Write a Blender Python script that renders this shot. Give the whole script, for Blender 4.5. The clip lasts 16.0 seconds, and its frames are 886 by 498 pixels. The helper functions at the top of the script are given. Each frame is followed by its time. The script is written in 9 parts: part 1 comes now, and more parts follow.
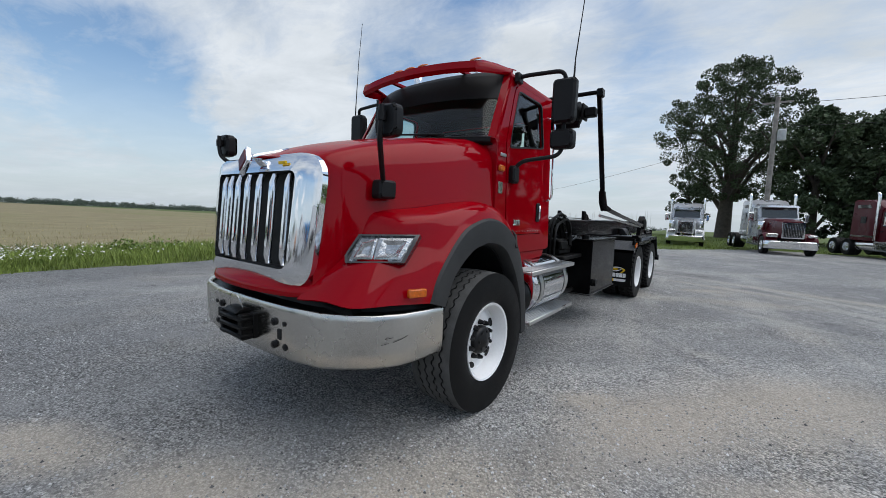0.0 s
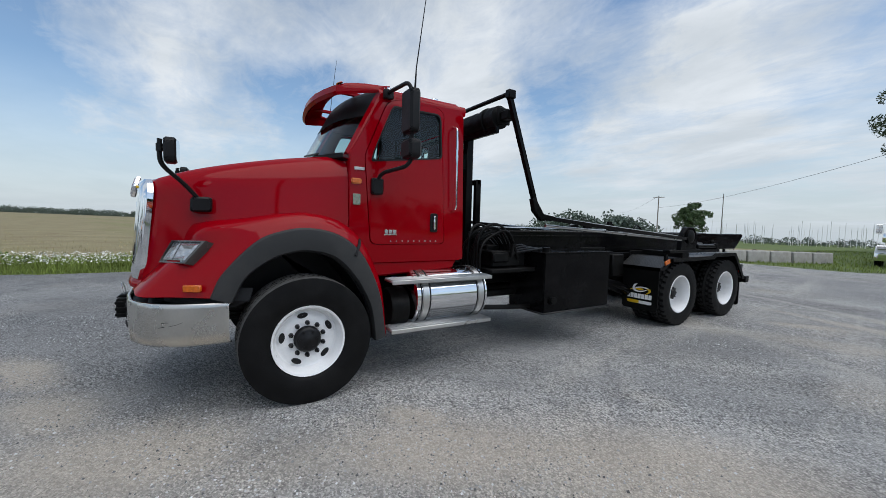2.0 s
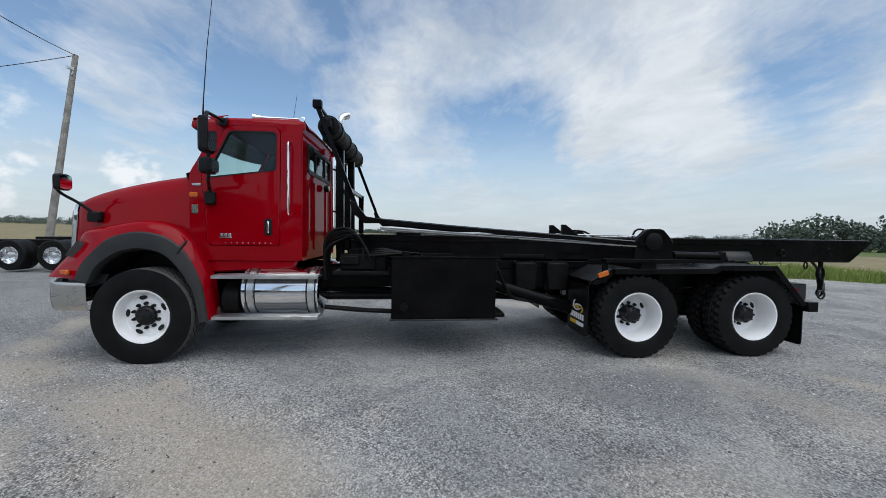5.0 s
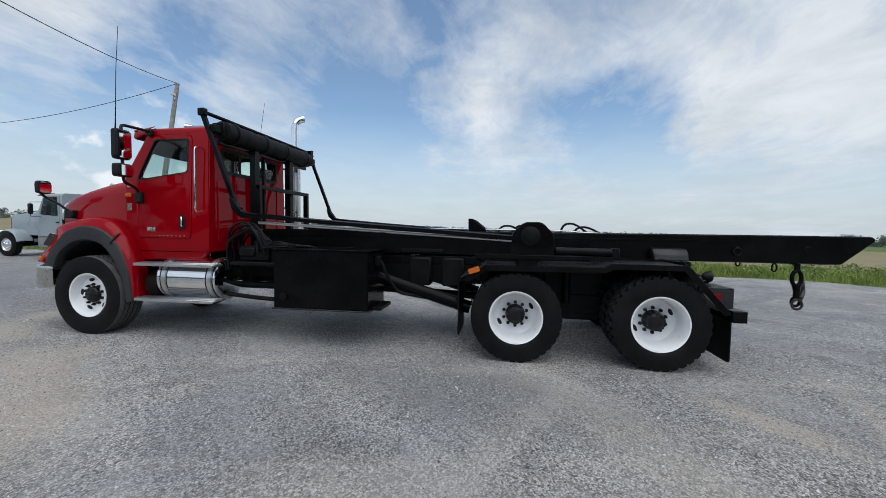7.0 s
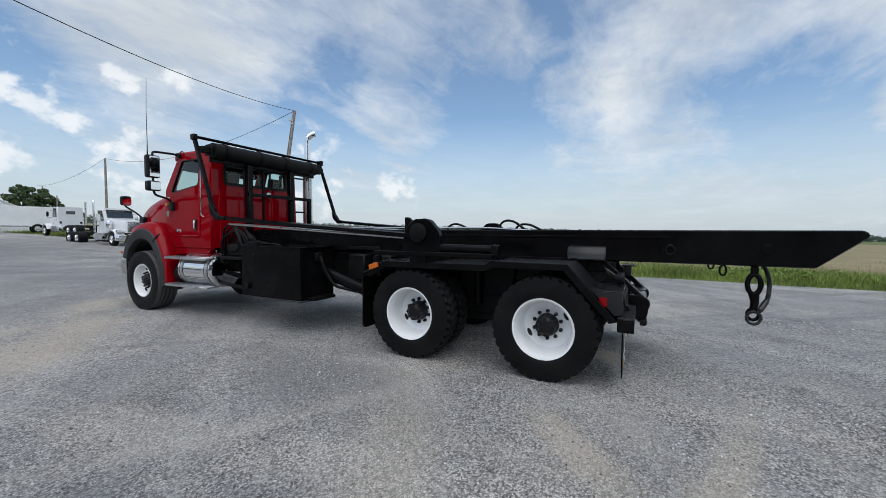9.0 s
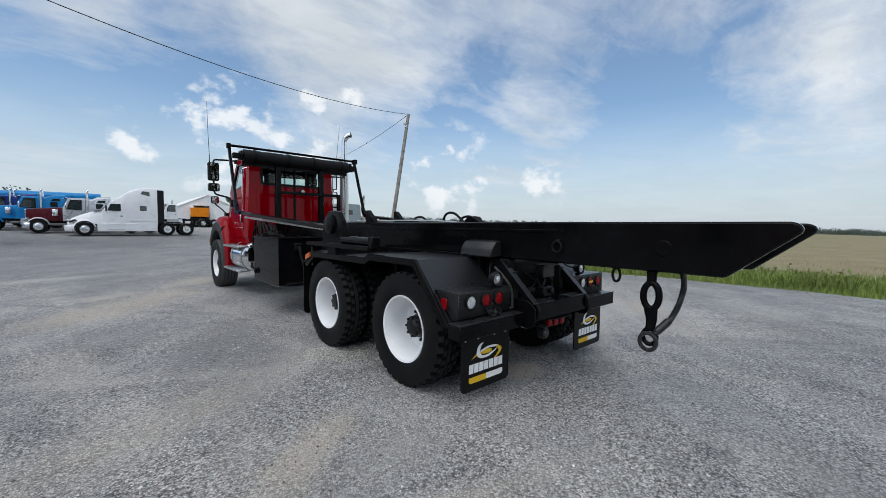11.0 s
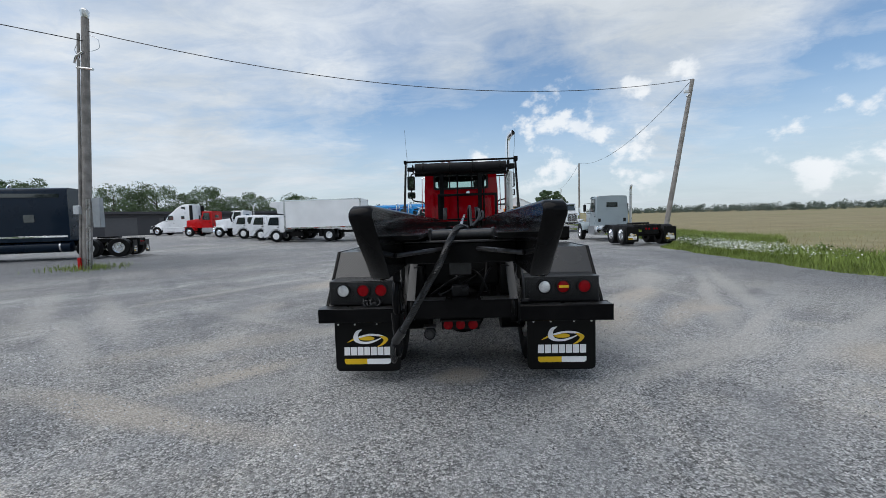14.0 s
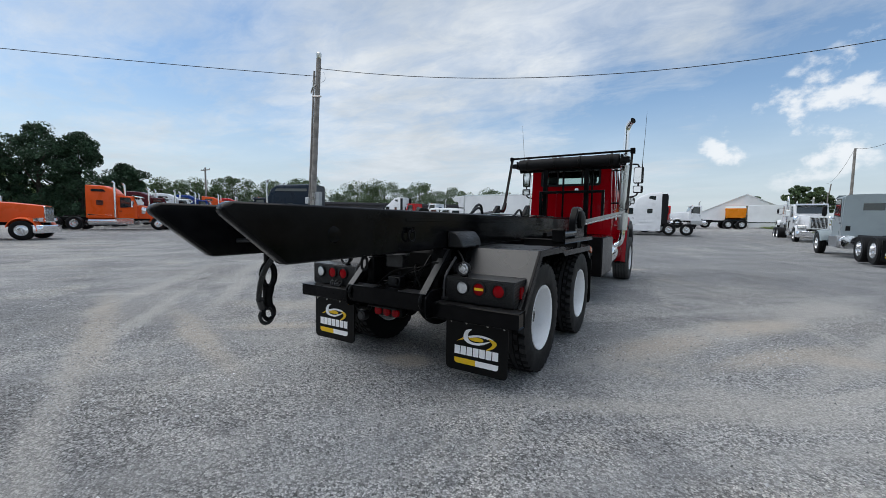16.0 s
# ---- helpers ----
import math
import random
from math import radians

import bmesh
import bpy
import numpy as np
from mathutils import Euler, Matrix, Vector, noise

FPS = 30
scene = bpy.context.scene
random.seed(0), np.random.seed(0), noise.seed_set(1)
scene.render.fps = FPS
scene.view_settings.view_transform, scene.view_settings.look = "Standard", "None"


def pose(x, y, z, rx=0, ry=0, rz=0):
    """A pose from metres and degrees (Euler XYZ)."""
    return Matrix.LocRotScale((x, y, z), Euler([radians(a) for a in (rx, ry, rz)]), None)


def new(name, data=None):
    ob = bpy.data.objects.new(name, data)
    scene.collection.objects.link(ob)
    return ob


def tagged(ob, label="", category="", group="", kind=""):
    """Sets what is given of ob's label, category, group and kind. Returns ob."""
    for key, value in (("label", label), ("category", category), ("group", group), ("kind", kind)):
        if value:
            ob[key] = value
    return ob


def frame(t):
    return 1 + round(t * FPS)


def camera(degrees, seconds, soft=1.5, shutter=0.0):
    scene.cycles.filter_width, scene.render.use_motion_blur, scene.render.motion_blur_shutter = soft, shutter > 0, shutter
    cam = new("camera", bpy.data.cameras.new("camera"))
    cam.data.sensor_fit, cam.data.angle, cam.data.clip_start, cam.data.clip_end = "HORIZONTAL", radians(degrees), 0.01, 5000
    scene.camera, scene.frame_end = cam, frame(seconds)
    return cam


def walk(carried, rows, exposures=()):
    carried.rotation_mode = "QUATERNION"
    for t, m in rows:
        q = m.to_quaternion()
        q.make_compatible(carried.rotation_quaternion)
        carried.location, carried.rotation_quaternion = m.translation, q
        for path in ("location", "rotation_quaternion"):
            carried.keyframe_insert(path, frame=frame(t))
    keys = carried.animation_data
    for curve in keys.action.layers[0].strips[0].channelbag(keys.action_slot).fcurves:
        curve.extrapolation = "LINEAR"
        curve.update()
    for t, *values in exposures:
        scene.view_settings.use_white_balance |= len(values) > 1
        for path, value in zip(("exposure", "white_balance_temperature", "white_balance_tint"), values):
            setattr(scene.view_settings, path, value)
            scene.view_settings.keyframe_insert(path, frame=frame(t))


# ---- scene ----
cam = camera(97.7, 16.0, soft=0.75)
METRES, EYE, TILT, LEAN, TURN = 20.9, 1.56, 0.0, 0.0, 36.53
START_X, START_Y = 2.659, -2.606
ROWS = [
    (0.0, 0.0, 0.0, 0.0, 0.19, -5.31, -2.05),
    (0.5, 0.0324, -0.0004, 0.0005, 5.25, -4.82, -1.71),
    (1.0, 0.0629, 0.0032, 0.0007, 10.38, -4.38, -1.45),
    (1.5, 0.095, 0.0103, 0.0019, 16.14, -4.13, -1.36),
    (2.0, 0.1278, 0.0188, 0.0021, 22.14, -3.88, -1.49),
    (2.5, 0.1582, 0.0329, 0.0031, 27.95, -3.44, -1.51),
    (3.0, 0.1903, 0.0463, 0.0029, 33.11, -2.98, -1.27),
    (3.5, 0.2166, 0.064, 0.0017, 37.22, -2.72, -0.95),
    (4.0, 0.2445, 0.0809, 0.0005, 41.27, -2.34, -0.67),
    (6.5, 0.3443, 0.2084, 0.0002, 59.37, -3.22, -0.86),
    (7.0, 0.3586, 0.2372, -0.0008, 62.64, -2.9, -0.73),
    (7.5, 0.3766, 0.2648, -0.0024, 66.34, -2.62, -0.79),
    (8.0, 0.3897, 0.2932, -0.0035, 70.63, -2.52, -0.7),
    (8.5, 0.3994, 0.3234, -0.0031, 75.62, -2.58, -0.41),
    (11.0, 0.3944, 0.4824, -0.0043, 101.62, -3.3, -0.64),
    (11.5, 0.3847, 0.5098, -0.0058, 107.5, -3.9, -0.5),
    (12.0, 0.3735, 0.5366, -0.0049, 114.48, -3.8, 0.17),
    (12.5, 0.3628, 0.5641, -0.0043, 122.03, -3.33, 1.08),
    (13.0, 0.3446, 0.5865, -0.0039, 129.88, -3.2, 1.72),
    (13.5, 0.3267, 0.6093, -0.0047, 138.07, -3.42, 1.91),
    (14.0, 0.303, 0.6246, -0.006, 146.37, -3.64, 1.71),
    (14.5, 0.2793, 0.6408, -0.0071, 154.33, -3.83, 1.02),
    (15.0, 0.2548, 0.6534, -0.0075, 161.89, -4.1, 0.05),
    (15.5, 0.2291, 0.6625, -0.0066, 168.96, -4.21, -0.62),
    (16.0, 0.2015, 0.6719, -0.0059, 175.19, -4.12, -0.91),
]
walk(cam, [(t, pose(START_X, START_Y, EYE, TILT, LEAN, TURN) @ pose(METRES * x, METRES * y, METRES * z, 90 + pitch, roll, yaw)) for t, x, y, z, yaw, pitch, roll in ROWS])


# ---- sky, sun, exposure ----
SUN_EL, SUN_AZ = radians(64), radians(25)      # azimuth counted from +x towards +y


def make_world():
    w = bpy.data.worlds.new("sky")
    scene.world = w
    w.use_nodes = True
    nt = w.node_tree
    nt.nodes.clear()
    N, L = nt.nodes.new, nt.links.new

    def math_node(op, a, b=None):
        n = N("ShaderNodeMath")
        n.operation = op
        for i, v in enumerate((a, b)):
            if v is None:
                continue
            if isinstance(v, (int, float)):
                n.inputs[i].default_value = v
            else:
                L(v, n.inputs[i])
        return n.outputs[0]

    sky = N("ShaderNodeTexSky")
    sky.sky_type = "NISHITA"
    sky.sun_disc = False
    sky.sun_elevation = SUN_EL
    sky.sun_rotation = radians(90) - SUN_AZ
    sky.air_density, sky.dust_density, sky.ozone_density = 1.0, 1.2, 1.5
    tc = N("ShaderNodeTexCoord")
    sep = N("ShaderNodeSeparateXYZ")
    L(tc.outputs["Generated"], sep.inputs[0])
    z = math_node("MAXIMUM", sep.outputs[2], 0.0)
    den = math_node("ADD", z, 0.12)
    px = math_node("DIVIDE", sep.outputs[0], den)
    py = math_node("DIVIDE", sep.outputs[1], den)
    com = N("ShaderNodeCombineXYZ")
    L(px, com.inputs[0])
    L(py, com.inputs[1])

    def layer(scale, stretch, angle, detail, lo, hi, shift, rough=0.6, distort=0.4):
        mp = N("ShaderNodeMapping")
        mp.inputs["Rotation"].default_value = (0, 0, radians(angle))
        mp.inputs["Scale"].default_value = (1, stretch, 1)
        mp.inputs["Location"].default_value = shift
        L(com.outputs[0], mp.inputs[0])
        no = N("ShaderNodeTexNoise")
        no.inputs["Scale"].default_value = scale
        no.inputs["Detail"].default_value = detail
        no.inputs["Roughness"].default_value = rough
        no.inputs["Distortion"].default_value = distort
        L(mp.outputs[0], no.inputs["Vector"])
        mr = N("ShaderNodeMapRange")
        mr.interpolation_type = "SMOOTHSTEP"
        mr.inputs[1].default_value, mr.inputs[2].default_value = lo, hi
        L(no.outputs["Fac"], mr.inputs[0])
        return mr.outputs[0]

    veil = layer(0.42, 1.25, 25, 8, 0.30, 0.72, (3.1, 1.7, 0), 0.60, 0.5)      # wide thin sheet
    streak = layer(0.8, 1.7, 58, 9, 0.40, 0.74, (7.3, 2.2, 0), 0.58, 0.6)     # fibrous streaks
    # large banks of cloud and open blue, by azimuth and height in degrees
    warp = N("ShaderNodeTexNoise")
    warp.inputs["Scale"].default_value, warp.inputs["Detail"].default_value, warp.inputs["Roughness"].default_value = 3.2, 7, 0.62
    L(tc.outputs["Generated"], warp.inputs["Vector"])
    wv = N("ShaderNodeVectorMath")
    wv.operation = "MULTIPLY_ADD"
    L(warp.outputs["Color"], wv.inputs[0])
    wv.inputs[1].default_value = (0.42, 0.42, 0.30)
    L(tc.outputs["Generated"], wv.inputs[2])
    wo = N("ShaderNodeVectorMath")
    wo.operation = "SUBTRACT"
    L(wv.outputs[0], wo.inputs[0])
    wo.inputs[1].default_value = (0.21, 0.21, 0.15)
    bank = None
    for az, el, rad, amount in BANKS:
        d = Vector((math.cos(radians(el)) * math.cos(radians(az)), math.cos(radians(el)) * math.sin(radians(az)), math.sin(radians(el))))
        ds = N("ShaderNodeVectorMath")
        ds.operation = "DISTANCE"
        L(wo.outputs[0], ds.inputs[0])
        ds.inputs[1].default_value = d
        mr = N("ShaderNodeMapRange")
        mr.interpolation_type = "SMOOTHSTEP"
        mr.inputs[1].default_value, mr.inputs[2].default_value = radians(rad) * 1.25, radians(rad) * 0.35
        mr.inputs[4].default_value = amount
        L(ds.outputs["Value"], mr.inputs[0])
        bank = mr.outputs[0] if bank is None else math_node("ADD", bank, mr.outputs[0])
    cov = math_node("ADD", math_node("MULTIPLY", veil, 0.60), math_node("MULTIPLY", streak, 0.40))
    cov = math_node("ADD", cov, bank)
    ripple = layer(3.4, 1.7, 35, 8, 0.30, 0.70, (4.4, 0.6, 0), 0.68, 0.7)      # fine flocks and gaps
    cov = math_node("ADD", cov, math_node("MULTIPLY", math_node("SUBTRACT", ripple, 0.5), 0.24))
    cov = math_node("MAXIMUM", cov, 0.04)
    # low puffy clouds near the horizon
    cu_map = N("ShaderNodeMapping")
    cu_map.inputs["Scale"].default_value = (1, 1, 1.35)
    L(tc.outputs["Generated"], cu_map.inputs[0])
    cu = N("ShaderNodeTexNoise")
    cu.inputs["Scale"].default_value = 13.0
    cu.inputs["Detail"].default_value = 6
    cu.inputs["Roughness"].default_value = 0.56
    L(cu_map.outputs[0], cu.inputs["Vector"])
    heap = None
    for az, el, near, far in HEAPS:
        d = Vector((math.cos(radians(el)) * math.cos(radians(az)), math.cos(radians(el)) * math.sin(radians(az)), math.sin(radians(el))))
        ds = N("ShaderNodeVectorMath")
        ds.operation = "DISTANCE"
        L(tc.outputs["Generated"], ds.inputs[0])
        ds.inputs[1].default_value = d
        mr = N("ShaderNodeMapRange")
        mr.interpolation_type = "SMOOTHSTEP"
        mr.inputs[1].default_value, mr.inputs[2].default_value = radians(far), radians(near)
        L(ds.outputs["Value"], mr.inputs[0])
        heap = mr.outputs[0] if heap is None else math_node("MAXIMUM", heap, mr.outputs[0])
    # a heap's noise must pass a bar that rises towards its rim
    bar = math_node("MULTIPLY_ADD", heap, -0.17)
    bar.node.inputs[2].default_value = 0.64
    cu_r = N("ShaderNodeMapRange")
    cu_r.interpolation_type = "SMOOTHSTEP"
    L(cu.outputs["Fac"], cu_r.inputs[0])
    L(bar, cu_r.inputs[1])
    L(math_node("ADD", bar, 0.15), cu_r.inputs[2])
    puff = math_node("MULTIPLY", math_node("MULTIPLY", cu_r.outputs[0], heap), 0.88)
    haze = N("ShaderNodeMapRange")
    haze.inputs[1].default_value, haze.inputs[2].default_value = 0.30, 0.0
    haze.inputs[4].default_value = 0.55
    L(z, haze.inputs[0])
    total = math_node("MINIMUM", math_node("MAXIMUM", cov, haze.outputs[0]), 0.94)

    mixa = N("ShaderNodeMix")
    mixa.data_type = "RGBA"
    L(total, mixa.inputs[0])
    gain = N("ShaderNodeMix")
    gain.data_type = "RGBA"
    gain.blend_type = "MULTIPLY"
    gain.inputs[0].default_value = 1.0
    L(sky.outputs[0], gain.inputs[6])
    gain.inputs[7].default_value = SKY_BLUE
    L(gain.outputs[2], mixa.inputs[6])
    shade = layer(1.1, 1.3, 40, 7, 0.30, 0.70, (1.2, 5.5, 0), 0.6, 0.4)
    cl = N("ShaderNodeMix")
    cl.data_type = "RGBA"
    L(shade, cl.inputs[0])
    cl.inputs[6].default_value, cl.inputs[7].default_value = CLOUD_GREY, CLOUD
    L(cl.outputs[2], mixa.inputs[7])
    low = N("ShaderNodeMapRange")
    low.interpolation_type = "SMOOTHSTEP"
    low.inputs[1].default_value, low.inputs[2].default_value = 0.26, 0.02
    low.inputs[4].default_value = 0.6
    L(z, low.inputs[0])
    mixh = N("ShaderNodeMix")
    mixh.data_type = "RGBA"
    L(low.outputs[0], mixh.inputs[0])
    L(mixa.outputs[2], mixh.inputs[6])
    mixh.inputs[7].default_value = HAZE
    mixb = N("ShaderNodeMix")
    mixb.data_type = "RGBA"
    L(puff, mixb.inputs[0])
    L(mixh.outputs[2], mixb.inputs[6])
    mixb.inputs[7].default_value = PUFF
    bg = N("ShaderNodeBackground")
    bg.inputs["Strength"].default_value = 0.115
    L(mixb.outputs[2], bg.inputs["Color"])
    out = N("ShaderNodeOutputWorld")
    L(bg.outputs[0], out.inputs["Surface"])


SKY_BLUE = (1.10, 1.25, 1.30, 1)
CLOUD = (7.1, 7.5, 7.9, 1)
CLOUD_GREY = (5.3, 5.75, 6.15, 1)
HAZE = (4.9, 5.6, 6.3, 1)
PUFF = (7.9, 8.2, 8.5, 1)
HEAPS = ((-102, 11, 3, 11), (-112, 13, 3, 10), (-94, 9, 1, 6), (-113, 8, 2, 7), (-133, 7.5, 3, 10), (-146, 6.5, 1, 6), (-105, 15.5, 1, 6), (-118, 17, 1, 5), (-128, 9, 1, 5))
BANKS = ((164, 12, 9, -0.45), (124, 24, 8, -0.3), (105, 21, 9, -0.4), (-162, 13, 14, -0.42), (-163, 28, 11, -0.15), (133, 17, 8, -0.35), (-149, 21, 13, -0.4), (-160, 7, 9, -0.4), (-99, 14, 13, -0.35), (-80, 15, 10, -0.35), (-136, 17, 9, -0.4),
         (152, 25, 16, 0.5), (172, 16, 13, 0.6), (146, 10, 11, 0.4), (-174, 15, 9, 0.45), (-55, 21, 20, 0.35), (88, 20, 24, 0.6), (118, 14, 16, 0.4), (-118, 26, 16, 0.3), (-150, 24, 15, 0.5), (169, 16, 12, -0.45), (-172, 20, 10, -0.2), (112, 22, 9, 0.3), (-104, 14, 12, -0.3))
make_world()
sun = new("sun", bpy.data.lights.new("sun", "SUN"))
sun.data.energy, sun.data.angle, sun.data.color = 1.75, radians(75), (1.0, 0.96, 0.9)
sd = Vector((math.cos(SUN_EL) * math.cos(SUN_AZ), math.cos(SUN_EL) * math.sin(SUN_AZ), math.sin(SUN_EL)))
sun.matrix_world = Matrix.Translation(sd * 50) @ sd.to_track_quat("Z", "Y").to_matrix().to_4x4()


# ---- materials ----
MATS = {}


def mat(name, color, rough=0.5, metal=0.0, var=0.12, scale=6.0, bump=0.0, bump_scale=60.0, coat=0.0, dust=0.0, dust_color=(0.30, 0.28, 0.26), spread=0.0, spec=0.5):
    """A procedural surface: two scales of tone variation, optional dust film, grain and clear coat. spread: tone change from object to object."""
    if name in MATS:
        return MATS[name]
    m = bpy.data.materials.new(name)
    MATS[name] = m
    m.use_nodes = True
    nt = m.node_tree
    N, L = nt.nodes.new, nt.links.new
    b = nt.nodes["Principled BSDF"]
    b.inputs["Metallic"].default_value = metal
    b.inputs["Coat Weight"].default_value = coat
    b.inputs["Coat Roughness"].default_value = 0.04
    b.inputs["Specular IOR Level"].default_value = spec
    tc = N("ShaderNodeTexCoord")
    big = N("ShaderNodeTexNoise")
    big.inputs["Scale"].default_value, big.inputs["Detail"].default_value = scale, 6
    small = N("ShaderNodeTexNoise")
    small.inputs["Scale"].default_value, small.inputs["Detail"].default_value = bump_scale, 3
    for n in (big, small):
        L(tc.outputs["Object"], n.inputs["Vector"])
    rp = N("ShaderNodeMapRange")
    rp.inputs[1].default_value, rp.inputs[2].default_value = 0.3, 0.7
    rp.inputs[3].default_value, rp.inputs[4].default_value = 1 - var, 1 + var
    L(big.outputs["Fac"], rp.inputs[0])
    fine = N("ShaderNodeMapRange")
    fine.inputs[1].default_value, fine.inputs[2].default_value = 0.3, 0.7
    fine.inputs[3].default_value, fine.inputs[4].default_value = 1 - var * 0.5, 1 + var * 0.5
    L(small.outputs["Fac"], fine.inputs[0])
    tone = N("ShaderNodeMath")
    tone.operation = "MULTIPLY"
    L(rp.outputs[0], tone.inputs[0])
    L(fine.outputs[0], tone.inputs[1])
    last = tone.outputs[0]
    if spread:
        oi = N("ShaderNodeObjectInfo")
        sp = N("ShaderNodeMapRange")
        sp.inputs[3].default_value, sp.inputs[4].default_value = 1 - spread, 1 + spread
        L(oi.outputs["Random"], sp.inputs[0])
        t2 = N("ShaderNodeMath")
        t2.operation = "MULTIPLY"
        L(last, t2.inputs[0])
        L(sp.outputs[0], t2.inputs[1])
        last = t2.outputs[0]
    mul = N("ShaderNodeMix")
    mul.data_type, mul.blend_type = "RGBA", "MULTIPLY"
    mul.inputs[0].default_value = 1
    mul.inputs[6].default_value = (*color, 1)
    L(last, mul.inputs[7])
    col = mul.outputs[2]
    rr = N("ShaderNodeMapRange")
    rr.inputs[1].default_value, rr.inputs[2].default_value = 0.3, 0.7
    rr.inputs[3].default_value, rr.inputs[4].default_value = max(rough - 0.08, 0.02), min(rough + 0.08, 1)
    L(big.outputs["Fac"], rr.inputs[0])
    rough_out = rr.outputs[0]
    if dust:
        dn = N("ShaderNodeTexNoise")
        dn.inputs["Scale"].default_value, dn.inputs["Detail"].default_value, dn.inputs["Roughness"].default_value = 3.1, 9, 0.7
        L(tc.outputs["Object"], dn.inputs["Vector"])
        dr = N("ShaderNodeMapRange")
        dr.inputs[1].default_value, dr.inputs[2].default_value, dr.inputs[4].default_value = 0.45, 0.8, dust
        L(dn.outputs["Fac"], dr.inputs[0])
        dm = N("ShaderNodeMix")
        dm.data_type = "RGBA"
        L(dr.outputs[0], dm.inputs[0])
        L(col, dm.inputs[6])
        dm.inputs[7].default_value = (*dust_color, 1)
        col = dm.outputs[2]
        ra = N("ShaderNodeMath")
        ra.operation = "ADD"
        ra.use_clamp = True
        L(rough_out, ra.inputs[0])
        L(dr.outputs[0], ra.inputs[1])
        rough_out = ra.outputs[0]
    L(col, b.inputs["Base Color"])
    L(rough_out, b.inputs["Roughness"])
    if bump:
        bp = N("ShaderNodeBump")
        bp.inputs["Strength"].default_value = bump
        bp.inputs["Distance"].default_value = 0.005
        L(small.outputs["Fac"], bp.inputs["Height"])
        L(bp.outputs[0], b.inputs["Normal"])
    return m


def glass_mat(name, tint, gloss=0.12):
    """Thin window pane: tinted see-through with a Fresnel sheen."""
    m = bpy.data.materials.new(name)
    MATS[name] = m
    m.use_nodes = True
    nt = m.node_tree
    nt.nodes.clear()
    N, L = nt.nodes.new, nt.links.new
    tr = N("ShaderNodeBsdfTransparent")
    tr.inputs[0].default_value = (*tint, 1)
    gl = N("ShaderNodeBsdfGlossy")
    gl.inputs["Roughness"].default_value = 0.02
    fr = N("ShaderNodeLayerWeight")
    fr.inputs[0].default_value = 0.5
    pw = N("ShaderNodeMath")
    pw.operation = "POWER"
    L(fr.outputs["Facing"], pw.inputs[0])
    pw.inputs[1].default_value = 4.5
    ad = N("ShaderNodeMath")
    ad.operation, ad.use_clamp = "ADD", True
    L(pw.outputs[0], ad.inputs[0])
    ad.inputs[1].default_value = gloss
    mx = N("ShaderNodeMixShader")
    L(ad.outputs[0], mx.inputs[0])
    L(tr.outputs[0], mx.inputs[1])
    L(gl.outputs[0], mx.inputs[2])
    out = N("ShaderNodeOutputMaterial")
    L(mx.outputs[0], out.inputs[0])
    return m


RED = mat("red_paint", (0.275, 0.0004, 0.0050), 0.36, 0.0, 0.05, 1.5, coat=0.42, spec=0.0)
BLACK = mat("black_paint", (0.004, 0.004, 0.0045), 0.14, 0.0, 0.25, 3.0, 0.05, 14.0, dust=0.02, spec=0.09)
BLACK_ROUGH = mat("grimy_black_steel", (0.005, 0.005, 0.005), 0.45, 0.0, 0.4, 5.0, 0.3, 45.0, dust=0.03, spec=0.12)
PLASTIC = mat("black_plastic", (0.010, 0.010, 0.011), 0.42, 0.0, 0.1, 8.0, 0.1, 220.0, spec=0.2)
FLARE = mat("grey_black_plastic", (0.018, 0.019, 0.020), 0.6, 0.0, 0.1, 4.0, 0.15, 300.0, dust=0.08)
RUBBER = mat("tyre_rubber", (0.006, 0.006, 0.0063), 0.5, 0.0, 0.2, 6.0, 0.15, 120.0, dust=0.05, dust_color=(0.12, 0.115, 0.11), spec=0.14)
TREAD = mat("dusty_tread", (0.095, 0.094, 0.092), 0.8, 0.0, 0.25, 8.0, 0.2, 120.0, spec=0.2)
TREAD_DARK = mat("black_tread", (0.030, 0.030, 0.030), 0.75, 0.0, 0.25, 8.0, 0.2, 120.0, spec=0.2)
FLAP = mat("rubber_sheet", (0.005, 0.005, 0.005), 0.4, 0.0, 0.15, 4.0, 0.1, 90.0, spec=0.15)
WHITE_RIM = mat("white_enamel", (0.88, 0.88, 0.88), 0.35, 0.0, 0.05, 5.0, dust=0.04)
WHITE = mat("white_paint", (0.78, 0.79, 0.80), 0.32, 0.0, 0.05, 2.0, coat=0.4)
WHITE_DULL = mat("white_sheet", (0.82, 0.83, 0.83), 0.6, 0.0, 0.06, 0.8)
CHROME = mat("chrome", (0.85, 0.86, 0.88), 0.06, 1.0, 0.03, 6.0)
STEEL = mat("brushed_steel", (0.62, 0.62, 0.61), 0.30, 1.0, 0.10, 3.0, 0.08, 90.0)
ALU = mat("tread_aluminium", (0.50, 0.51, 0.52), 0.36, 1.0, 0.12, 9.0, 0.2, 60.0)
HUB = mat("oily_iron", (0.008, 0.008, 0.009), 0.4, 0.0, 0.3, 20.0, 0.2, 90.0, spec=0.3)
AMBER = mat("amber_lens", (0.60, 0.125, 0.006), 0.15, 0.0, 0.12, 60.0, coat=0.4)
REDLENS = mat("red_lens", (0.26, 0.0015, 0.005), 0.2, 0.0, 0.1, 60.0, 0.2, 160.0, coat=0.15, spec=0.1)
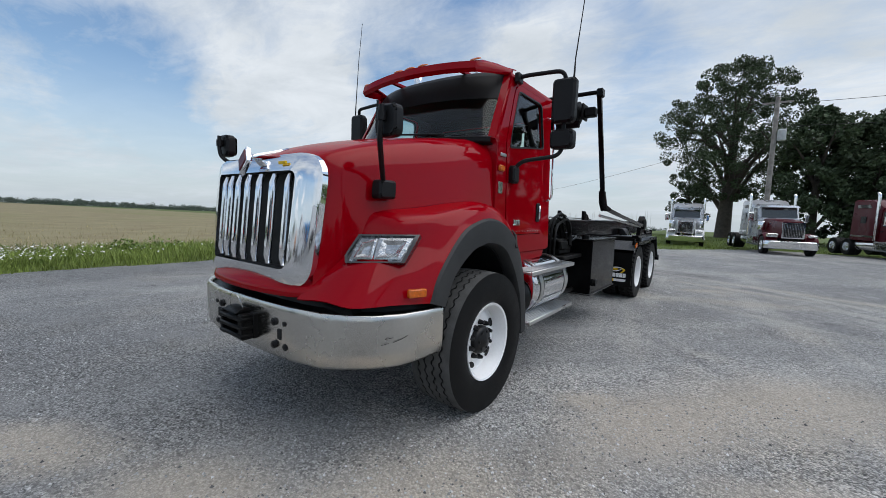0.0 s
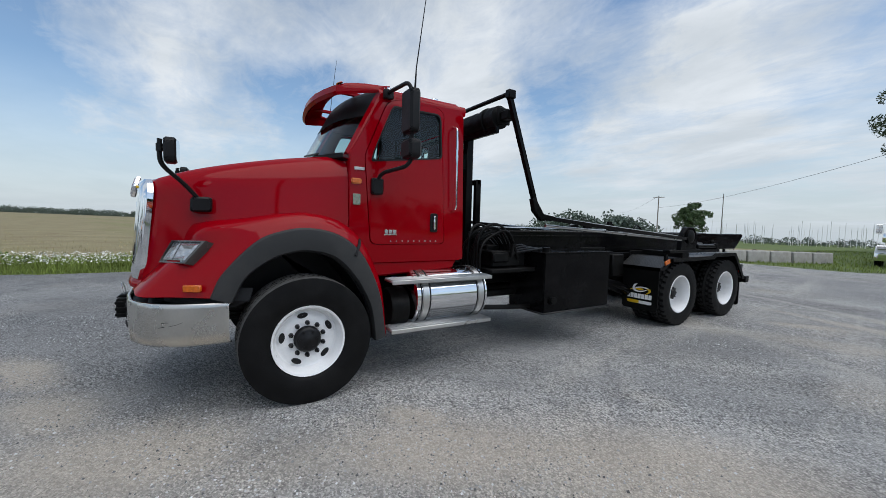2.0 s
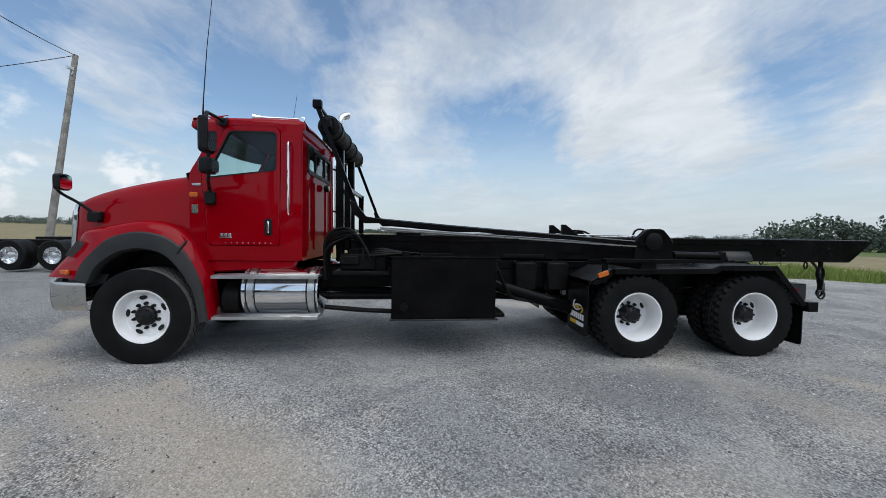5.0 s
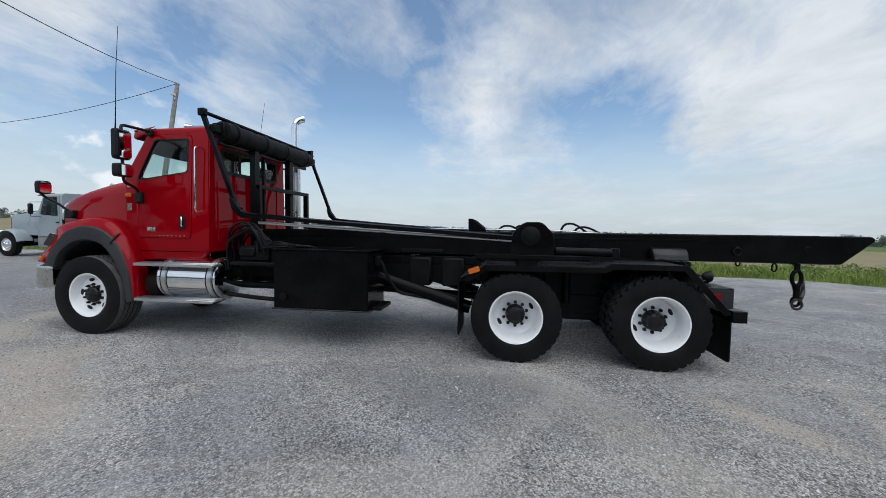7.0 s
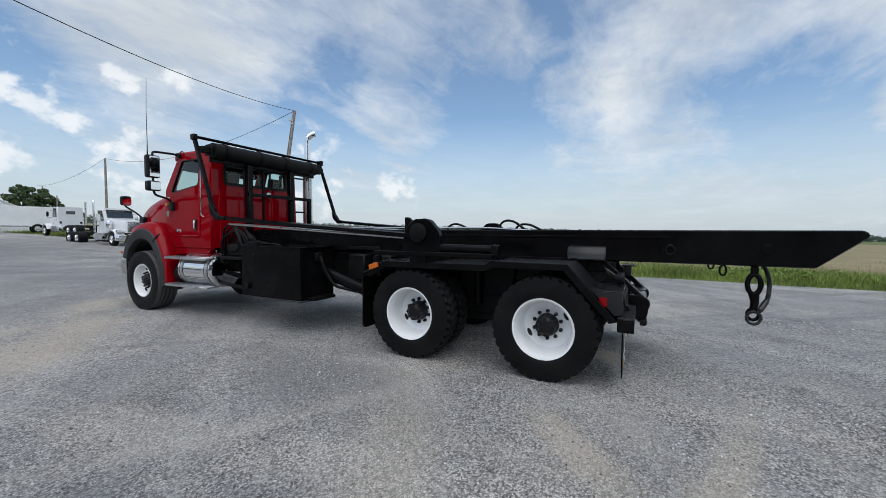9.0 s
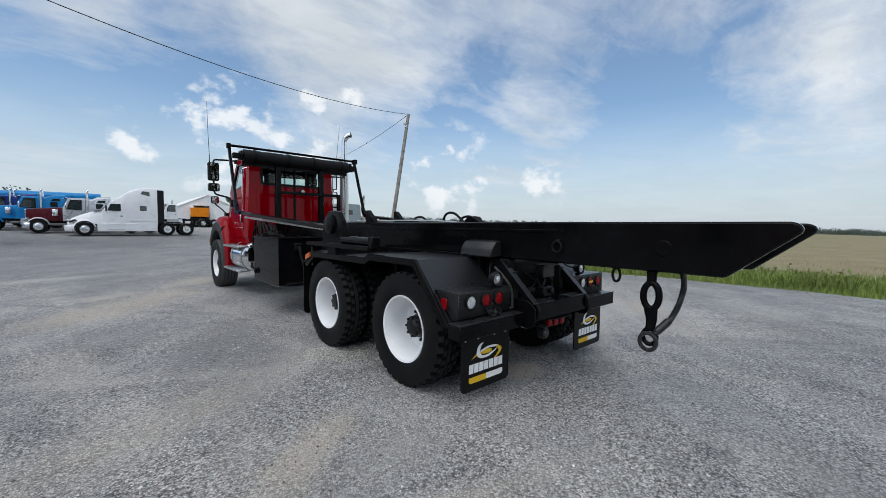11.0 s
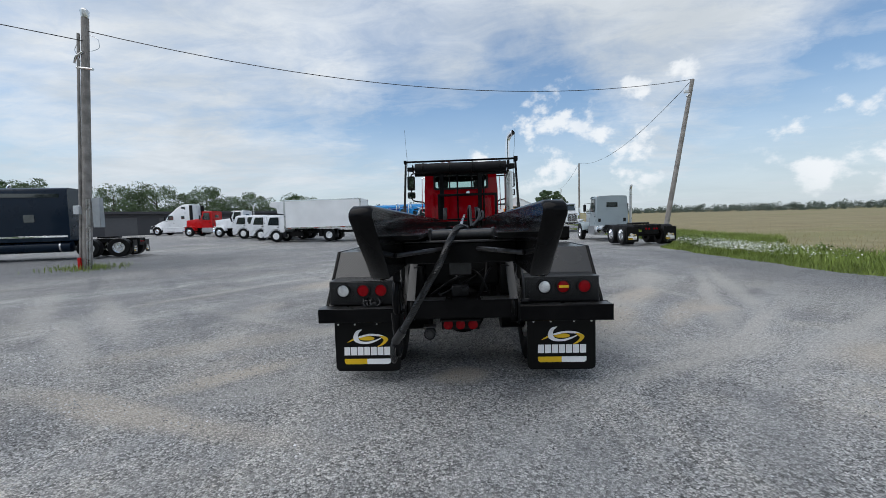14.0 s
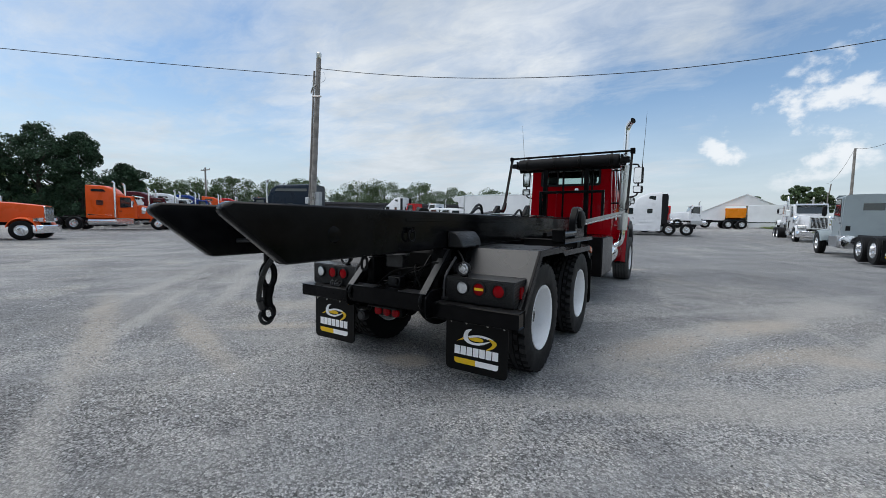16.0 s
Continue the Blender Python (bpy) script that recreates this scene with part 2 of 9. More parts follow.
CLEAR = mat("clear_lens", (0.78, 0.79, 0.80), 0.12, 0.55, 0.15, 30.0, 0.5, 80.0, coat=1)
LAMP_LENS = mat("lamp_lens", (0.46, 0.47, 0.48), 0.14, 0.75, 0.25, 26.0, 0.5, 70.0, coat=1)
BEZEL = mat("smoked_bezel", (0.05, 0.048, 0.047), 0.25, 0.0, 0.1, 8.0, coat=0.4)
MIRROR = mat("mirror_glass", (0.88, 0.89, 0.90), 0.01, 1.0, 0.0)
TARP = mat("mesh_tarp", (0.006, 0.006, 0.0065), 0.6, 0.0, 0.25, 9.0, 0.5, 150.0, spec=0.2)
DECK = mat("painted_tread_plate", (0.010, 0.0105, 0.011), 0.36, 0.0, 0.15, 3.0, 0.0, 60.0, dust=0.03, spec=0.45)


def tread_relief(m, pitch, depth):
    """Raised lozenges of a tread plate, whichever way it is folded."""
    nt = m.node_tree
    N, L = nt.nodes.new, nt.links.new
    tc = N("ShaderNodeTexCoord")
    sp = N("ShaderNodeSeparateXYZ")
    L(tc.outputs["Object"], sp.inputs[0])

    def op(kind, a, b=None):
        n = N("ShaderNodeMath")
        n.operation = kind
        for i, v in enumerate((a, b)):
            if isinstance(v, (int, float)):
                n.inputs[i].default_value = v
            elif v is not None:
                L(v, n.inputs[i])
        return n.outputs[0]
    k = 2 * math.pi / pitch
    run = op("MULTIPLY", op("SUBTRACT", sp.outputs[1], sp.outputs[2]), k)
    across = op("MULTIPLY", sp.outputs[0], k)
    h = op("MULTIPLY", op("SINE", op("ADD", across, run)), op("SINE", op("SUBTRACT", across, run)))
    h = op("POWER", op("ABSOLUTE", h), 2.2)
    bp = N("ShaderNodeBump")
    bp.inputs["Strength"].default_value, bp.inputs["Distance"].default_value = 1.0, depth
    L(h, bp.inputs["Height"])
    L(bp.outputs[0], nt.nodes["Principled BSDF"].inputs["Normal"])


tread_relief(DECK, 0.05, 0.0022)
PLATE = mat("satin_black_plate", (0.009, 0.0098, 0.011), 0.30, 0.0, 0.15, 3.0, 0.12, 120.0, dust=0.015, spec=0.6)
tread_relief(PLATE, 0.05, 0.0009)
ROPE = mat("oily_wire_rope", (0.030, 0.030, 0.030), 0.40, 0.45, 0.25, 40.0, 0.2, 200.0)
WORN = mat("worn_black_steel", (0.030, 0.030, 0.031), 0.34, 0.3, 0.4, 14.0, 0.2, 90.0)
GLASS = glass_mat("window_glass", (0.78, 0.90, 0.86), 0.05)
DARKGLASS = glass_mat("windscreen_glass", (0.66, 0.76, 0.73), 0.045)
BUMPER = mat("polished_steel", (0.62, 0.60, 0.56), 0.26, 1.0, 0.06, 3.0, 0.04, 60.0)
TRIM = mat("charcoal_trim", (0.014, 0.014, 0.015), 0.8, 0.0, 0.1, 5.0)
YELLOW = mat("yellow_print", (0.80, 0.50, 0.01), 0.45, 0.0, 0.05)
PRINT = mat("white_print", (0.90, 0.90, 0.90), 0.45, 0.0, 0.05)
BLUECAP = mat("blue_cap", (0.02, 0.06, 0.35), 0.4)


# ---- mesh tools ----
def thing(name, m=None, label="", category="", group="", kind=""):
    ob = new(name)
    ob.empty_display_size = 0.3
    if m is not None:
        ob.matrix_world = m
    return tagged(ob, label, category, group, kind)


def mesh_of(bm, name, material, smooth=True, angle=38):
    bmesh.ops.recalc_face_normals(bm, faces=bm.faces[:])
    if smooth:
        lim = radians(angle)
        for f in bm.faces:
            f.smooth = True
        for e in bm.edges:
            if len(e.link_faces) != 2 or e.calc_face_angle(0) > lim:
                e.smooth = False
    me = bpy.data.meshes.new(name)
    bm.to_mesh(me)
    bm.free()
    me.materials.append(material)
    return me


def part(name, bm, material, parent=None, label="", smooth=True):
    """Links a bmesh (or a ready mesh) as one object under a thing or a part."""
    me = bm if isinstance(bm, bpy.types.Mesh) else mesh_of(bm, name, material, smooth)
    ob = new(name, me)
    if parent is not None:
        ob.parent = parent
    if label:
        ob["label"] = label
    return ob


def B():
    return bmesh.new()


def absorb(bm, tmp):
    me = bpy.data.meshes.new("tmp")
    tmp.to_mesh(me)
    tmp.free()
    bm.from_mesh(me)
    bpy.data.meshes.remove(me)
    return bm


def b2(bm, x0, x1, y0, y1, z0, z1, bevel=0.008, seg=1, m=None):
    t = bmesh.new()
    bmesh.ops.create_cube(t, size=1)
    for v in t.verts:
        v.co = Vector(((x0 + x1) / 2 + v.co.x * (x1 - x0), (y0 + y1) / 2 + v.co.y * (y1 - y0), (z0 + z1) / 2 + v.co.z * (z1 - z0)))
    if bevel:
        bmesh.ops.bevel(t, geom=t.edges[:], offset=min(bevel, 0.45 * min(abs(x1 - x0), abs(y1 - y0), abs(z1 - z0))), segments=seg, affect="EDGES")
    if m is not None:
        bmesh.ops.transform(t, matrix=m, verts=t.verts)
    return absorb(bm, t)


def tube(bm, pts, r, n=10, caps=True, rounds=0.0):
    """A round bar along a line of points; rounds: radius by which its corners are softened."""
    pts = [Vector(p) for p in pts]
    if rounds and len(pts) > 2:
        out = [pts[0]]
        for a, b, c in zip(pts, pts[1:], pts[2:]):
            d1, d2 = min(rounds, (a - b).length * 0.48), min(rounds, (c - b).length * 0.48)
            p, q = b + (a - b).normalized() * d1, b + (c - b).normalized() * d2
            for k in range(5):
                s = k / 4
                out.append(p * (1 - s) ** 2 + b * 2 * s * (1 - s) + q * s * s)
        pts = out + [pts[-1]]
    rings = []
    side = None
    for i, p in enumerate(pts):
        d = (pts[min(i + 1, len(pts) - 1)] - pts[max(i - 1, 0)]).normalized()
        if side is None:
            side = d.orthogonal().normalized()
        side = (side - d * side.dot(d)).normalized()
        up = d.cross(side)
        rr = r[i] if isinstance(r, (list, tuple)) else r
        rings.append([bm.verts.new(p + (side * math.cos(a) + up * math.sin(a)) * rr) for a in (2 * math.pi * k / n for k in range(n))])
    for a, b in zip(rings, rings[1:]):
        for k in range(n):
            bm.faces.new((a[k], a[(k + 1) % n], b[(k + 1) % n], b[k]))
    if caps:
        bm.faces.new(rings[0][::-1])
        bm.faces.new(rings[-1])
    return bm


def lathe(bm, prof, c=(0, 0, 0), axis="x", n=32, caps=False):
    """Turns a profile of (radius, along) round an axis through c."""
    c = Vector(c)
    rings = []
    for r, a in prof:
        ring = []
        for k in range(n):
            t = 2 * math.pi * k / n
            u, v = r * math.cos(t), r * math.sin(t)
            ring.append(bm.verts.new(c + Vector({"x": (a, u, v), "y": (u, a, v), "z": (u, v, a)}[axis])))
        rings.append(ring)
    for a, b in zip(rings, rings[1:]):
        for k in range(n):
            bm.faces.new((a[k], a[(k + 1) % n], b[(k + 1) % n], b[k]))
    if caps:
        bm.faces.new(rings[0][::-1])
        bm.faces.new(rings[-1])
    return bm


def slab(bm, poly, a0, a1, axis="x", bevel=0.0):
    """A prism: a polygon in the two other axes, drawn out along one axis from a0 to a1."""
    t = bmesh.new()

    def at(p, a):
        return Vector({"x": (a, p[0], p[1]), "y": (p[0], a, p[1]), "z": (p[0], p[1], a)}[axis])
    lo = [t.verts.new(at(p, a0)) for p in poly]
    hi = [t.verts.new(at(p, a1)) for p in poly]
    t.faces.new(lo[::-1])
    t.faces.new(hi)
    k = len(poly)
    for i in range(k):
        t.faces.new((lo[i], lo[(i + 1) % k], hi[(i + 1) % k], hi[i]))
    bmesh.ops.recalc_face_normals(t, faces=t.faces[:])
    if bevel:
        bmesh.ops.bevel(t, geom=t.edges[:], offset=bevel, segments=1, affect="EDGES")
    return absorb(bm, t)


def loft(bm, loops, closed=False, caps=False):
    rows = [[bm.verts.new(Vector(p)) for p in lp] for lp in loops]
    n = len(rows[0])
    for a, b in zip(rows, rows[1:]):
        for k in range(n if closed else n - 1):
            bm.faces.new((a[k], a[(k + 1) % n], b[(k + 1) % n], b[k]))
    if caps:
        bm.faces.new(rows[0][::-1])
        bm.faces.new(rows[-1])
    return bm


def thick(bm, d):
    """Gives an open sheet a thickness d."""
    bmesh.ops.recalc_face_normals(bm, faces=bm.faces[:])
    bmesh.ops.solidify(bm, geom=bm.faces[:], thickness=d)
    return bm


def rounded(poly, r, n=4):
    """Rounds the corners of a polygon."""
    out = []
    k = len(poly)
    for i in range(k):
        a, b, c = (Vector(poly[j % k]) for j in (i - 1, i, i + 1))
        rr = r[i] if isinstance(r, (list, tuple)) else r
        d1, d2 = min(rr, (a - b).length * 0.45), min(rr, (c - b).length * 0.45)
        p, q = b + (a - b).normalized() * d1, b + (c - b).normalized() * d2
        for s in (j / n for j in range(n + 1)):
            w = p * (1 - s) ** 2 + b * 2 * s * (1 - s) + q * s * s
            out.append((w[0], w[1]))
    return out


def ring_panel(bm, outer, inner, f, d):
    """A panel with an opening: outer and inner outlines with as many corners each; f takes (u, v, depth) to a place."""
    n = len(outer)
    V = [[bm.verts.new(f(u, v, k)) for u, v in lp] for k in (0, d) for lp in (outer, inner)]
    o0, i0, o1, i1 = V
    for j in range(n):
        k = (j + 1) % n
        bm.faces.new((o0[j], o0[k], i0[k], i0[j]))
        bm.faces.new((o1[k], o1[j], i1[j], i1[k]))
        bm.faces.new((i0[j], i0[k], i1[k], i1[j]))
        bm.faces.new((o0[k], o0[j], o1[j], o1[k]))
    return bm


def sheet(bm, outline, f):
    bm.faces.new([bm.verts.new(f(u, v)) for u, v in outline])
    return bm


def clamp01(v):
    return max(0.0, min(1.0, v))


def smooth01(v):
    v = clamp01(v)
    return v * v * (3 - 2 * v)


def lerp(a, b, s):
    return a + (b - a) * s


def along(table, s):
    """Value of a table of (key, value...) at s, joined by straight lines."""
    for p, q in zip(table, table[1:]):
        if s <= q[0]:
            u = clamp01((s - p[0]) / (q[0] - p[0]))
            return [lerp(i, j, u) for i, j in zip(p[1:], q[1:])]
    return list(table[-1][1:])


def flowing(table, s):
    """Like along(), but joined by a smooth curve."""
    k = 0
    while k < len(table) - 2 and s > table[k + 1][0]:
        k += 1
    a, b, c, d = table[max(k - 1, 0)], table[k], table[k + 1], table[min(k + 2, len(table) - 1)]
    h = c[0] - b[0]
    u = clamp01((s - b[0]) / h)
    out = []
    for i in range(1, len(b)):
        m0 = (c[i] - a[i]) / (c[0] - a[0]) * h
        m1 = (d[i] - b[i]) / (d[0] - b[0]) * h
        out.append((2 * u ** 3 - 3 * u * u + 1) * b[i] + (u ** 3 - 2 * u * u + u) * m0 + (3 * u * u - 2 * u ** 3) * c[i] + (u ** 3 - u * u) * m1)
    return out


def ground_z(x, y):
    """The yard is level round the lorry and tips very slightly further off."""
    r = math.hypot(x, y - 4)
    tip = (0.0058 * x - 0.0206 * (y - 4)) * smooth01((r - 8) / 45)
    lawn = smooth01((y - 31) / 12) * smooth01((x + 14) / 8) * (1 - smooth01((y - 70) / 80))
    return lerp(tip, 0.0, lawn)


def scatter_mesh(name, verts, faces, material):
    me = bpy.data.meshes.new(name)
    me.from_pydata(verts, [], faces)
    me.materials.append(material)
    return me


def emblem_at(parent, x, y, z, k, way):
    """A printed emblem on a mud flap: a white and yellow swoosh, a pale bar for the wordmark, a yellow and white stripe. way: +1 faces +y."""
    def pt(u, v, lift):
        return (x - way * u * k, y + way * lift, z + v * k)

    def patch(points, mt, lift, label=""):
        bm = B()
        vs = [bm.verts.new(pt(u, v, lift)) for u, v in points]
        bmesh.ops.triangle_fill(bm, edges=[bm.edges.new((vs[i], vs[(i + 1) % len(vs)])) for i in range(len(vs))], use_beauty=True)
        bmesh.ops.recalc_face_normals(bm, faces=bm.faces)
        part("emblem_arc" if label else "wordmark_bar", bm, mt, parent, label, smooth=False)

    def bend(points, n=5):
        """A smooth closed outline through the points."""
        out = []
        for i in range(len(points)):
            p0, p1, p2, p3 = (points[(i + q) % len(points)] for q in (-1, 0, 1, 2))
            for k in range(n):
                q = k / n
                out.append(tuple(0.5 * (2 * b + (c - a) * q + (2 * a - 5 * b + 4 * c - d) * q * q + (3 * b - a - 3 * c + d) * q ** 3) for a, b, c, d in zip(p0, p1, p2, p3)))
        return out
    horn = [(-0.039, 0.196), (-0.092, 0.184), (-0.120, 0.138), (-0.113, 0.092), (-0.062, 0.067), (0.020, 0.066), (0.092, 0.090), (0.135, 0.120), (0.075, 0.100), (0.003, 0.084), (-0.055, 0.092), (-0.078, 0.124), (-0.070, 0.164)]
    patch(bend(horn), PRINT, 0.003, "white curled emblem arc")
    patch(bend([(-0.070, 0.134), (0.020, 0.155), (0.115, 0.150), (0.178, 0.122), (0.115, 0.131), (0.020, 0.137), (-0.062, 0.120)]), PRINT, 0.003, "white curled emblem arc")
    patch([(-0.187, 0.074), (-0.122, 0.116), (-0.116, 0.098)], YELLOW, 0.002, "yellow emblem arc")
    patch(bend([(-0.070, 0.120), (0.020, 0.133), (0.068, 0.118), (0.048, 0.098), (-0.042, 0.098)]), YELLOW, 0.002, "yellow emblem arc")
    patch(bend([(0.176, 0.126), (0.192, 0.098), (0.155, 0.058), (0.092, 0.036), (0.135, 0.070), (0.152, 0.100), (0.116, 0.136)]), YELLOW, 0.004, "yellow emblem arc")
    for i in range(7):
        u = -0.210 + 0.0605 * i
        patch([(u, -0.040), (u + 0.053, -0.040), (u + 0.055, 0.036), (u + 0.002, 0.036)], PRINT, 0.002)
    for u0, u1, c0, c1, mt in ((-0.21, -0.004, 0.018, 0.0, YELLOW), (-0.004, 0.21, 0.0, 0.018, PRINT)):
        bm = B()
        bm.faces.new([bm.verts.new(pt(a, b, 0.002)) for a, b in ((u0 + c0, -0.122), (u1 - c1, -0.122), (u1, -0.107), (u1, -0.072), (u0, -0.072), (u0, -0.107))])
        part("stripe", bm, mt, parent, smooth=False)


# ---- ground: gravel yard, grass verge, field ----
def ground_mat(name, stops, bump, patches=None, gravel=True, spots=()):
    m = bpy.data.materials.new(name)
    m.use_nodes = True
    nt = m.node_tree
    N, L = nt.nodes.new, nt.links.new
    b = nt.nodes["Principled BSDF"]
    b.inputs["Specular IOR Level"].default_value = 0.25
    tc = N("ShaderNodeTexCoord")

    def noise_tex(scale, detail, rough=0.6, src=None, stretch=None, turn=0):
        n = N("ShaderNodeTexNoise")
        n.inputs["Scale"].default_value, n.inputs["Detail"].default_value, n.inputs["Roughness"].default_value = scale, detail, rough
        vec = tc.outputs["Object"]
        if stretch:
            mp = N("ShaderNodeMapping")
            mp.vector_type = "TEXTURE"
            mp.inputs["Scale"].default_value = tuple(1 / q for q in stretch)
            mp.inputs["Rotation"].default_value = (0, 0, radians(turn))
            L(vec, mp.inputs[0])
            vec = mp.outputs[0]
        L(vec, n.inputs["Vector"])
        return n.outputs["Fac"]

    def ramp(fac, stops):
        r = N("ShaderNodeValToRGB")
        while len(r.color_ramp.elements) < len(stops):
            r.color_ramp.elements.new(0.5)
        for e, (p, c) in zip(r.color_ramp.elements, stops):
            e.position, e.color = p, (*c, 1)
        L(fac, r.inputs[0])
        return r.outputs[0]

    def mix(fac, a, c, blend="MIX"):
        x = N("ShaderNodeMix")
        x.data_type, x.blend_type = "RGBA", blend
        if isinstance(fac, float):
            x.inputs[0].default_value = fac
        else:
            L(fac, x.inputs[0])
        L(a, x.inputs[6])
        if isinstance(c, tuple):
            x.inputs[7].default_value = (*c, 1)
        else:
            L(c, x.inputs[7])
        return x.outputs[2]

    col = ramp(noise_tex(0.35, 8, 0.6), stops)
    bare, ground_out = [], []
    for scale, lo, hi, c, amount, stretch, turn in patches or ():
        f = ramp(noise_tex(scale, 7, 0.62, None, stretch, turn), [(lo, (0, 0, 0)), (hi, (amount,) * 3)])
        col = mix(f, col, c)
        if c[0] - c[2] > 0.14:
            bare.append(f)
    if spots:
        wn = N("ShaderNodeTexNoise")
        wn.inputs["Scale"].default_value, wn.inputs["Detail"].default_value, wn.inputs["Roughness"].default_value = 1.3, 9, 0.70
        L(tc.outputs["Object"], wn.inputs["Vector"])
        ws = N("ShaderNodeVectorMath")
        ws.operation = "MULTIPLY_ADD"
        L(wn.outputs["Color"], ws.inputs[0])
        ws.inputs[1].default_value = (1.5, 1.5, 0)
        L(tc.outputs["Object"], ws.inputs[2])
        wt = N("ShaderNodeVectorMath")
        wt.operation = "MULTIPLY_ADD"
        L(wn.outputs["Color"], wt.inputs[0])
        wt.inputs[1].default_value = (0.4, 0.4, 0)
        L(tc.outputs["Object"], wt.inputs[2])
        for tint in sorted({q[6] for q in spots}):
            total = None
            for x, y, rx, ry, turn, amount, which in spots:
                if which != tint:
                    continue
                mp = N("ShaderNodeMapping")
                mp.vector_type = "TEXTURE"
                mp.inputs["Rotation"].default_value = (0, 0, radians(turn))
                mp.inputs["Scale"].default_value = (rx, ry, 1e6)
                thin = which[0] > 0.4
                mp.inputs["Location"].default_value = (x + 0.2, y + 0.2, 0) if thin else (x + 0.75, y + 0.75, 0)
                L((wt if thin else ws).outputs[0], mp.inputs[0])
                ln = N("ShaderNodeVectorMath")
                ln.operation = "LENGTH"
                L(mp.outputs[0], ln.inputs[0])
                mr = N("ShaderNodeMapRange")
                mr.interpolation_type = "SMOOTHSTEP"
                mr.inputs[1].default_value, mr.inputs[2].default_value = 1.45, 0.3
                mr.inputs[4].default_value = amount
                L(ln.outputs["Value"], mr.inputs[0])
                if total is None:
                    total = mr.outputs[0]
                else:
                    mx = N("ShaderNodeMath")
                    mx.operation = "MAXIMUM"
                    L(total, mx.inputs[0])
                    L(mr.outputs[0], mx.inputs[1])
                    total = mx.outputs[0]
            col = mix(total, col, tint)
            if tint[0] > 0.4:
                ground_out.append(total)
    if gravel:
        vo = N("ShaderNodeTexVoronoi")
        vo.inputs["Scale"].default_value = 76
        vo.inputs["Randomness"].default_value = 1.0
        wob = N("ShaderNodeTexNoise")
        wob.inputs["Scale"].default_value, wob.inputs["Detail"].default_value = 60, 3
        L(tc.outputs["Object"], wob.inputs["Vector"])
        wv = N("ShaderNodeVectorMath")
        wv.operation = "MULTIPLY_ADD"
        L(wob.outputs["Color"], wv.inputs[0])
        wv.inputs[1].default_value = (0.02, 0.02, 0.02)
        L(tc.outputs["Object"], wv.inputs[2])
        L(wv.outputs[0], vo.inputs["Vector"])
        stone = N("ShaderNodeSeparateColor")
        L(vo.outputs["Color"], stone.inputs[0])
        tone = N("ShaderNodeMapRange")
        tone.inputs[3].default_value, tone.inputs[4].default_value = 0.30, 1.75
        L(stone.outputs[0], tone.inputs[0])
        gap = N("ShaderNodeMapRange")
        gap.inputs[1].default_value, gap.inputs[2].default_value = 0.30, 0.75
        gap.inputs[3].default_value, gap.inputs[4].default_value = 1.05, 0.55
        L(vo.outputs["Distance"], gap.inputs[0])
        # the stones lie open in places and are bedded in dust in others
        open_ = ramp(noise_tex(0.8, 8, 0.68, None, (0.55, 1.5, 1), 45), [(0.34, (0.40,) * 3), (0.54, (1.0,) * 3)])
        for f in bare:
            open_ = mix(f, open_, (0.25, 0.25, 0.25))
        for f in ground_out:
            open_ = mix(f, open_, (0.22, 0.22, 0.22))
        both = mix(1.0, tone.outputs[0], gap.outputs[0], "MULTIPLY")
        white = N("ShaderNodeRGB")
        white.outputs[0].default_value = (1, 1, 1, 1)
        col = mix(1.0, col, mix(open_, white.outputs[0], both), "MULTIPLY")
        vb = N("ShaderNodeTexVoronoi")
        vb.inputs["Scale"].default_value = 36
        L(tc.outputs["Object"], vb.inputs["Vector"])
        inv = N("ShaderNodeMath")
        inv.operation = "MULTIPLY_ADD"
        L(vo.outputs["Distance"], inv.inputs[0])
        inv.inputs[1].default_value = -1.0
        L(vb.outputs["Distance"], inv.inputs[2])
        height = inv.outputs[0]
    else:
        height = noise_tex(9, 6, 0.7)
    fine = noise_tex(160, 3, 0.7)
    fr = N("ShaderNodeMapRange")
    fr.inputs[1].default_value, fr.inputs[2].default_value = 0.3, 0.7
    fr.inputs[3].default_value, fr.inputs[4].default_value = 0.82, 1.18
    L(fine, fr.inputs[0])
    col = mix(1.0, col, fr.outputs[0], "MULTIPLY")
    L(col, b.inputs["Base Color"])
    b.inputs["Roughness"].default_value = 0.85
    bp = N("ShaderNodeBump")
    bp.inputs["Strength"].default_value, bp.inputs["Distance"].default_value = bump, 0.012
    L(height, bp.inputs["Height"])
    L(bp.outputs[0], b.inputs["Normal"])
    return m


DARK, TAN, PALE = (0.17, 0.175, 0.182), (0.50, 0.445, 0.375), (0.49, 0.47, 0.435)
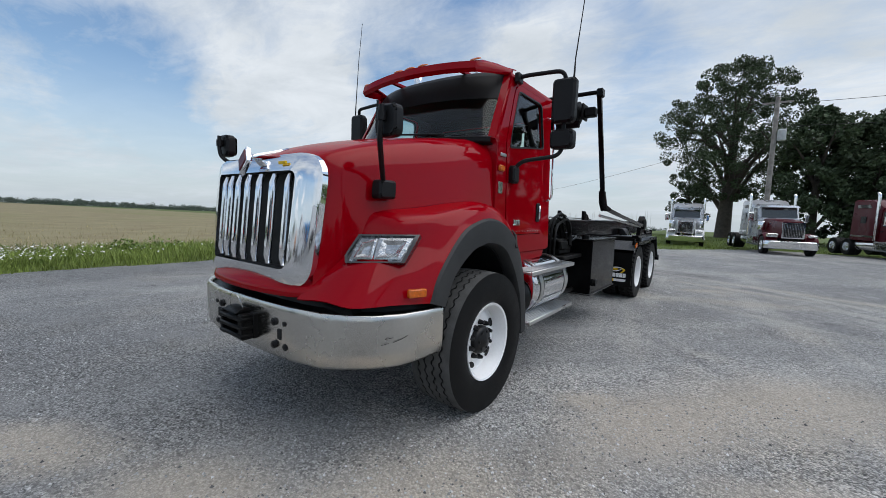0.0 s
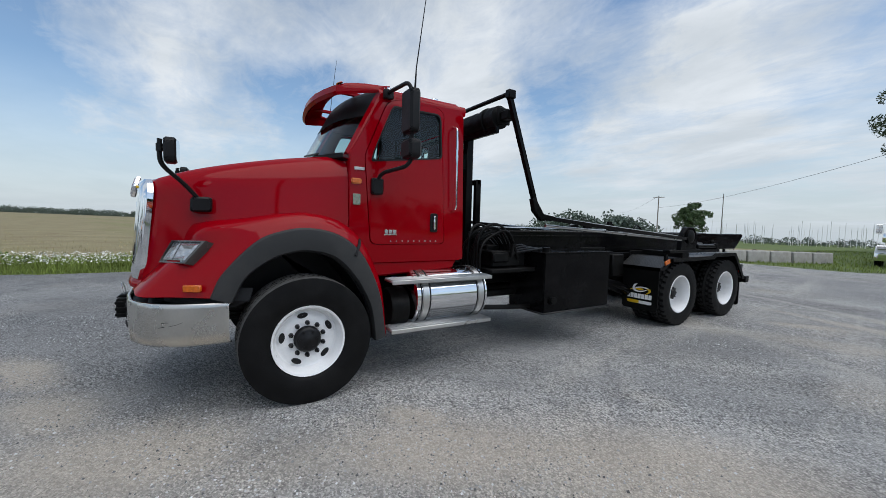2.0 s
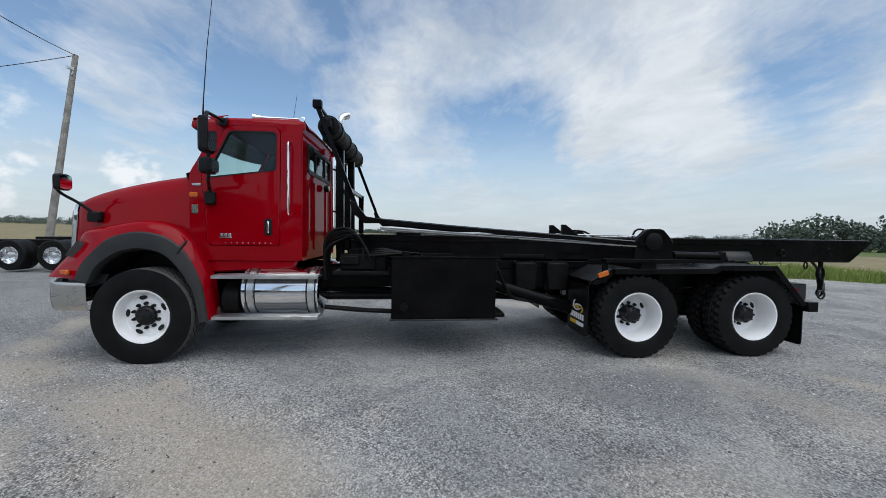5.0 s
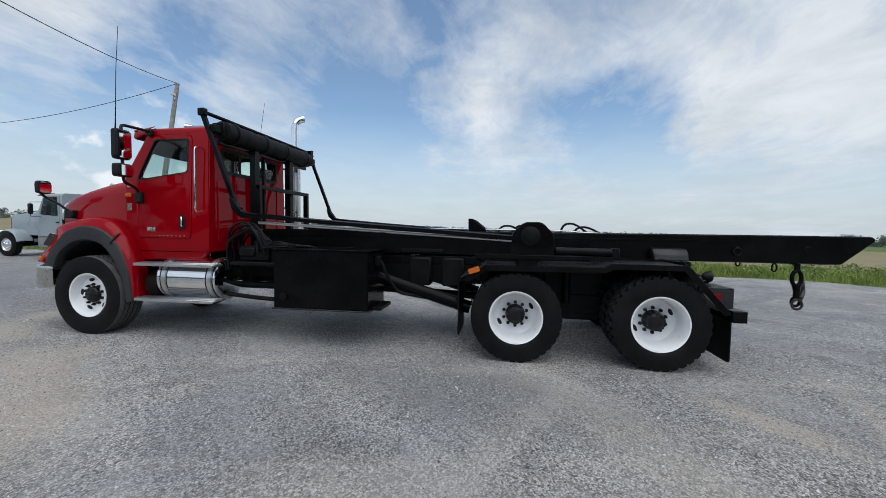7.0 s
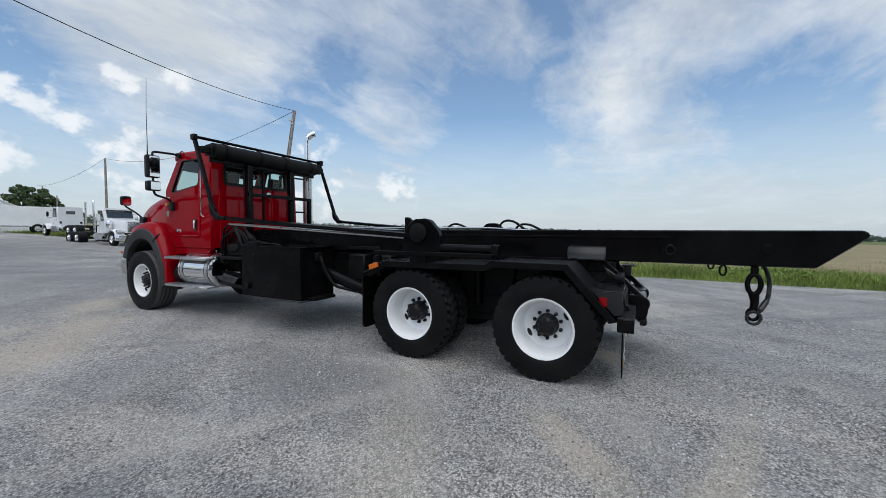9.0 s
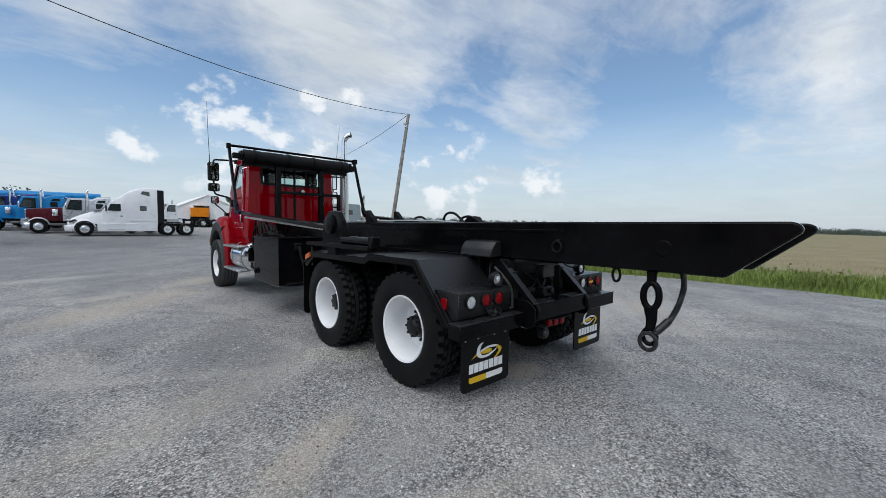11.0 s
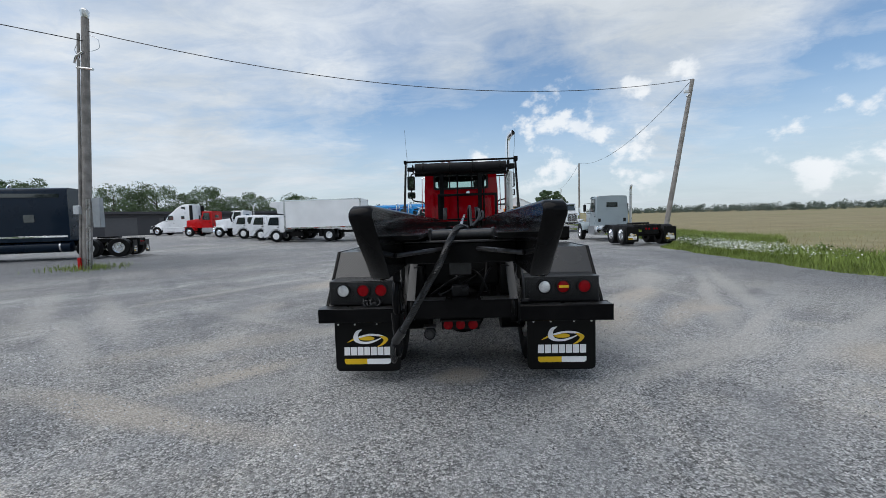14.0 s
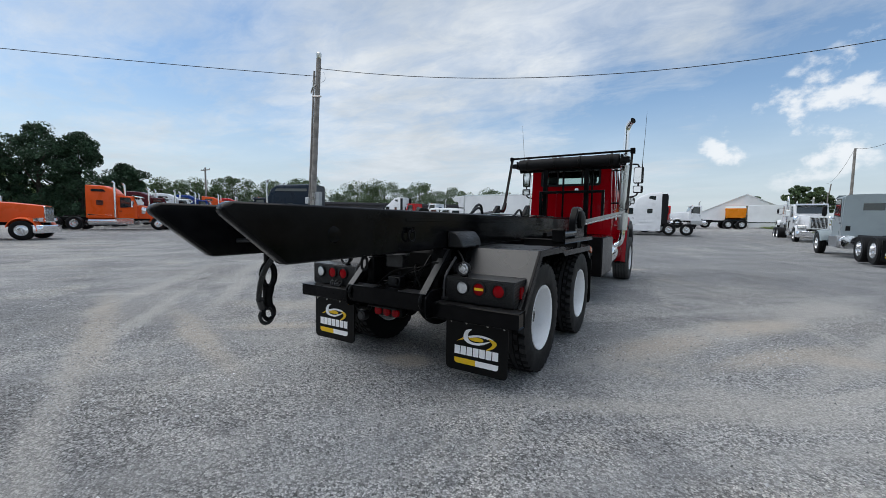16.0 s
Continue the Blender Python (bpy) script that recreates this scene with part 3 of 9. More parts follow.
# tan and pale dust that wheels have ground out, and darker stretches: x, y, half length, half width, turn, strength,
# tint
SPOTS = ((17, -5, 9, 6, 0, 0.8, DARK), (1.2, 10.6, 1.6, 0.8, 0, 0.55, DARK), (3.4, 8.9, 0.9, 0.6, 0, 0.4, DARK), (7.2, 4.2, 3.0, 1.6, 40, 0.5, DARK), (3.9, 6.6, 2.2, 1.1, 90, 0.30, DARK), (10, 0, 5, 3, 40, 0.45, DARK), (6, -28, 16, 14, 0, 0.7, DARK), (-8.5, -1, 6, 2.4, 90, 0.65, DARK), (-3.4, 10.4, 2.4, 1.2, 20, 0.45, DARK), (5.4, 10.5, 3.0, 1.6, 60, 0.4, DARK), (-3.6, -2.2, 3.0, 1.8, 0, 0.5, DARK), (2.2, 5.6, 1.4, 0.7, 70, 0.45, DARK),
         (2.35, 0.75, 1.0, 0.5, 60, 0.85, TAN), (1.85, 0.75, 0.35, 0.2, 40, 0.8, TAN), (3.0, 1.55, 0.7, 0.3, 30, 0.75, TAN), (3.0, 0.2, 0.6, 0.25, 20, 0.6, TAN), (1.4, -1.2, 0.9, 0.5, 60, 0.8, TAN), (-0.8, -2.3, 0.7, 0.25, 30, 0.8, TAN), (0.4, -1.8, 0.6, 0.3, 30, 0.75, TAN), (3.3, 1.9, 1.1, 0.6, 50, 0.8, TAN),
         (3.0, 6.95, 1.3, 0.35, 25, 0.40, TAN), (2.3, 8.0, 0.6, 0.2, 40, 0.8, TAN), (3.6, 4.8, 0.5, 0.35, 90, 0.3, TAN), (2.6, 7.9, 0.6, 0.2, 80, 0.3, TAN), (2.1, 0.2, 1.8, 0.4, 75, 0.5, TAN),
         (0.015, 8.05, 0.27, 0.20, 0, 1.0, TAN), (-2.2, 5.9, 0.9, 0.3, 60, 0.75, TAN), (-3.3, 4.2, 0.9, 0.35, 50, 0.8, TAN), (-3.4, 5.6, 1.2, 0.2, 52, 0.7, TAN), (4.4, 9.2, 2.4, 0.2, 160, 0.6, TAN), (2.7, 8.75, 1.6, 0.18, 165, 0.65, TAN), (-3.0, 7.3, 0.9, 0.3, 20, 0.7, PALE), (-4.3, 7.6, 0.8, 0.35, 30, 0.75, TAN), (-3.9, 5.6, 0.7, 0.3, 60, 0.7, PALE), (-2.7, 5.0, 1.2, 0.35, 58, 0.75, PALE),
         (-4.5, 2.0, 1.4, 0.5, 65, 0.75, PALE), (-3.8, 5.4, 0.5, 0.3, 10, 0.7, TAN), (-2.1, 6.4, 0.8, 0.25, 50, 0.6, PALE), (4.4, -3.6, 1.4, 0.4, 20, 0.7, PALE), (6.2, 5.2, 2.6, 0.25, 137, 0.65, PALE), (5.2, 6.9, 2.2, 0.2, 140, 0.6, PALE), (8.2, 4.6, 2.8, 0.28, 135, 0.6, PALE),
         (-3.2, 4.4, 3.4, 0.16, 58, 0.75, PALE), (-4.5, 4.4, 3.2, 0.18, 62, 0.75, PALE), (-2.4, 7.7, 1.8, 0.15, 28, 0.7, PALE), (-5.0, 6.6, 2.4, 0.20, 35, 0.7, PALE), (-3.6, 6.7, 2.2, 0.14, 45, 0.7, PALE), (-5.6, 3.2, 3.0, 0.2, 66, 0.6, PALE),
         (4.4, 8.6, 2.4, 0.14, 142, 0.65, PALE), (7.0, 7.4, 3.0, 0.2, 138, 0.6, PALE), (3.4, 5.6, 2.6, 0.16, 150, 0.35, PALE), (1.4, 10.4, 2.4, 0.14, 160, 0.55, PALE), (5.2, 2.2, 2.8, 0.18, 60, 0.6, PALE))
GRAVEL = ground_mat("crushed_stone", [(0.30, (0.285, 0.286, 0.284)), (0.52, (0.375, 0.375, 0.370)), (0.75, (0.475, 0.470, 0.455))], 1.0, [
    (0.13, 0.48, 0.60, (0.47, 0.445, 0.40), 0.55, (1, 1, 1), 0),
    (0.45, 0.55, 0.66, (0.58, 0.53, 0.45), 0.5, (1, 0.8, 1), 40),
    (0.55, 0.50, 0.60, (0.52, 0.51, 0.49), 0.6, (0.16, 1.6, 1), 47),
    (0.50, 0.55, 0.64, (0.24, 0.243, 0.25), 0.6, (0.14, 1.9, 1), 132),
    (0.55, 0.54, 0.64, (0.56, 0.54, 0.50), 0.6, (0.14, 1.6, 1), 100),
    (0.05, 0.46, 0.56, (0.24, 0.245, 0.252), 0.55, (1, 1, 1), 0),
    (0.8, 0.57, 0.70, (0.18, 0.185, 0.19), 0.6, (1, 1, 1), 0)], spots=SPOTS)
TURF = ground_mat("grassy_soil", [(0.3, (0.07, 0.10, 0.025)), (0.6, (0.11, 0.15, 0.04)), (0.8, (0.17, 0.17, 0.06))], 0.6, None, False)
FIELD = ground_mat("tilled_field", [(0.3, (0.20, 0.155, 0.085)), (0.55, (0.245, 0.21, 0.115)), (0.8, (0.30, 0.25, 0.14))], 0.6, [
    (0.05, 0.5, 0.68, (0.16, 0.175, 0.055), 0.8, (0.25, 1.0, 1), 12),
    (0.9, 0.60, 0.72, (0.46, 0.40, 0.28), 0.7, (3.0, 0.35, 1), 8),
    (1.6, 0.62, 0.74, (0.12, 0.14, 0.04), 0.6, (1, 0.5, 1), 8)], False)


def verge_edge(y):
    """Where the gravel ends towards the field."""
    return -9.4 + 0.5 * noise.noise((y * 0.21, 1.3, 0)) + 0.22 * noise.noise((y * 1.1, 4.3, 0)) + 5.5 * smooth01((y - 13) / 12) - 2.5 * smooth01((-y - 7.0) / 4)


def field_edge(y):
    return -12.6 + 0.5 * noise.noise((y * 0.15, 8.1, 0)) - 2.6 * smooth01((-y - 7.0) / 5)


def far_edge(x):
    """Where the gravel ends behind the lorry's tail."""
    return lerp(22.5, 33.0, smooth01((x + 1) / 6)) + 0.6 * noise.noise((x * 0.3, 2.1, 0))


def region(x, y):
    if x < field_edge(y) and y < 95:
        return 2
    if x < verge_edge(y) or y > far_edge(x):
        return 1
    return 0


def steps(lo, hi, fine0, fine1, d):
    v = [fine0 + d * i for i in range(int((fine1 - fine0) / d) + 1)]
    s, p = d, v[-1]
    while p < hi:
        s *= 1.35
        p += s
        v.append(p)
    s, p = d, v[0]
    while p > lo:
        s *= 1.35
        p -= s
        v.insert(0, p)
    return v


xs, ys = steps(-3000, 3000, -16.0, 16.0, 0.2), steps(-3000, 3000, -30.0, 26.0, 0.25)
gv = [(x, y, ground_z(x, y) + (0.012 * noise.noise((x * 0.5, y * 0.5, 0)) if abs(x) < 40 and abs(y) < 60 else 0) - (0.02 if region(x, y) else 0)) for y in ys for x in xs]
nx = len(xs)
gf = [(j * nx + i, j * nx + i + 1, (j + 1) * nx + i + 1, (j + 1) * nx + i) for j in range(len(ys) - 1) for i in range(nx - 1)]
gme = scatter_mesh("ground", gv, gf, GRAVEL)
gme.materials.append(TURF)
gme.materials.append(FIELD)
for f in gme.polygons:
    c = f.center
    f.material_index = region(c.x, c.y)
    f.use_smooth = True
tagged(new("ground", gme), "crushed grey stone yard with tan dust patches, grass verge and tilled field", "ground", kind="structure")


# ---- the red roll-off lorry: nose towards -y, driver's side towards +x ----
def tyre_mesh(r, w, blocks, name, deep):
    """Tyre about the x axis, its middle at x = 0; blocks round the tread, cut by grooves of the given depth."""
    bm = B()
    h = w / 2
    ribbed = deep < 0.018
    rim = 0.296
    n = blocks * 4
    side = [(rim, 0.72), (rim + 0.012, 0.86), (rim + 0.05, 0.97), (rim + (r - rim) * 0.5, 1.0), (r - 0.06, 0.97)]
    prof = [(a, -b * h, None) for a, b in side]
    cols = [-0.93, -0.90, -0.58, -0.54, -0.50, -0.22, -0.18, -0.14, 0.14, 0.18, 0.22, 0.50, 0.54, 0.58, 0.90, 0.93]
    for c in cols:
        groove = abs(abs(c) - 0.54) < 0.01 or abs(abs(c) - 0.18) < 0.01
        prof.append((r - 0.012 * abs(c) ** 3, c * h, "groove" if groove else "rib"))
    prof += [(a, b * h, None) for a, b in side[::-1]]
    rings = []
    for a, b, kind in prof:
        ring = []
        for k in range(n):
            rr = a
            if kind == "groove":
                rr = a - deep
            elif kind == "rib":
                col = 0 if abs(b) > 0.5 * h else 1 if abs(b) > 0.2 * h else 2
                if not (ribbed and col == 0) and (k + (2 if b > 0 else 0) + col) % 4 == 0:
                    rr = a - deep * (1.0 if col == 0 else 0.55)
            t = 2 * math.pi * (k + (0.9 * b / h if kind and not ribbed else 0)) / n
            zig = 0.045 * h * (1 if k % 4 in (0, 1) else -1) if ribbed and kind and abs(b) < 0.85 * h else 0.0
            ring.append(bm.verts.new((b + zig, rr * math.cos(t), rr * math.sin(t))))
        rings.append(ring)
    for a, b in zip(rings, rings[1:]):
        for k in range(n):
            bm.faces.new((a[k], a[(k + 1) % n], b[(k + 1) % n], b[k]))
    me = mesh_of(bm, name, RUBBER)
    me.materials.append(TREAD if deep < 0.018 else TREAD_DARK)
    for f in me.polygons:
        c = f.center
        if abs(c.x) < 0.92 * h and math.hypot(c.y, c.z) > r - 0.0042 - 0.012 * abs(c.x / h) ** 3:
            f.material_index = 1
    return me


def disc_wheel(x, y, z, side, parent, tyre, style, rimmat=None, hubmat=None):
    """One wheel: white disc rim with tyre, hub and ten nuts. style: 'steer' bulges outwards, 'drive' is a deep dish, 'inner' shows nothing."""
    rimmat, hubmat = rimmat or WHITE_RIM, hubmat or HUB
    key = (style, rimmat.name)
    if key not in WHEELS:
        bm = B()
        if style == "steer":
            prof = [(0.288, -0.13), (0.302, -0.135), (0.305, -0.125), (0.29, -0.115), (0.275, -0.06), (0.275, 0.11), (0.296, 0.150), (0.311, 0.162), (0.308, 0.172), (0.292, 0.166), (0.272, 0.12), (0.262, 0.052), (0.244, 0.046), (0.220, 0.060), (0.175, 0.070), (0.13, 0.070), (0.10, 0.070)]
            lathe(bm, prof, n=48)
            face, ring, holes = 0.070, 0.143, 0.212
        else:
            prof = [(0.288, -0.12), (0.303, -0.12), (0.29, -0.10), (0.276, -0.06), (0.276, 0.08), (0.296, 0.108), (0.312, 0.118), (0.309, 0.128), (0.293, 0.123), (0.276, 0.085), (0.268, 0.02), (0.262, -0.07), (0.245, -0.12), (0.19, -0.132), (0.10, -0.132)]
            lathe(bm, prof, n=48)
            face, ring, holes = -0.132, 0.143, 0.217
        rim = mesh_of(bm, "wheel", rimmat)
        hb = B()
        if style == "steer":
            lathe(hb, [(0.115, face - 0.02), (0.115, face + 0.03), (0.10, face + 0.05), (0.085, face + 0.055), (0.06, face + 0.058), (0.03, face + 0.075), (0.001, face + 0.075)], n=28)
            for k in range(6):
                a = 2 * math.pi * k / 6
                lathe(hb, [(0.011, face + 0.05), (0.011, face + 0.064), (0.001, face + 0.064)], (0, 0.075 * math.cos(a), 0.075 * math.sin(a)), n=8)
        else:
            lathe(hb, [(0.12, face - 0.02), (0.115, face + 0.05), (0.10, face + 0.10), (0.10, face + 0.13), (0.075, face + 0.14), (0.06, face + 0.16), (0.001, face + 0.165)], n=28)
            for k in range(8):
                a = 2 * math.pi * k / 8
                lathe(hb, [(0.012, face + 0.12), (0.012, face + 0.15), (0.001, face + 0.15)], (0, 0.088 * math.cos(a), 0.088 * math.sin(a)), n=8)
        hub = mesh_of(hb, "hub", hubmat)
        nb = B()
        lathe(nb, [(0.021, 0.0), (0.021, 0.016), (0.017, 0.03), (0.012, 0.046), (0.001, 0.046)], n=8)
        nut = mesh_of(nb, "lug_nut", hubmat)
        ob = B()
        lathe(ob, [(0.036, 0.0), (0.040, 0.004), (0.030, 0.006), (0.001, 0.006)], n=16)
        bmesh.ops.scale(ob, vec=(1.6, 0.62, 1.15), verts=ob.verts)
        hole = mesh_of(ob, "hand_hole", MATS["hole_dark"])
        WHEELS[key] = (rim, hub, nut, hole, face, ring, holes)
    rim, hub, nut, hole, face, ring, holes = WHEELS[key]
    w = part("wheel", rim, None, parent)
    w.matrix_local = pose(x, y, z, 0, 0, 0 if side > 0 else 180)
    part("tyre", tyre, None, w, "black rubber tyre")
    if style != "inner":
        part("hub", hub, None, w, "dark iron hub")
        for k in range(10):
            a = 2 * math.pi * (k + 0.5) / 10
            o = part("lug_nut", nut, None, w)
            o.matrix_local = pose(face, ring * math.cos(a), ring * math.sin(a))
        for k in range(5 if style == "steer" else 2):
            a = 2 * math.pi * (k / (5 if style == "steer" else 2)) + 0.5
            o = part("hand_hole", hole, None, w)
            tip = 0.002 if style == "steer" else 0.008
            o.matrix_local = Matrix.Translation((face - 0.008 + tip, holes * math.cos(a), holes * math.sin(a))) @ Matrix.Rotation(a, 4, "X")
    return w


WHEELS = {}
mat("hole_dark", (0.006, 0.006, 0.006), 0.8)
FT = tyre_mesh(0.558, 0.375, 44, "steer_tyre", 0.009)
RT = tyre_mesh(0.530, 0.275, 34, "drive_tyre", 0.020)

truck = thing("roll_off_truck", Matrix.Identity(4), "red conventional roll-off truck with black hoist frame, parked on gravel", "truck")

for s in (1, -1):
    disc_wheel(s * 1.015, 0.045, 0.553, s, truck, FT, "steer")
    for y in (5.975, 7.54):
        disc_wheel(s * 1.085, y, 0.527, s, truck, RT, "drive")
        disc_wheel(s * 0.765, y, 0.527, s, truck, RT, "inner")

# chassis
for s in (1, -1):
    bm = B()
    slab(bm, [(-0.95, 0.72), (0.3, 0.74), (2.2, 0.80), (8.2, 0.80), (8.2, 1.06), (2.2, 1.06), (0.3, 0.98), (-0.95, 0.92)], s * 0.35, s * 0.43, "x", 0.006)
    part("chassis_rail", bm, BLACK_ROUGH, truck)
for y, z, n in ((0.045, 0.50, "front_axle"), (5.975, 0.525, "rear_axle"), (7.54, 0.525, "rear_axle")):
    bm = B()
    tube(bm, [(-0.95, y, z), (-0.3, y, z - 0.02), (0.3, y, z - 0.02), (0.95, y, z)], 0.075, 12)
    if n == "rear_axle":
        lathe(bm, [(0.02, -0.2), (0.16, -0.15), (0.24, -0.04), (0.24, 0.06), (0.14, 0.17), (0.02, 0.2)], (0, y, z), "y", 20)
    part(n, bm, BLACK_ROUGH, truck)
    for s in (1, -1):
        bm = B()
        lathe(bm, [(0.02, -0.16), (0.2, -0.16), (0.205, 0.1), (0.1, 0.12), (0.02, 0.12)], (s * 0.66 if n == "front_axle" else s * 0.5, y, z), "x", 24)
        part("brake_drum", bm, BLACK_ROUGH, truck)
bm = B()
tube(bm, [(0, 1.9, 0.72), (0, 5.75, 0.55)], 0.055, 12)
part("driveshaft", bm, BLACK_ROUGH, truck)
bm = B()
slab(bm, [(-0.7, 0.62), (0.6, 0.52), (1.2, 0.55), (1.95, 0.66), (1.95, 0.98), (0.6, 1.25), (-0.7, 1.2)], -0.30, 0.30, "x", 0.04)
part("engine", bm, BLACK_ROUGH, truck)
for s in (1, -1):
    for y0 in (-0.75, 6.0):
        bm = B()
        for k in range(4):
            q = 0.12 * k
            tube(bm, [(s * 0.52, y0 + q * (0.9 if y0 < 0 else 0.7), 0.70 + 0.03 * k if y0 < 0 else 0.76 + 0.03 * k), (s * 0.52, y0 + 0.75, 0.62 + 0.028 * k), (s * 0.52, y0 + 1.5 - q * 0.8, 0.70 + 0.03 * k)], 0.017, 6, rounds=0.4)
        part("leaf_spring", bm, BLACK_ROUGH, truck)


# ---- bonnet, wings, grille, bumper ----
def bonnet_point(y, a):
    """a from 0 at the lower edge of the side to 1 on the crown."""
    w, top, low, r = flowing([(-1.16, 0.600, 1.90, 1.02, 0.13), (-1.0, 0.66, 1.975, 1.02, 0.15), (-0.75, 0.73, 2.06, 1.30, 0.19), (-0.4, 0.81, 2.145, 1.42, 0.24), (0.0, 0.88, 2.22, 1.44, 0.27), (0.45, 0.938, 2.28, 1.22, 0.27)], y)
    zc = top - r
    side_top = 0.62
    if a < side_top:
        u = a / side_top
        return Vector((lerp(w + 0.02, w - 0.03, u), y, lerp(low, zc - 0.06, u)))
    u = (a - side_top) / (1 - side_top)
    if u < 0.5:
        t = u / 0.5 * math.pi / 2
        return Vector((w - 0.03 - r * 0.85 * (1 - math.cos(t)), y, zc - 0.06 + (r + 0.02) * math.sin(t)))
    v = (u - 0.5) / 0.5
    x = lerp(w - 0.03 - r * 0.85, 0.0, v)
    return Vector((x, y, top - 0.04 + 0.04 * math.sin(v * math.pi / 2)))


bm = B()
prof_a = [0, 0.15, 0.31, 0.46, 0.62] + [0.62 + 0.38 * k / 14 for k in range(1, 15)]
loops = []
for k in range(19):
    y = -1.04 + 1.495 * k / 18
    half = [bonnet_point(y, a) for a in prof_a]
    loops.append(half + [Vector((-p.x, p.y, p.z)) for p in half[-2::-1]])
nose = []
for p in loops[0]:
    xx, zz = p.x * 0.945 - 0.05, 1.02 + (p.z - 1.02) * 0.945
    nose.append(Vector((xx, -1.125 - 0.105 * (1 - min(1, (p.x / 0.66) ** 2)) + 0.09 * (zz - 1.45), zz)))
loft(bm, [nose] + loops)
thick(bm, 0.012)
hood = part("bonnet", bm, RED, truck)


def arch(a):
    """Wheel arch of the wing: a from 0 (front, by the bumper) to 1 (rear foot): y, z of the outer lip."""
    return flowing([(0.0, -0.690, 0.980), (0.12, -0.60, 1.17), (0.25, -0.36, 1.42), (0.37, -0.14, 1.51), (0.47, 0.06, 1.53), (0.58, 0.30, 1.475), (0.69, 0.50, 1.325), (0.80, 0.635, 1.09), (0.90, 0.715, 0.85), (1.0, 0.765, 0.50)], a)


def arch_in(a):
    return flowing([(0.0, -0.535, 0.93), (0.12, -0.43, 1.13), (0.25, -0.235, 1.27), (0.37, -0.09, 1.315), (0.47, 0.05, 1.325), (0.58, 0.26, 1.27), (0.69, 0.42, 1.12), (0.80, 0.55, 0.92), (0.90, 0.615, 0.75), (1.0, 0.655, 0.47)], a)


def setback(s, y):
    """The passenger's side of the nose sits slightly further back."""
    return 0.10 * smooth01((-y - 0.55) / 0.5) if s < 0 else 0.0


CREASE = [(0, 0.935, -1.145, 0.990), (0.10, 0.935, -0.985, 1.17), (0.18, 0.935, -0.805, 1.36), (0.23, 0.955, -0.76, 1.455), (0.28, 1.0, -0.66, 1.515), (0.34, 1.05, -0.43, 1.565), (0.40, 1.066, -0.18, 1.62), (0.47, 1.068, 0.06, 1.645), (0.58, 1.064, 0.335, 1.585), (0.69, 1.06, 0.54, 1.42), (0.80, 1.06, 0.675, 1.17), (0.90, 1.06, 0.755, 0.92), (1.0, 1.06, 0.80, 0.52)]
ROOT = [(0, 0.52, -1.236, 0.992), (0.10, 0.585, -1.07, 1.18), (0.18, 0.61, -0.905, 1.38), (0.23, 0.64, -0.85, 1.49), (0.28, 0.71, -0.76, 1.555), (0.34, 0.79, -0.42, 1.60), (0.40, 0.84, -0.18, 1.635), (0.47, 0.865, 0.06, 1.645), (0.58, 0.89, 0.33, 1.58), (0.69, 0.905, 0.53, 1.41), (0.80, 0.91, 0.67, 1.16), (0.90, 0.91, 0.75, 0.91), (1.0, 0.91, 0.79, 0.50)]


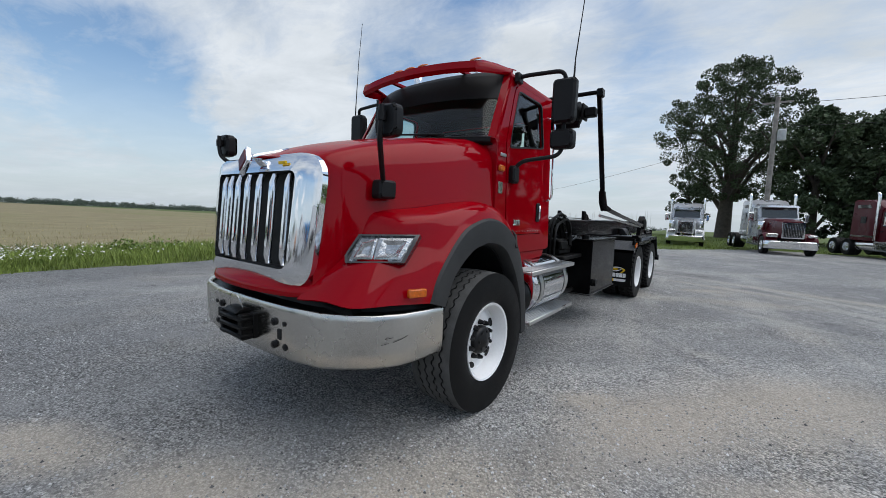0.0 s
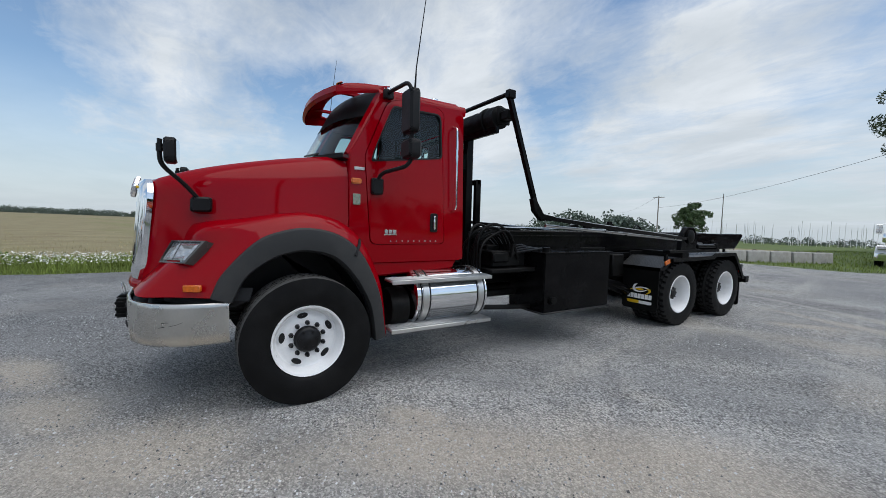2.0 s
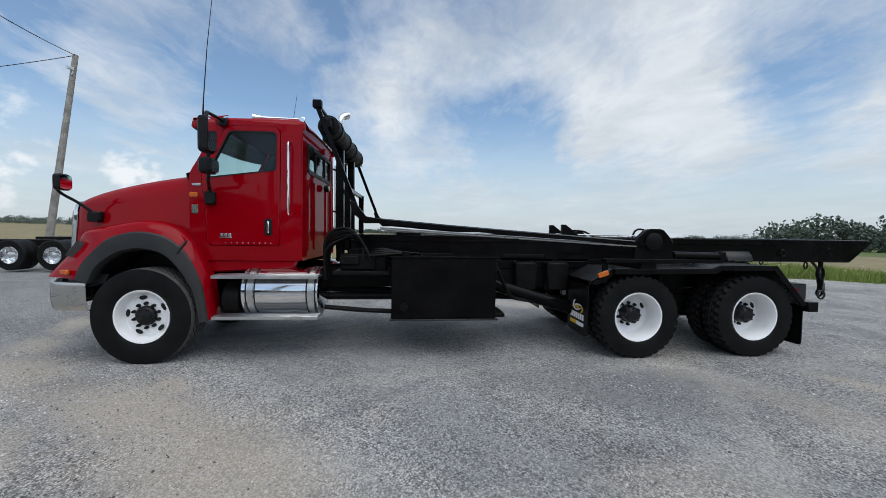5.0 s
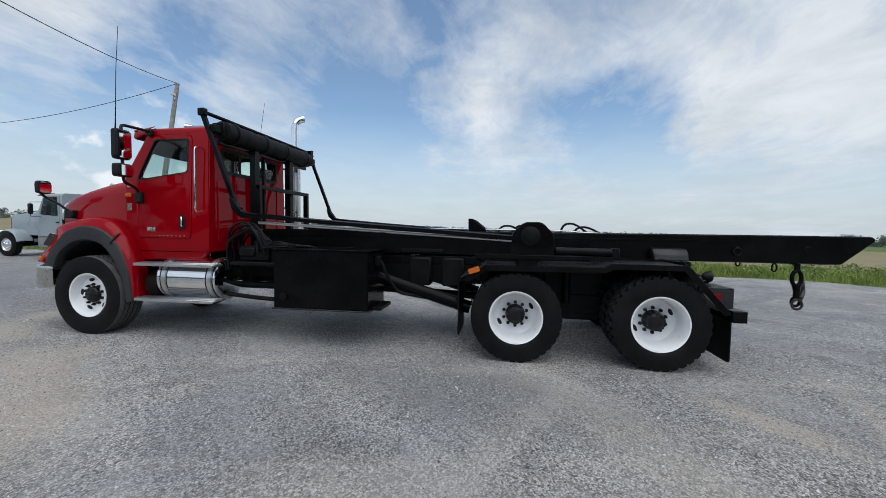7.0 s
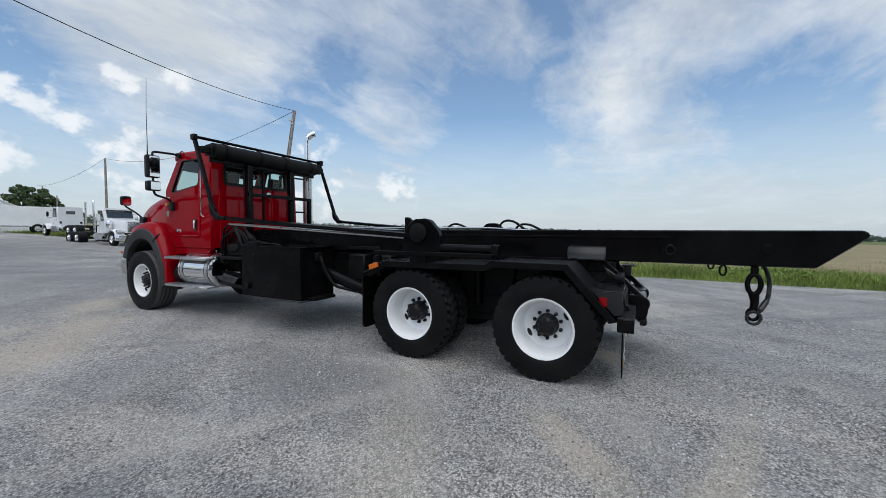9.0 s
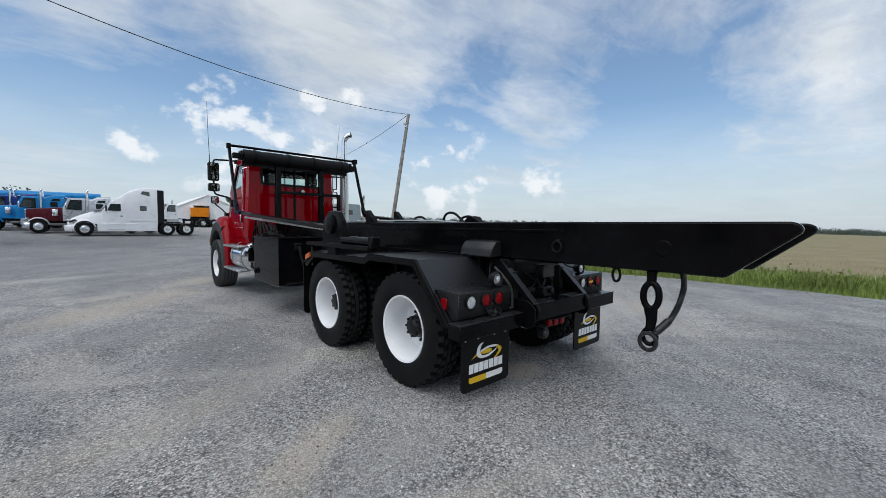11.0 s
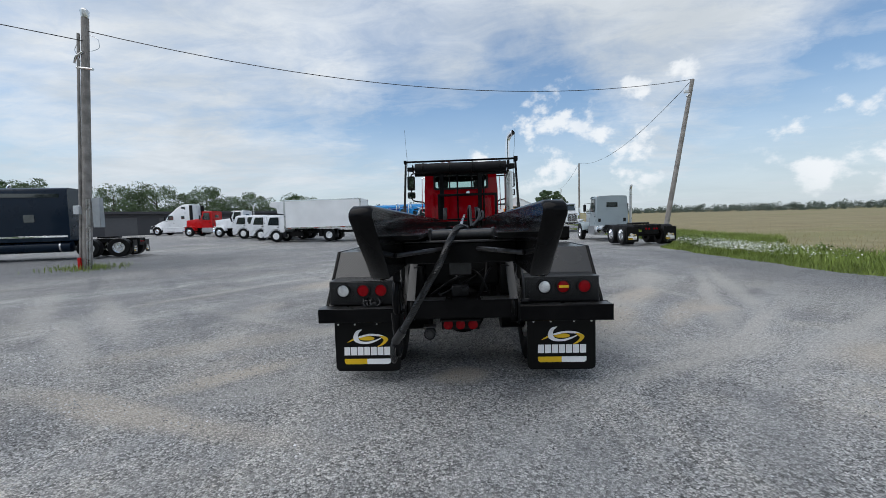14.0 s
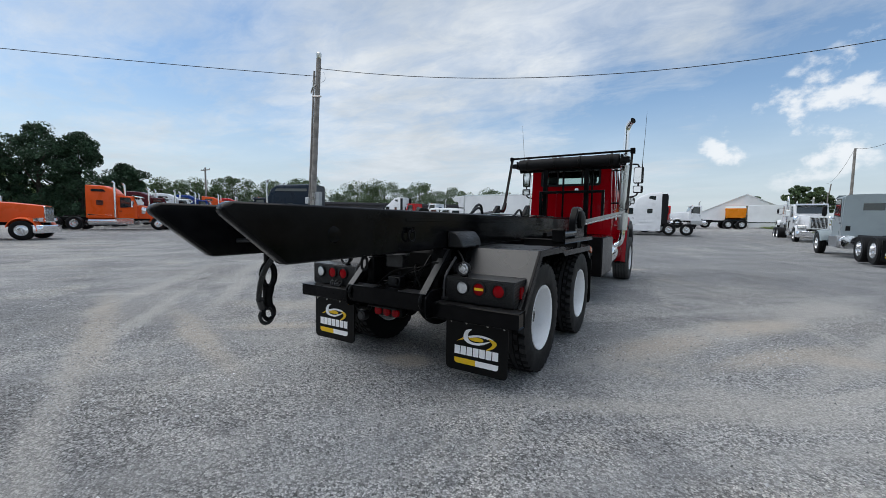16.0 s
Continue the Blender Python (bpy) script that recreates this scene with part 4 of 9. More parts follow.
for s in (1, -1):
    # red wing: from the arch's lip up to a soft crease, then a shelf in to the bonnet's side
    bm = B()
    loops = []
    for k in range(57):
        a = k / 56
        lip = Vector((1.152, *arch(a)))
        top, root = Vector(flowing(CREASE, a)), Vector(flowing(ROOT, a))
        out = Vector((0.9, -0.45 * (1 - smooth01(a / 0.35)), 0.35)).normalized()
        up = Vector((0.0, -0.4 * (1 - smooth01(a / 0.3)), 0.9))
        m1 = lip.lerp(top, 0.5) + out * 0.014
        m2 = top.lerp(root, 0.5) + up * 0.018
        tab = [(0, *lip), (0.3, *m1), (0.55, *top), (0.78, *m2), (1, *root)]
        loops.append([(s * p[0], p[1] + setback(s, p[1]), p[2]) for p in (flowing(tab, q / 16) for q in range(17))])
    loft(bm, loops)
    thick(bm, 0.012)
    part("wing", bm, RED, truck)
    # flare
    bm = B()
    loops = []
    for k in range(49):
        a = k / 48
        y, z = arch(a)
        yi, zi = arch_in(a)
        loops.append([(s * 1.150, y, z), (s * 1.172, lerp(y, yi, 0.08), lerp(z, zi, 0.08)), (s * 1.182, lerp(y, yi, 0.5), lerp(z, zi, 0.5)), (s * 1.172, lerp(y, yi, 0.92), lerp(z, zi, 0.92)), (s * 1.145, yi, zi), (s * 1.06, yi, zi)])
    loft(bm, loops)
    thick(bm, 0.01)
    part("wheel_arch_flare", bm, FLARE, truck, "dark grey plastic wheel arch flare")
    bm = B()
    loft(bm, [[(s * 1.06, *arch_in(k / 40)), (s * 0.55, *arch_in(k / 40))] for k in range(41)])
    thick(bm, 0.01)
    part("wing_liner", bm, PLASTIC, truck)
    bm = B()
    slab(bm, [tuple(arch_in(k / 40)) for k in range(41)] + [(0.70, 0.75), (-0.60, 0.75)], s * 0.54, s * 0.56, "x")
    slab(bm, [tuple(arch(k / 40)) for k in range(41)] + [tuple(arch_in(k / 40)) for k in range(40, -1, -1)], s * 1.04, s * 1.06, "x")
    part("arch_shield", bm, PLASTIC, truck)
    # rubber latch that holds the bonnet
    bm = B()
    tube(bm, [(s * 1.10, 0.51, 1.43), (s * 1.145, 0.495, 1.385), (s * 1.185, 0.445, 1.285)], [0.010, 0.015, 0.013], 8)
    part("bonnet_latch", bm, PLASTIC, truck)
    # headlamp
    bm = B()
    c = [(1.068, -0.705, 1.415), (1.058, -0.835, 1.240), (0.715, -1.005, 1.215), (0.690, -0.990, 1.260), (0.745, -0.930, 1.400)]
    c = [(a, b_ + setback(s, b_), e) for a, b_, e in c]
    mid = Vector((0, 0, 0))
    for p in c:
        mid += Vector(p) / len(c)
    n = Vector((0.50, -0.80, 0.33)).normalized()
    c = [tuple(Vector(p) + n * e) for p, e in zip(c, (0.004, 0.012, 0.034, 0.030, 0.016))]
    mid += n * 0.018
    rim = [Vector(p) + n * 0.004 for p in c]
    base = [Vector(p) - n * 0.09 for p in c]
    inner = [mid + (p - mid) * 0.90 + n * 0.008 for p in (Vector(q) for q in c)]

    def flip(ps):
        return [Vector((s * p.x, p.y, p.z)) for p in ps]
    loft(bm, [flip(base), flip(rim), flip(inner), [q - Vector((s * n.x, n.y, n.z)) * 0.03 for q in flip(inner)]], closed=True)
    lamp = part("headlight", bm, BEZEL, truck, "clear headlight in a dark bezel")
    bm = B()
    q = [mid + (Vector(p) - mid) * 0.92 - n * 0.014 for p in c]
    bm.faces.new([bm.verts.new(p) for p in flip(q)])
    part("reflector", bm, mat("lamp_reflector", (0.30, 0.31, 0.32), 0.25, 0.6, 0.3, 30.0), lamp, smooth=False)
    cv = [Vector(p) for p in c]

    def on_lamp(u, v, d):
        p = cv[2].lerp(cv[1], u).lerp(cv[4].lerp(cv[0], u), v) + n * d
        return Vector((s * p.x, p.y, p.z))
    for quad in (((0.10, 0.12), (0.43, 0.12), (0.34, 0.86), (0.12, 0.70)), ((0.45, 0.12), (0.90, 0.12), (0.92, 0.86), (0.37, 0.86))):
        bm = B()
        cu, cw = sum(p[0] for p in quad) / 4, sum(p[1] for p in quad) / 4
        loft(bm, [[on_lamp(u, v, -0.014) for u, v in quad], [on_lamp(u, v, 0.004) for u, v in quad], [on_lamp(lerp(u, cu, 0.25), lerp(v, cw, 0.25), 0.012) for u, v in quad], [on_lamp(lerp(u, cu, 0.6), lerp(v, cw, 0.6), -0.004) for u, v in quad]], closed=True, caps=True)
        part("lens", bm, LAMP_LENS, lamp, smooth=False)
    # side marker
    bm = B()
    b2(bm, -0.016, 0.016, -0.062, 0.062, -0.026, 0.026, 0.006, m=Matrix.Translation((s * 1.135, -0.80 + setback(s, -0.80), 1.060)) @ Matrix.Rotation(radians(-s * 22), 4, "Z"))
    part("side_marker", bm, AMBER, truck, "amber side marker lamp")

# grille surround
bm = B()
GC = 1.46


def grille_plate(u, v, d):
    x, z = u, v
    u = (x + 0.065) / 0.685
    return Vector((x, -1.165 - 0.105 * (1 - u * u) + 0.09 * (z - 1.45) + d, z))


outer = rounded([(-0.745, 1.050), (0.575, 1.050), (0.620, 1.91), (-0.78, 1.91)], [0.16, 0.16, 0.20, 0.20], 6)
inner = rounded([(-0.595, 1.165), (0.415, 1.165), (0.440, 1.795), (-0.61, 1.795)], 0.06, 6)
mid_o = rounded([(-0.715, 1.080), (0.545, 1.080), (0.588, 1.88), (-0.75, 1.88)], [0.14, 0.14, 0.18, 0.18], 6)
loft(bm, [[grille_plate(u, v, 0.07) for u, v in outer], [grille_plate(u, v, 0.03) for u, v in outer], [grille_plate(u, v, 0.0) for u, v in mid_o], [grille_plate(u, v, -0.008) for u, v in inner], [grille_plate(u, v, 0.05) for u, v in inner]], closed=True)
surround = part("grille_surround", bm, CHROME, truck, "wide chrome grille surround")
bm = B()
sheet(bm, inner, lambda u, v: grille_plate(u, v, 0.11))
loft(bm, [[grille_plate(u, v, 0.112) for u, v in inner], [grille_plate(u, v, 0.05) for u, v in inner]], closed=True)
part("grille_mesh", bm, mat("grille_black", (0.006, 0.006, 0.006), 0.7), truck, smooth=False)
for k in range(7):
    x = -0.525 + 0.145 * k
    bm = B()
    rows = []
    for j in range(11):
        z = 1.185 + 0.595 * j / 10
        w = 0.023 * (0.45 if j in (0, 10) else 0.85 if j in (1, 9) else 1)
        y = grille_plate(x, z, 0).y + (0.02 if j in (0, 10) else 0.0)
        rows.append([(x + w * a, y + b_, z) for a, b_ in ((-1, 0.04), (-0.95, 0.022), (-0.6, 0.006), (0, 0.0), (0.6, 0.006), (0.95, 0.022), (1, 0.04))])
    loft(bm, rows, closed=True, caps=True)
    part("grille_bar", bm, CHROME, surround)
# red chin under the grille
bm = B()
xs = [-0.73 + 1.33 * k / 20 for k in range(21)]
loft(bm, [[grille_plate(x, z, d + 0.035 * smooth01((x - 0.42) / 0.15) + 0.035 * smooth01((-0.55 - x) / 0.15)) for x in xs] for z, d in ((1.115, 0.075), (1.080, 0.030), (1.050, 0.0), (1.022, -0.010), (0.998, -0.002), (0.985, 0.05))])
thick(bm, 0.012)
part("chin_panel", bm, RED, truck)
bm = B()
slab(bm, [(0, -0.105), (0.062, 0.0), (0, 0.105), (-0.062, 0)], -0.02, 0.02, "y", 0.006)
bmesh.ops.transform(bm, matrix=pose(-0.05, -1.262, 1.865, -14, 0, 0), verts=bm.verts)
badge = part("badge_plate", bm, CHROME, truck, "chrome diamond badge with a red centre")
bm = B()
slab(bm, [(0, -0.078), (0.044, 0.0), (0, 0.078), (-0.044, 0)], -0.026, -0.018, "y", 0.002)
bmesh.ops.transform(bm, matrix=pose(-0.05, -1.262, 1.865, -14, 0, 0), verts=bm.verts)
part("badge_centre", bm, mat("badge_red", (0.10, 0.012, 0.018), 0.4), badge)
bm = B()
slab(bm, [(-1.245, 1.88), (-1.235, 1.915), (-1.15, 1.936), (-1.04, 1.970), (-0.95, 2.002), (-0.93, 1.98), (-1.15, 1.88)], -0.095, -0.005, "x", 0.012)
part("badge_spine", bm, CHROME, truck)
bm = B()
b2(bm, 0.28, 0.36, -1.214, -1.20, 1.835, 1.855, 0.002)
part("grille_sticker", bm, YELLOW, truck)

# bumper
bm = B()
plan = [(1.165, -0.56), (1.155, -0.72), (1.11, -0.90), (1.02, -1.06), (0.90, -1.16), (0.75, -1.235), (0.48, -1.28), (0.24, -1.295), (0.0, -1.30)]
plan = plan + [(-x, y) for x, y in plan[-2::-1]]
rows = []
for z, push in ((0.575, 0.075), (0.58, 0.035), (0.61, 0.010), (0.72, 0.0), (0.90, 0.0), (0.930, 0.002), (0.940, 0.008), (0.940, 0.022), (0.925, 0.028)):
    rows.append([(x * (1 - push / 1.2 * abs(x)), y + push * (1.0 if abs(x) < 1.1 else 0.3), z + (0.02 if z < 0.62 else 0) * abs(x) ** 3) for x, y in plan])
loft(bm, rows)
thick(bm, 0.006)
bumper = part("bumper", bm, BUMPER, truck, "brushed steel front bumper")
bm = B()
b2(bm, -0.85, 0.85, -1.10, -0.72, 0.70, 0.975, 0.03)
part("bumper_backing", bm, PLASTIC, truck)
bm = B()
t_ = [(x * 0.985, y + 0.05) for x, y in plan]
loft(bm, [[(x * 0.93, y + 0.13, 1.03) for x, y in t_], [(x * 0.95, y + 0.10, 0.93) for x, y in t_], [(x, y - 0.01, 0.905) for x, y in t_]])
thick(bm, 0.01)
part("bumper_filler", bm, PLASTIC, truck)
for pts in ([(1.066, -1.0, 0.80), (1.09, -0.955, 0.805)], [(1.09, -0.955, 0.775), (1.112, -0.90, 0.79), (1.122, -0.865, 0.805)], [(1.055, -1.02, 0.765), (1.075, -0.98, 0.772)]):
    bm = B()
    tube(bm, pts, 0.0016, 5)
    part("scratch", bm, MATS["hole_dark"], bumper)
for x in (-0.46, -0.36, 0.36, 0.46):
    for z in (0.68, 0.83):
        bm = B()
        lathe(bm, [(0.026, 0.0), (0.026, -0.014), (0.016, -0.016), (0.016, -0.022), (0.001, -0.024)], (x, -1.285 + 0.02 * (abs(x) > 0.4), z), "y", 12)
        part("bolt", bm, HUB, bumper)
for x in (-0.41, 0.41):
    bm = B()
    b2(bm, x - 0.018, x + 0.018, -1.292, -1.27, 0.72, 0.79, 0.004)
    part("slot", bm, MATS["hole_dark"], bumper)
bm = B()
b2(bm, -0.14, 0.17, -1.33, -1.25, 0.68, 0.85, 0.006)
tow = part("tow_hitch", bm, BLACK_ROUGH, truck, "black steel tow hitch")
for z0, z1 in ((0.69, 0.72), (0.745, 0.775), (0.80, 0.83)):
    bm = B()
    b2(bm, -0.14, 0.17, -1.41, -1.325, z0, z1, 0.008)
    part("plate", bm, BLACK_ROUGH, tow)
for x0, x1 in ((-0.143, -0.11), (0.10, 0.16)):
    bm = B()
    b2(bm, x0, x1, -1.40, -1.327, 0.68, 0.85, 0.006)
    part("cheek", bm, BLACK_ROUGH, tow)
bm = B()
slab(bm, [(-1.41, 0.852), (-1.30, 0.852), (-1.32, 0.88), (-1.38, 0.875)], -0.08, 0.1, "x", 0.004)
part("latch", bm, BLACK_ROUGH, tow)
bm = B()
tube(bm, [(-0.08, -1.36, 0.87), (-0.07, -1.37, 0.94), (0.0, -1.38, 0.985), (0.07, -1.37, 0.95), (0.08, -1.35, 0.87)], 0.0035, 6, rounds=0.1)
part("cable_loop", bm, STEEL, tow)

# ---- cab ----
def cab_x(z):
    return 0.955 - 0.075 * clamp01((z - 2.2) / 0.75) - 0.02 * clamp01((1.4 - z) / 0.3)


cab_out = rounded([(0.455, 1.19), (1.76, 1.19), (1.76, 2.86), (0.83, 2.90), (0.47, 2.25)], [0.02, 0.05, 0.08, 0.12, 0.05], 4)
door_hole = rounded([(0.665, 1.37), (1.515, 1.37), (1.515, 2.83), (0.865, 2.83), (0.60, 2.23)], [0.07, 0.05, 0.10, 0.12, 0.05], 4)
door_out = rounded([(0.672, 1.377), (1.508, 1.377), (1.508, 2.823), (0.870, 2.823), (0.607, 2.228)], [0.07, 0.05, 0.10, 0.12, 0.05], 4)
win_in = rounded([(0.66, 2.175), (1.475, 2.285), (1.475, 2.765), (0.91, 2.765), (0.70, 2.30)], [0.04, 0.05, 0.07, 0.05, 0.05], 4)




def wall(s, off=0.0):
    return lambda u, v, d: Vector((s * (cab_x(v) + off - d), u, v))


for s in (1, -1):
    bm = B()
    ring_panel(bm, cab_out, door_hole, wall(s), 0.05)
    part("cab_side", bm, RED, truck)
    bm = B()
    ring_panel(bm, door_out, win_in, wall(s, 0.006), 0.045)
    door = part("door", bm, RED, truck)
    bm = B()
    sheet(bm, win_in, lambda u, v: wall(s)(u, v, 0.012))
    pane = part("window", bm, GLASS, door, smooth=False)
    pane.visible_shadow = False
    bm = B()
    k_in = [((u - 1.14) * 0.955 + 1.14, (v - 2.5) * 0.94 + 2.5) for u, v in win_in]
    ring_panel(bm, win_in, k_in, wall(s, 0.009), 0.02)
    part("window_seal", bm, PLASTIC, door)
    # handle
    bm = B()
    slab(bm, rounded([(1.335, 1.50), (1.425, 1.50), (1.425, 1.70), (1.335, 1.70)], 0.025), s * (cab_x(1.6) + 0.004), s * (cab_x(1.6) + 0.016), "x", 0.003)
    hnd = part("handle_plate", bm, PLASTIC, door)
    bm = B()
    b2(bm, s * (cab_x(1.6) + 0.016), s * (cab_x(1.6) + 0.04), 1.367, 1.397, 1.53, 1.675, 0.008)
    part("handle", bm, CHROME, hnd, "chrome door handle")
    bm = B()
    for y in (0.835, 0.88, 0.925):
        b2(bm, s * (cab_x(1.47) + 0.006), s * (cab_x(1.47) + 0.013), y - 0.019, y + 0.019, 1.48, 1.52, 0.003)
    b2(bm, s * (cab_x(1.47) + 0.006), s * (cab_x(1.47) + 0.011), 0.81, 0.95, 1.465, 1.475, 0.002)
    part("door_emblem", bm, STEEL, door)
    for k in range(9):
        bm = B()
        lathe(bm, [(0.007, 0.0), (0.006, 0.006 * s), (0.001, 0.007 * s)], (s * (cab_x(1.4) + 0.006), 0.88 + 0.066 * k, 1.405), "x", 8)
        part("rivet", bm, STEEL, door)
    # grab rail behind the door
    bm = B()
    xr = cab_x(2.2)
    tube(bm, [(s * (xr - 0.01), 1.63, 1.74), (s * (xr + 0.055), 1.63, 1.77), (s * (xr + 0.04), 1.63, 2.62), (s * (xr - 0.05), 1.63, 2.65)], 0.013, 8, rounds=0.03)
    part("grab_rail", bm, CHROME, truck, "chrome grab rail")
    # cowl panel beside the bonnet
    bm = B()
    b2(bm, s * 0.955, s * 0.978, 0.47, 0.57, 1.952, 2.008, 0.011, 3)
    part("turn_lamp", bm, AMBER, truck, "amber turn lamp")
    bm = B()
    b2(bm, s * 0.955, s * 0.966, 0.50, 0.60, 2.085, 2.115, 0.003)
    part("cowl_emblem", bm, STEEL, truck)
    bm = B()
    b2(bm, s * 0.950, s * 0.960, 0.49, 0.565, 1.755, 1.86, 0.002)
    part("sticker", bm, mat("foil_sticker", (0.30, 0.33, 0.27), 0.18, 0.8, 0.2, 30.0), truck)
    # lower cab skirt
    bm = B()
    slab(bm, [(0.72, 1.04), (1.66, 1.09), (1.72, 1.20), (0.55, 1.20), (0.62, 1.10)], s * 0.80, s * 0.925, "x", 0.02)
    part("cab_skirt", bm, RED, truck)

# back wall with window
bm = B()
back_o = rounded([(-0.945, 1.19), (0.945, 1.19), (0.885, 2.86), (-0.885, 2.86)], [0.04, 0.04, 0.07, 0.07], 4)
back_i = rounded([(-0.66, 2.335), (0.66, 2.335), (0.66, 2.66), (-0.66, 2.66)], 0.06, 4)
ring_panel(bm, back_o, back_i, lambda u, v, d: Vector((u, 1.775 - d, v)), 0.05)
part("cab_back", bm, RED, truck)
bm = B()
ring_panel(bm, rounded([(-0.69, 2.305), (0.69, 2.305), (0.69, 2.69), (-0.69, 2.69)], 0.07, 4), rounded([(-0.64, 2.355), (0.64, 2.355), (0.64, 2.64), (-0.64, 2.64)], 0.05, 4), lambda u, v, d: Vector((u, 1.787 - d, v)), 0.03)
rw = part("rear_window", bm, PLASTIC, truck)
for x in (-0.28, 0.28):
    bm = B()
    b2(bm, x - 0.018, x + 0.018, 1.76, 1.785, 2.345, 2.65, 0.004)
    part("window_bar", bm, PLASTIC, rw)
for x0, x1 in ((-0.64, -0.298), (-0.262, 0.262), (0.298, 0.64)):
    bm = B()
    bm.faces.new([bm.verts.new(p) for p in ((x0, 1.765, 2.355), (x1, 1.765, 2.355), (x1, 1.765, 2.64), (x0, 1.765, 2.64))])
    p = part("pane", bm, GLASS, rw, smooth=False)
    p.visible_shadow = False
for x in (-0.72, -0.35, 0.35, 0.72):
    bm = B()
    slab(bm, rounded([(x - 0.05, 1.30), (x + 0.05, 1.30), (x + 0.05, 2.22), (x - 0.05, 2.22)], 0.04), 1.772, 1.79, "y", 0.006)
    part("back_rib", bm, RED, truck)

# bulkhead and cowl in front of the cab
bm = B()
slab(bm, [(-0.945, 1.2), (0.945, 1.2), (0.95, 2.20), (0.90, 2.262), (-0.90, 2.262), (-0.95, 2.20)], 0.458, 0.474, "y", 0.004)
part("bulkhead", bm, RED, truck)
for s in (1, -1):
    bm = B()
    slab(bm, [(0.46, 2.15), (0.62, 2.15), (0.60, 2.29), (0.50, 2.285), (0.46, 2.25)], s * 0.83, s * 0.948, "x", 0.012)
    part("cowl_corner", bm, RED, truck)

# roof
bm = B()
loops = []
for k in range(13):
    y = 0.70 + 1.10 * k / 12
    edge = min(1.0, (1.80 - y) / 0.13, (y - 0.62) / 0.2)
    crown = 2.955 + 0.03 * math.sin(math.pi * clamp01((y - 0.7) / 1.3)) - 0.10 * (1 - clamp01(edge)) ** 2
    half = [(0.885, 2.80), (0.893, 2.855), (0.875, 2.90), (0.82, 2.935), (0.70, crown - 0.01), (0.40, crown + 0.01), (0.0, crown + 0.015)]
    half = [(x, y + (0.07 * (x / 0.885) ** 2 if y < 0.9 else 0), z if j < 3 else min(z, crown + 0.02)) for j, (x, z) in enumerate(half)]
    loops.append(half + [(-x, yy, z) for x, yy, z in half[-2::-1]])
loft(bm, loops)
thick(bm, 0.03)
part("roof", bm, RED, truck)

# windscreen, pillars, sun visor
def screen(u, v, off=0.0):
    """u across from -1 to 1, v from foot to top."""
    w = lerp(0.90, 0.85, v)
    bow = 0.22 * (1 - abs(u) ** 2.6)
    return Vector((u * w, lerp(0.46, 0.80, v) - bow - off, lerp(2.235, 2.88, v) + 0.0 * u))


bm = B()
loft(bm, [[screen(-1 + k / 10, v) for k in range(21)] for v in (0, 0.25, 0.5, 0.75, 1.0)])
p = part("windscreen", bm, DARKGLASS, truck, "curved tinted windscreen")
p.visible_shadow = False
# black sun strip, drawn lower so it also stands in for the screen's dark reflection
bm = B()
loft(bm, [[screen(-1 + k / 10, v, 0.004) for k in range(21)] for v in (0.62, 0.78, 0.9, 1.0)])
part("sun_strip", bm, PLASTIC, truck)
bm = B()
loft(bm, [[screen(-1 + k / 10, 1.0, o) + Vector((0, d, h)) for k in range(21)] for o, d, h in ((0.006, -0.004, -0.02), (0.0, 0.02, 0.03), (0.0, 0.07, 0.055))])
part("windscreen_header", bm, PLASTIC, truck)
for s in (1, -1):
    bm = B()
    loft(bm, [[screen(s * 0.955, v, 0.012), screen(s * 1.0, v, 0.012) + Vector((s * 0.02, 0.0, 0)), screen(s * 1.0, v, 0) + Vector((s * 0.035, 0.05, 0)), screen(s * 0.98, v, -0.04)] for v in (0, 0.33, 0.66, 1.02)], closed=True, caps=True)
    part("pillar", bm, RED, truck)
bm = B()
loft(bm, [[screen(-1 + k / 10, 0.0, o) + Vector((0, 0, h)) for k in range(21)] for o, h in ((-0.02, -0.06), (0.05, -0.035), (0.055, 0.005), (0.0, 0.02))])
part("cowl_vent", bm, PLASTIC, truck)
for x in (-0.35, 0.40):
    bm = B()
    tube(bm, [tuple(screen(x / 0.9, 0.0, 0.03)), tuple(screen(x / 0.9 + 0.1, 0.06, 0.03)), tuple(screen(x / 0.9 - 0.55, 0.13, 0.02))], 0.009, 6)
    part("wiper", bm, PLASTIC, truck)
bm = B()
loops = []


def visor_at(u):
    """Leading edge of the sun visor across the cab: x, y, z."""
    w = smooth01((abs(u) - 0.80) / 0.20)
    return u * (0.90 - 0.03 * w), 0.43 - 0.15 * (1 - u * u) + 0.34 * w, 2.905 + 0.035 * (1 - u * u) + 0.025 * w


for k in range(33):
    u = -1 + k / 16
    x, y0, z0 = visor_at(u)
    e = smooth01((abs(u) - 0.72) / 0.28)
    d = lerp(0.24, 0.12, e)
    f = 1 - 0.5 * smooth01((abs(u) - 0.8) / 0.2)
    loops.append([(x, y0 + p, z0 + q * f) for p, q in ((0.025, -0.10), (-0.004, -0.07), (0.012, -0.005), (d * 0.5, 0.032), (d, 0.052), (d, 0.034), (d * 0.5, 0.006), (0.045, -0.07))])
loft(bm, loops, closed=True, caps=True)
visor = part("sun_visor", bm, RED, truck, "red external sun visor with amber lamps")
for x in (-0.42, 0.42):
    bm = B()
    _, yv, zv = visor_at(x / 0.9)
    slab(bm, [(yv + 0.10, zv + 0.0), (yv + 0.20, zv + 0.03), (0.80, 2.965), (0.80, 2.925)], x - 0.018, x + 0.018, "x", 0.006)
    part("visor_bracket", bm, RED, visor)
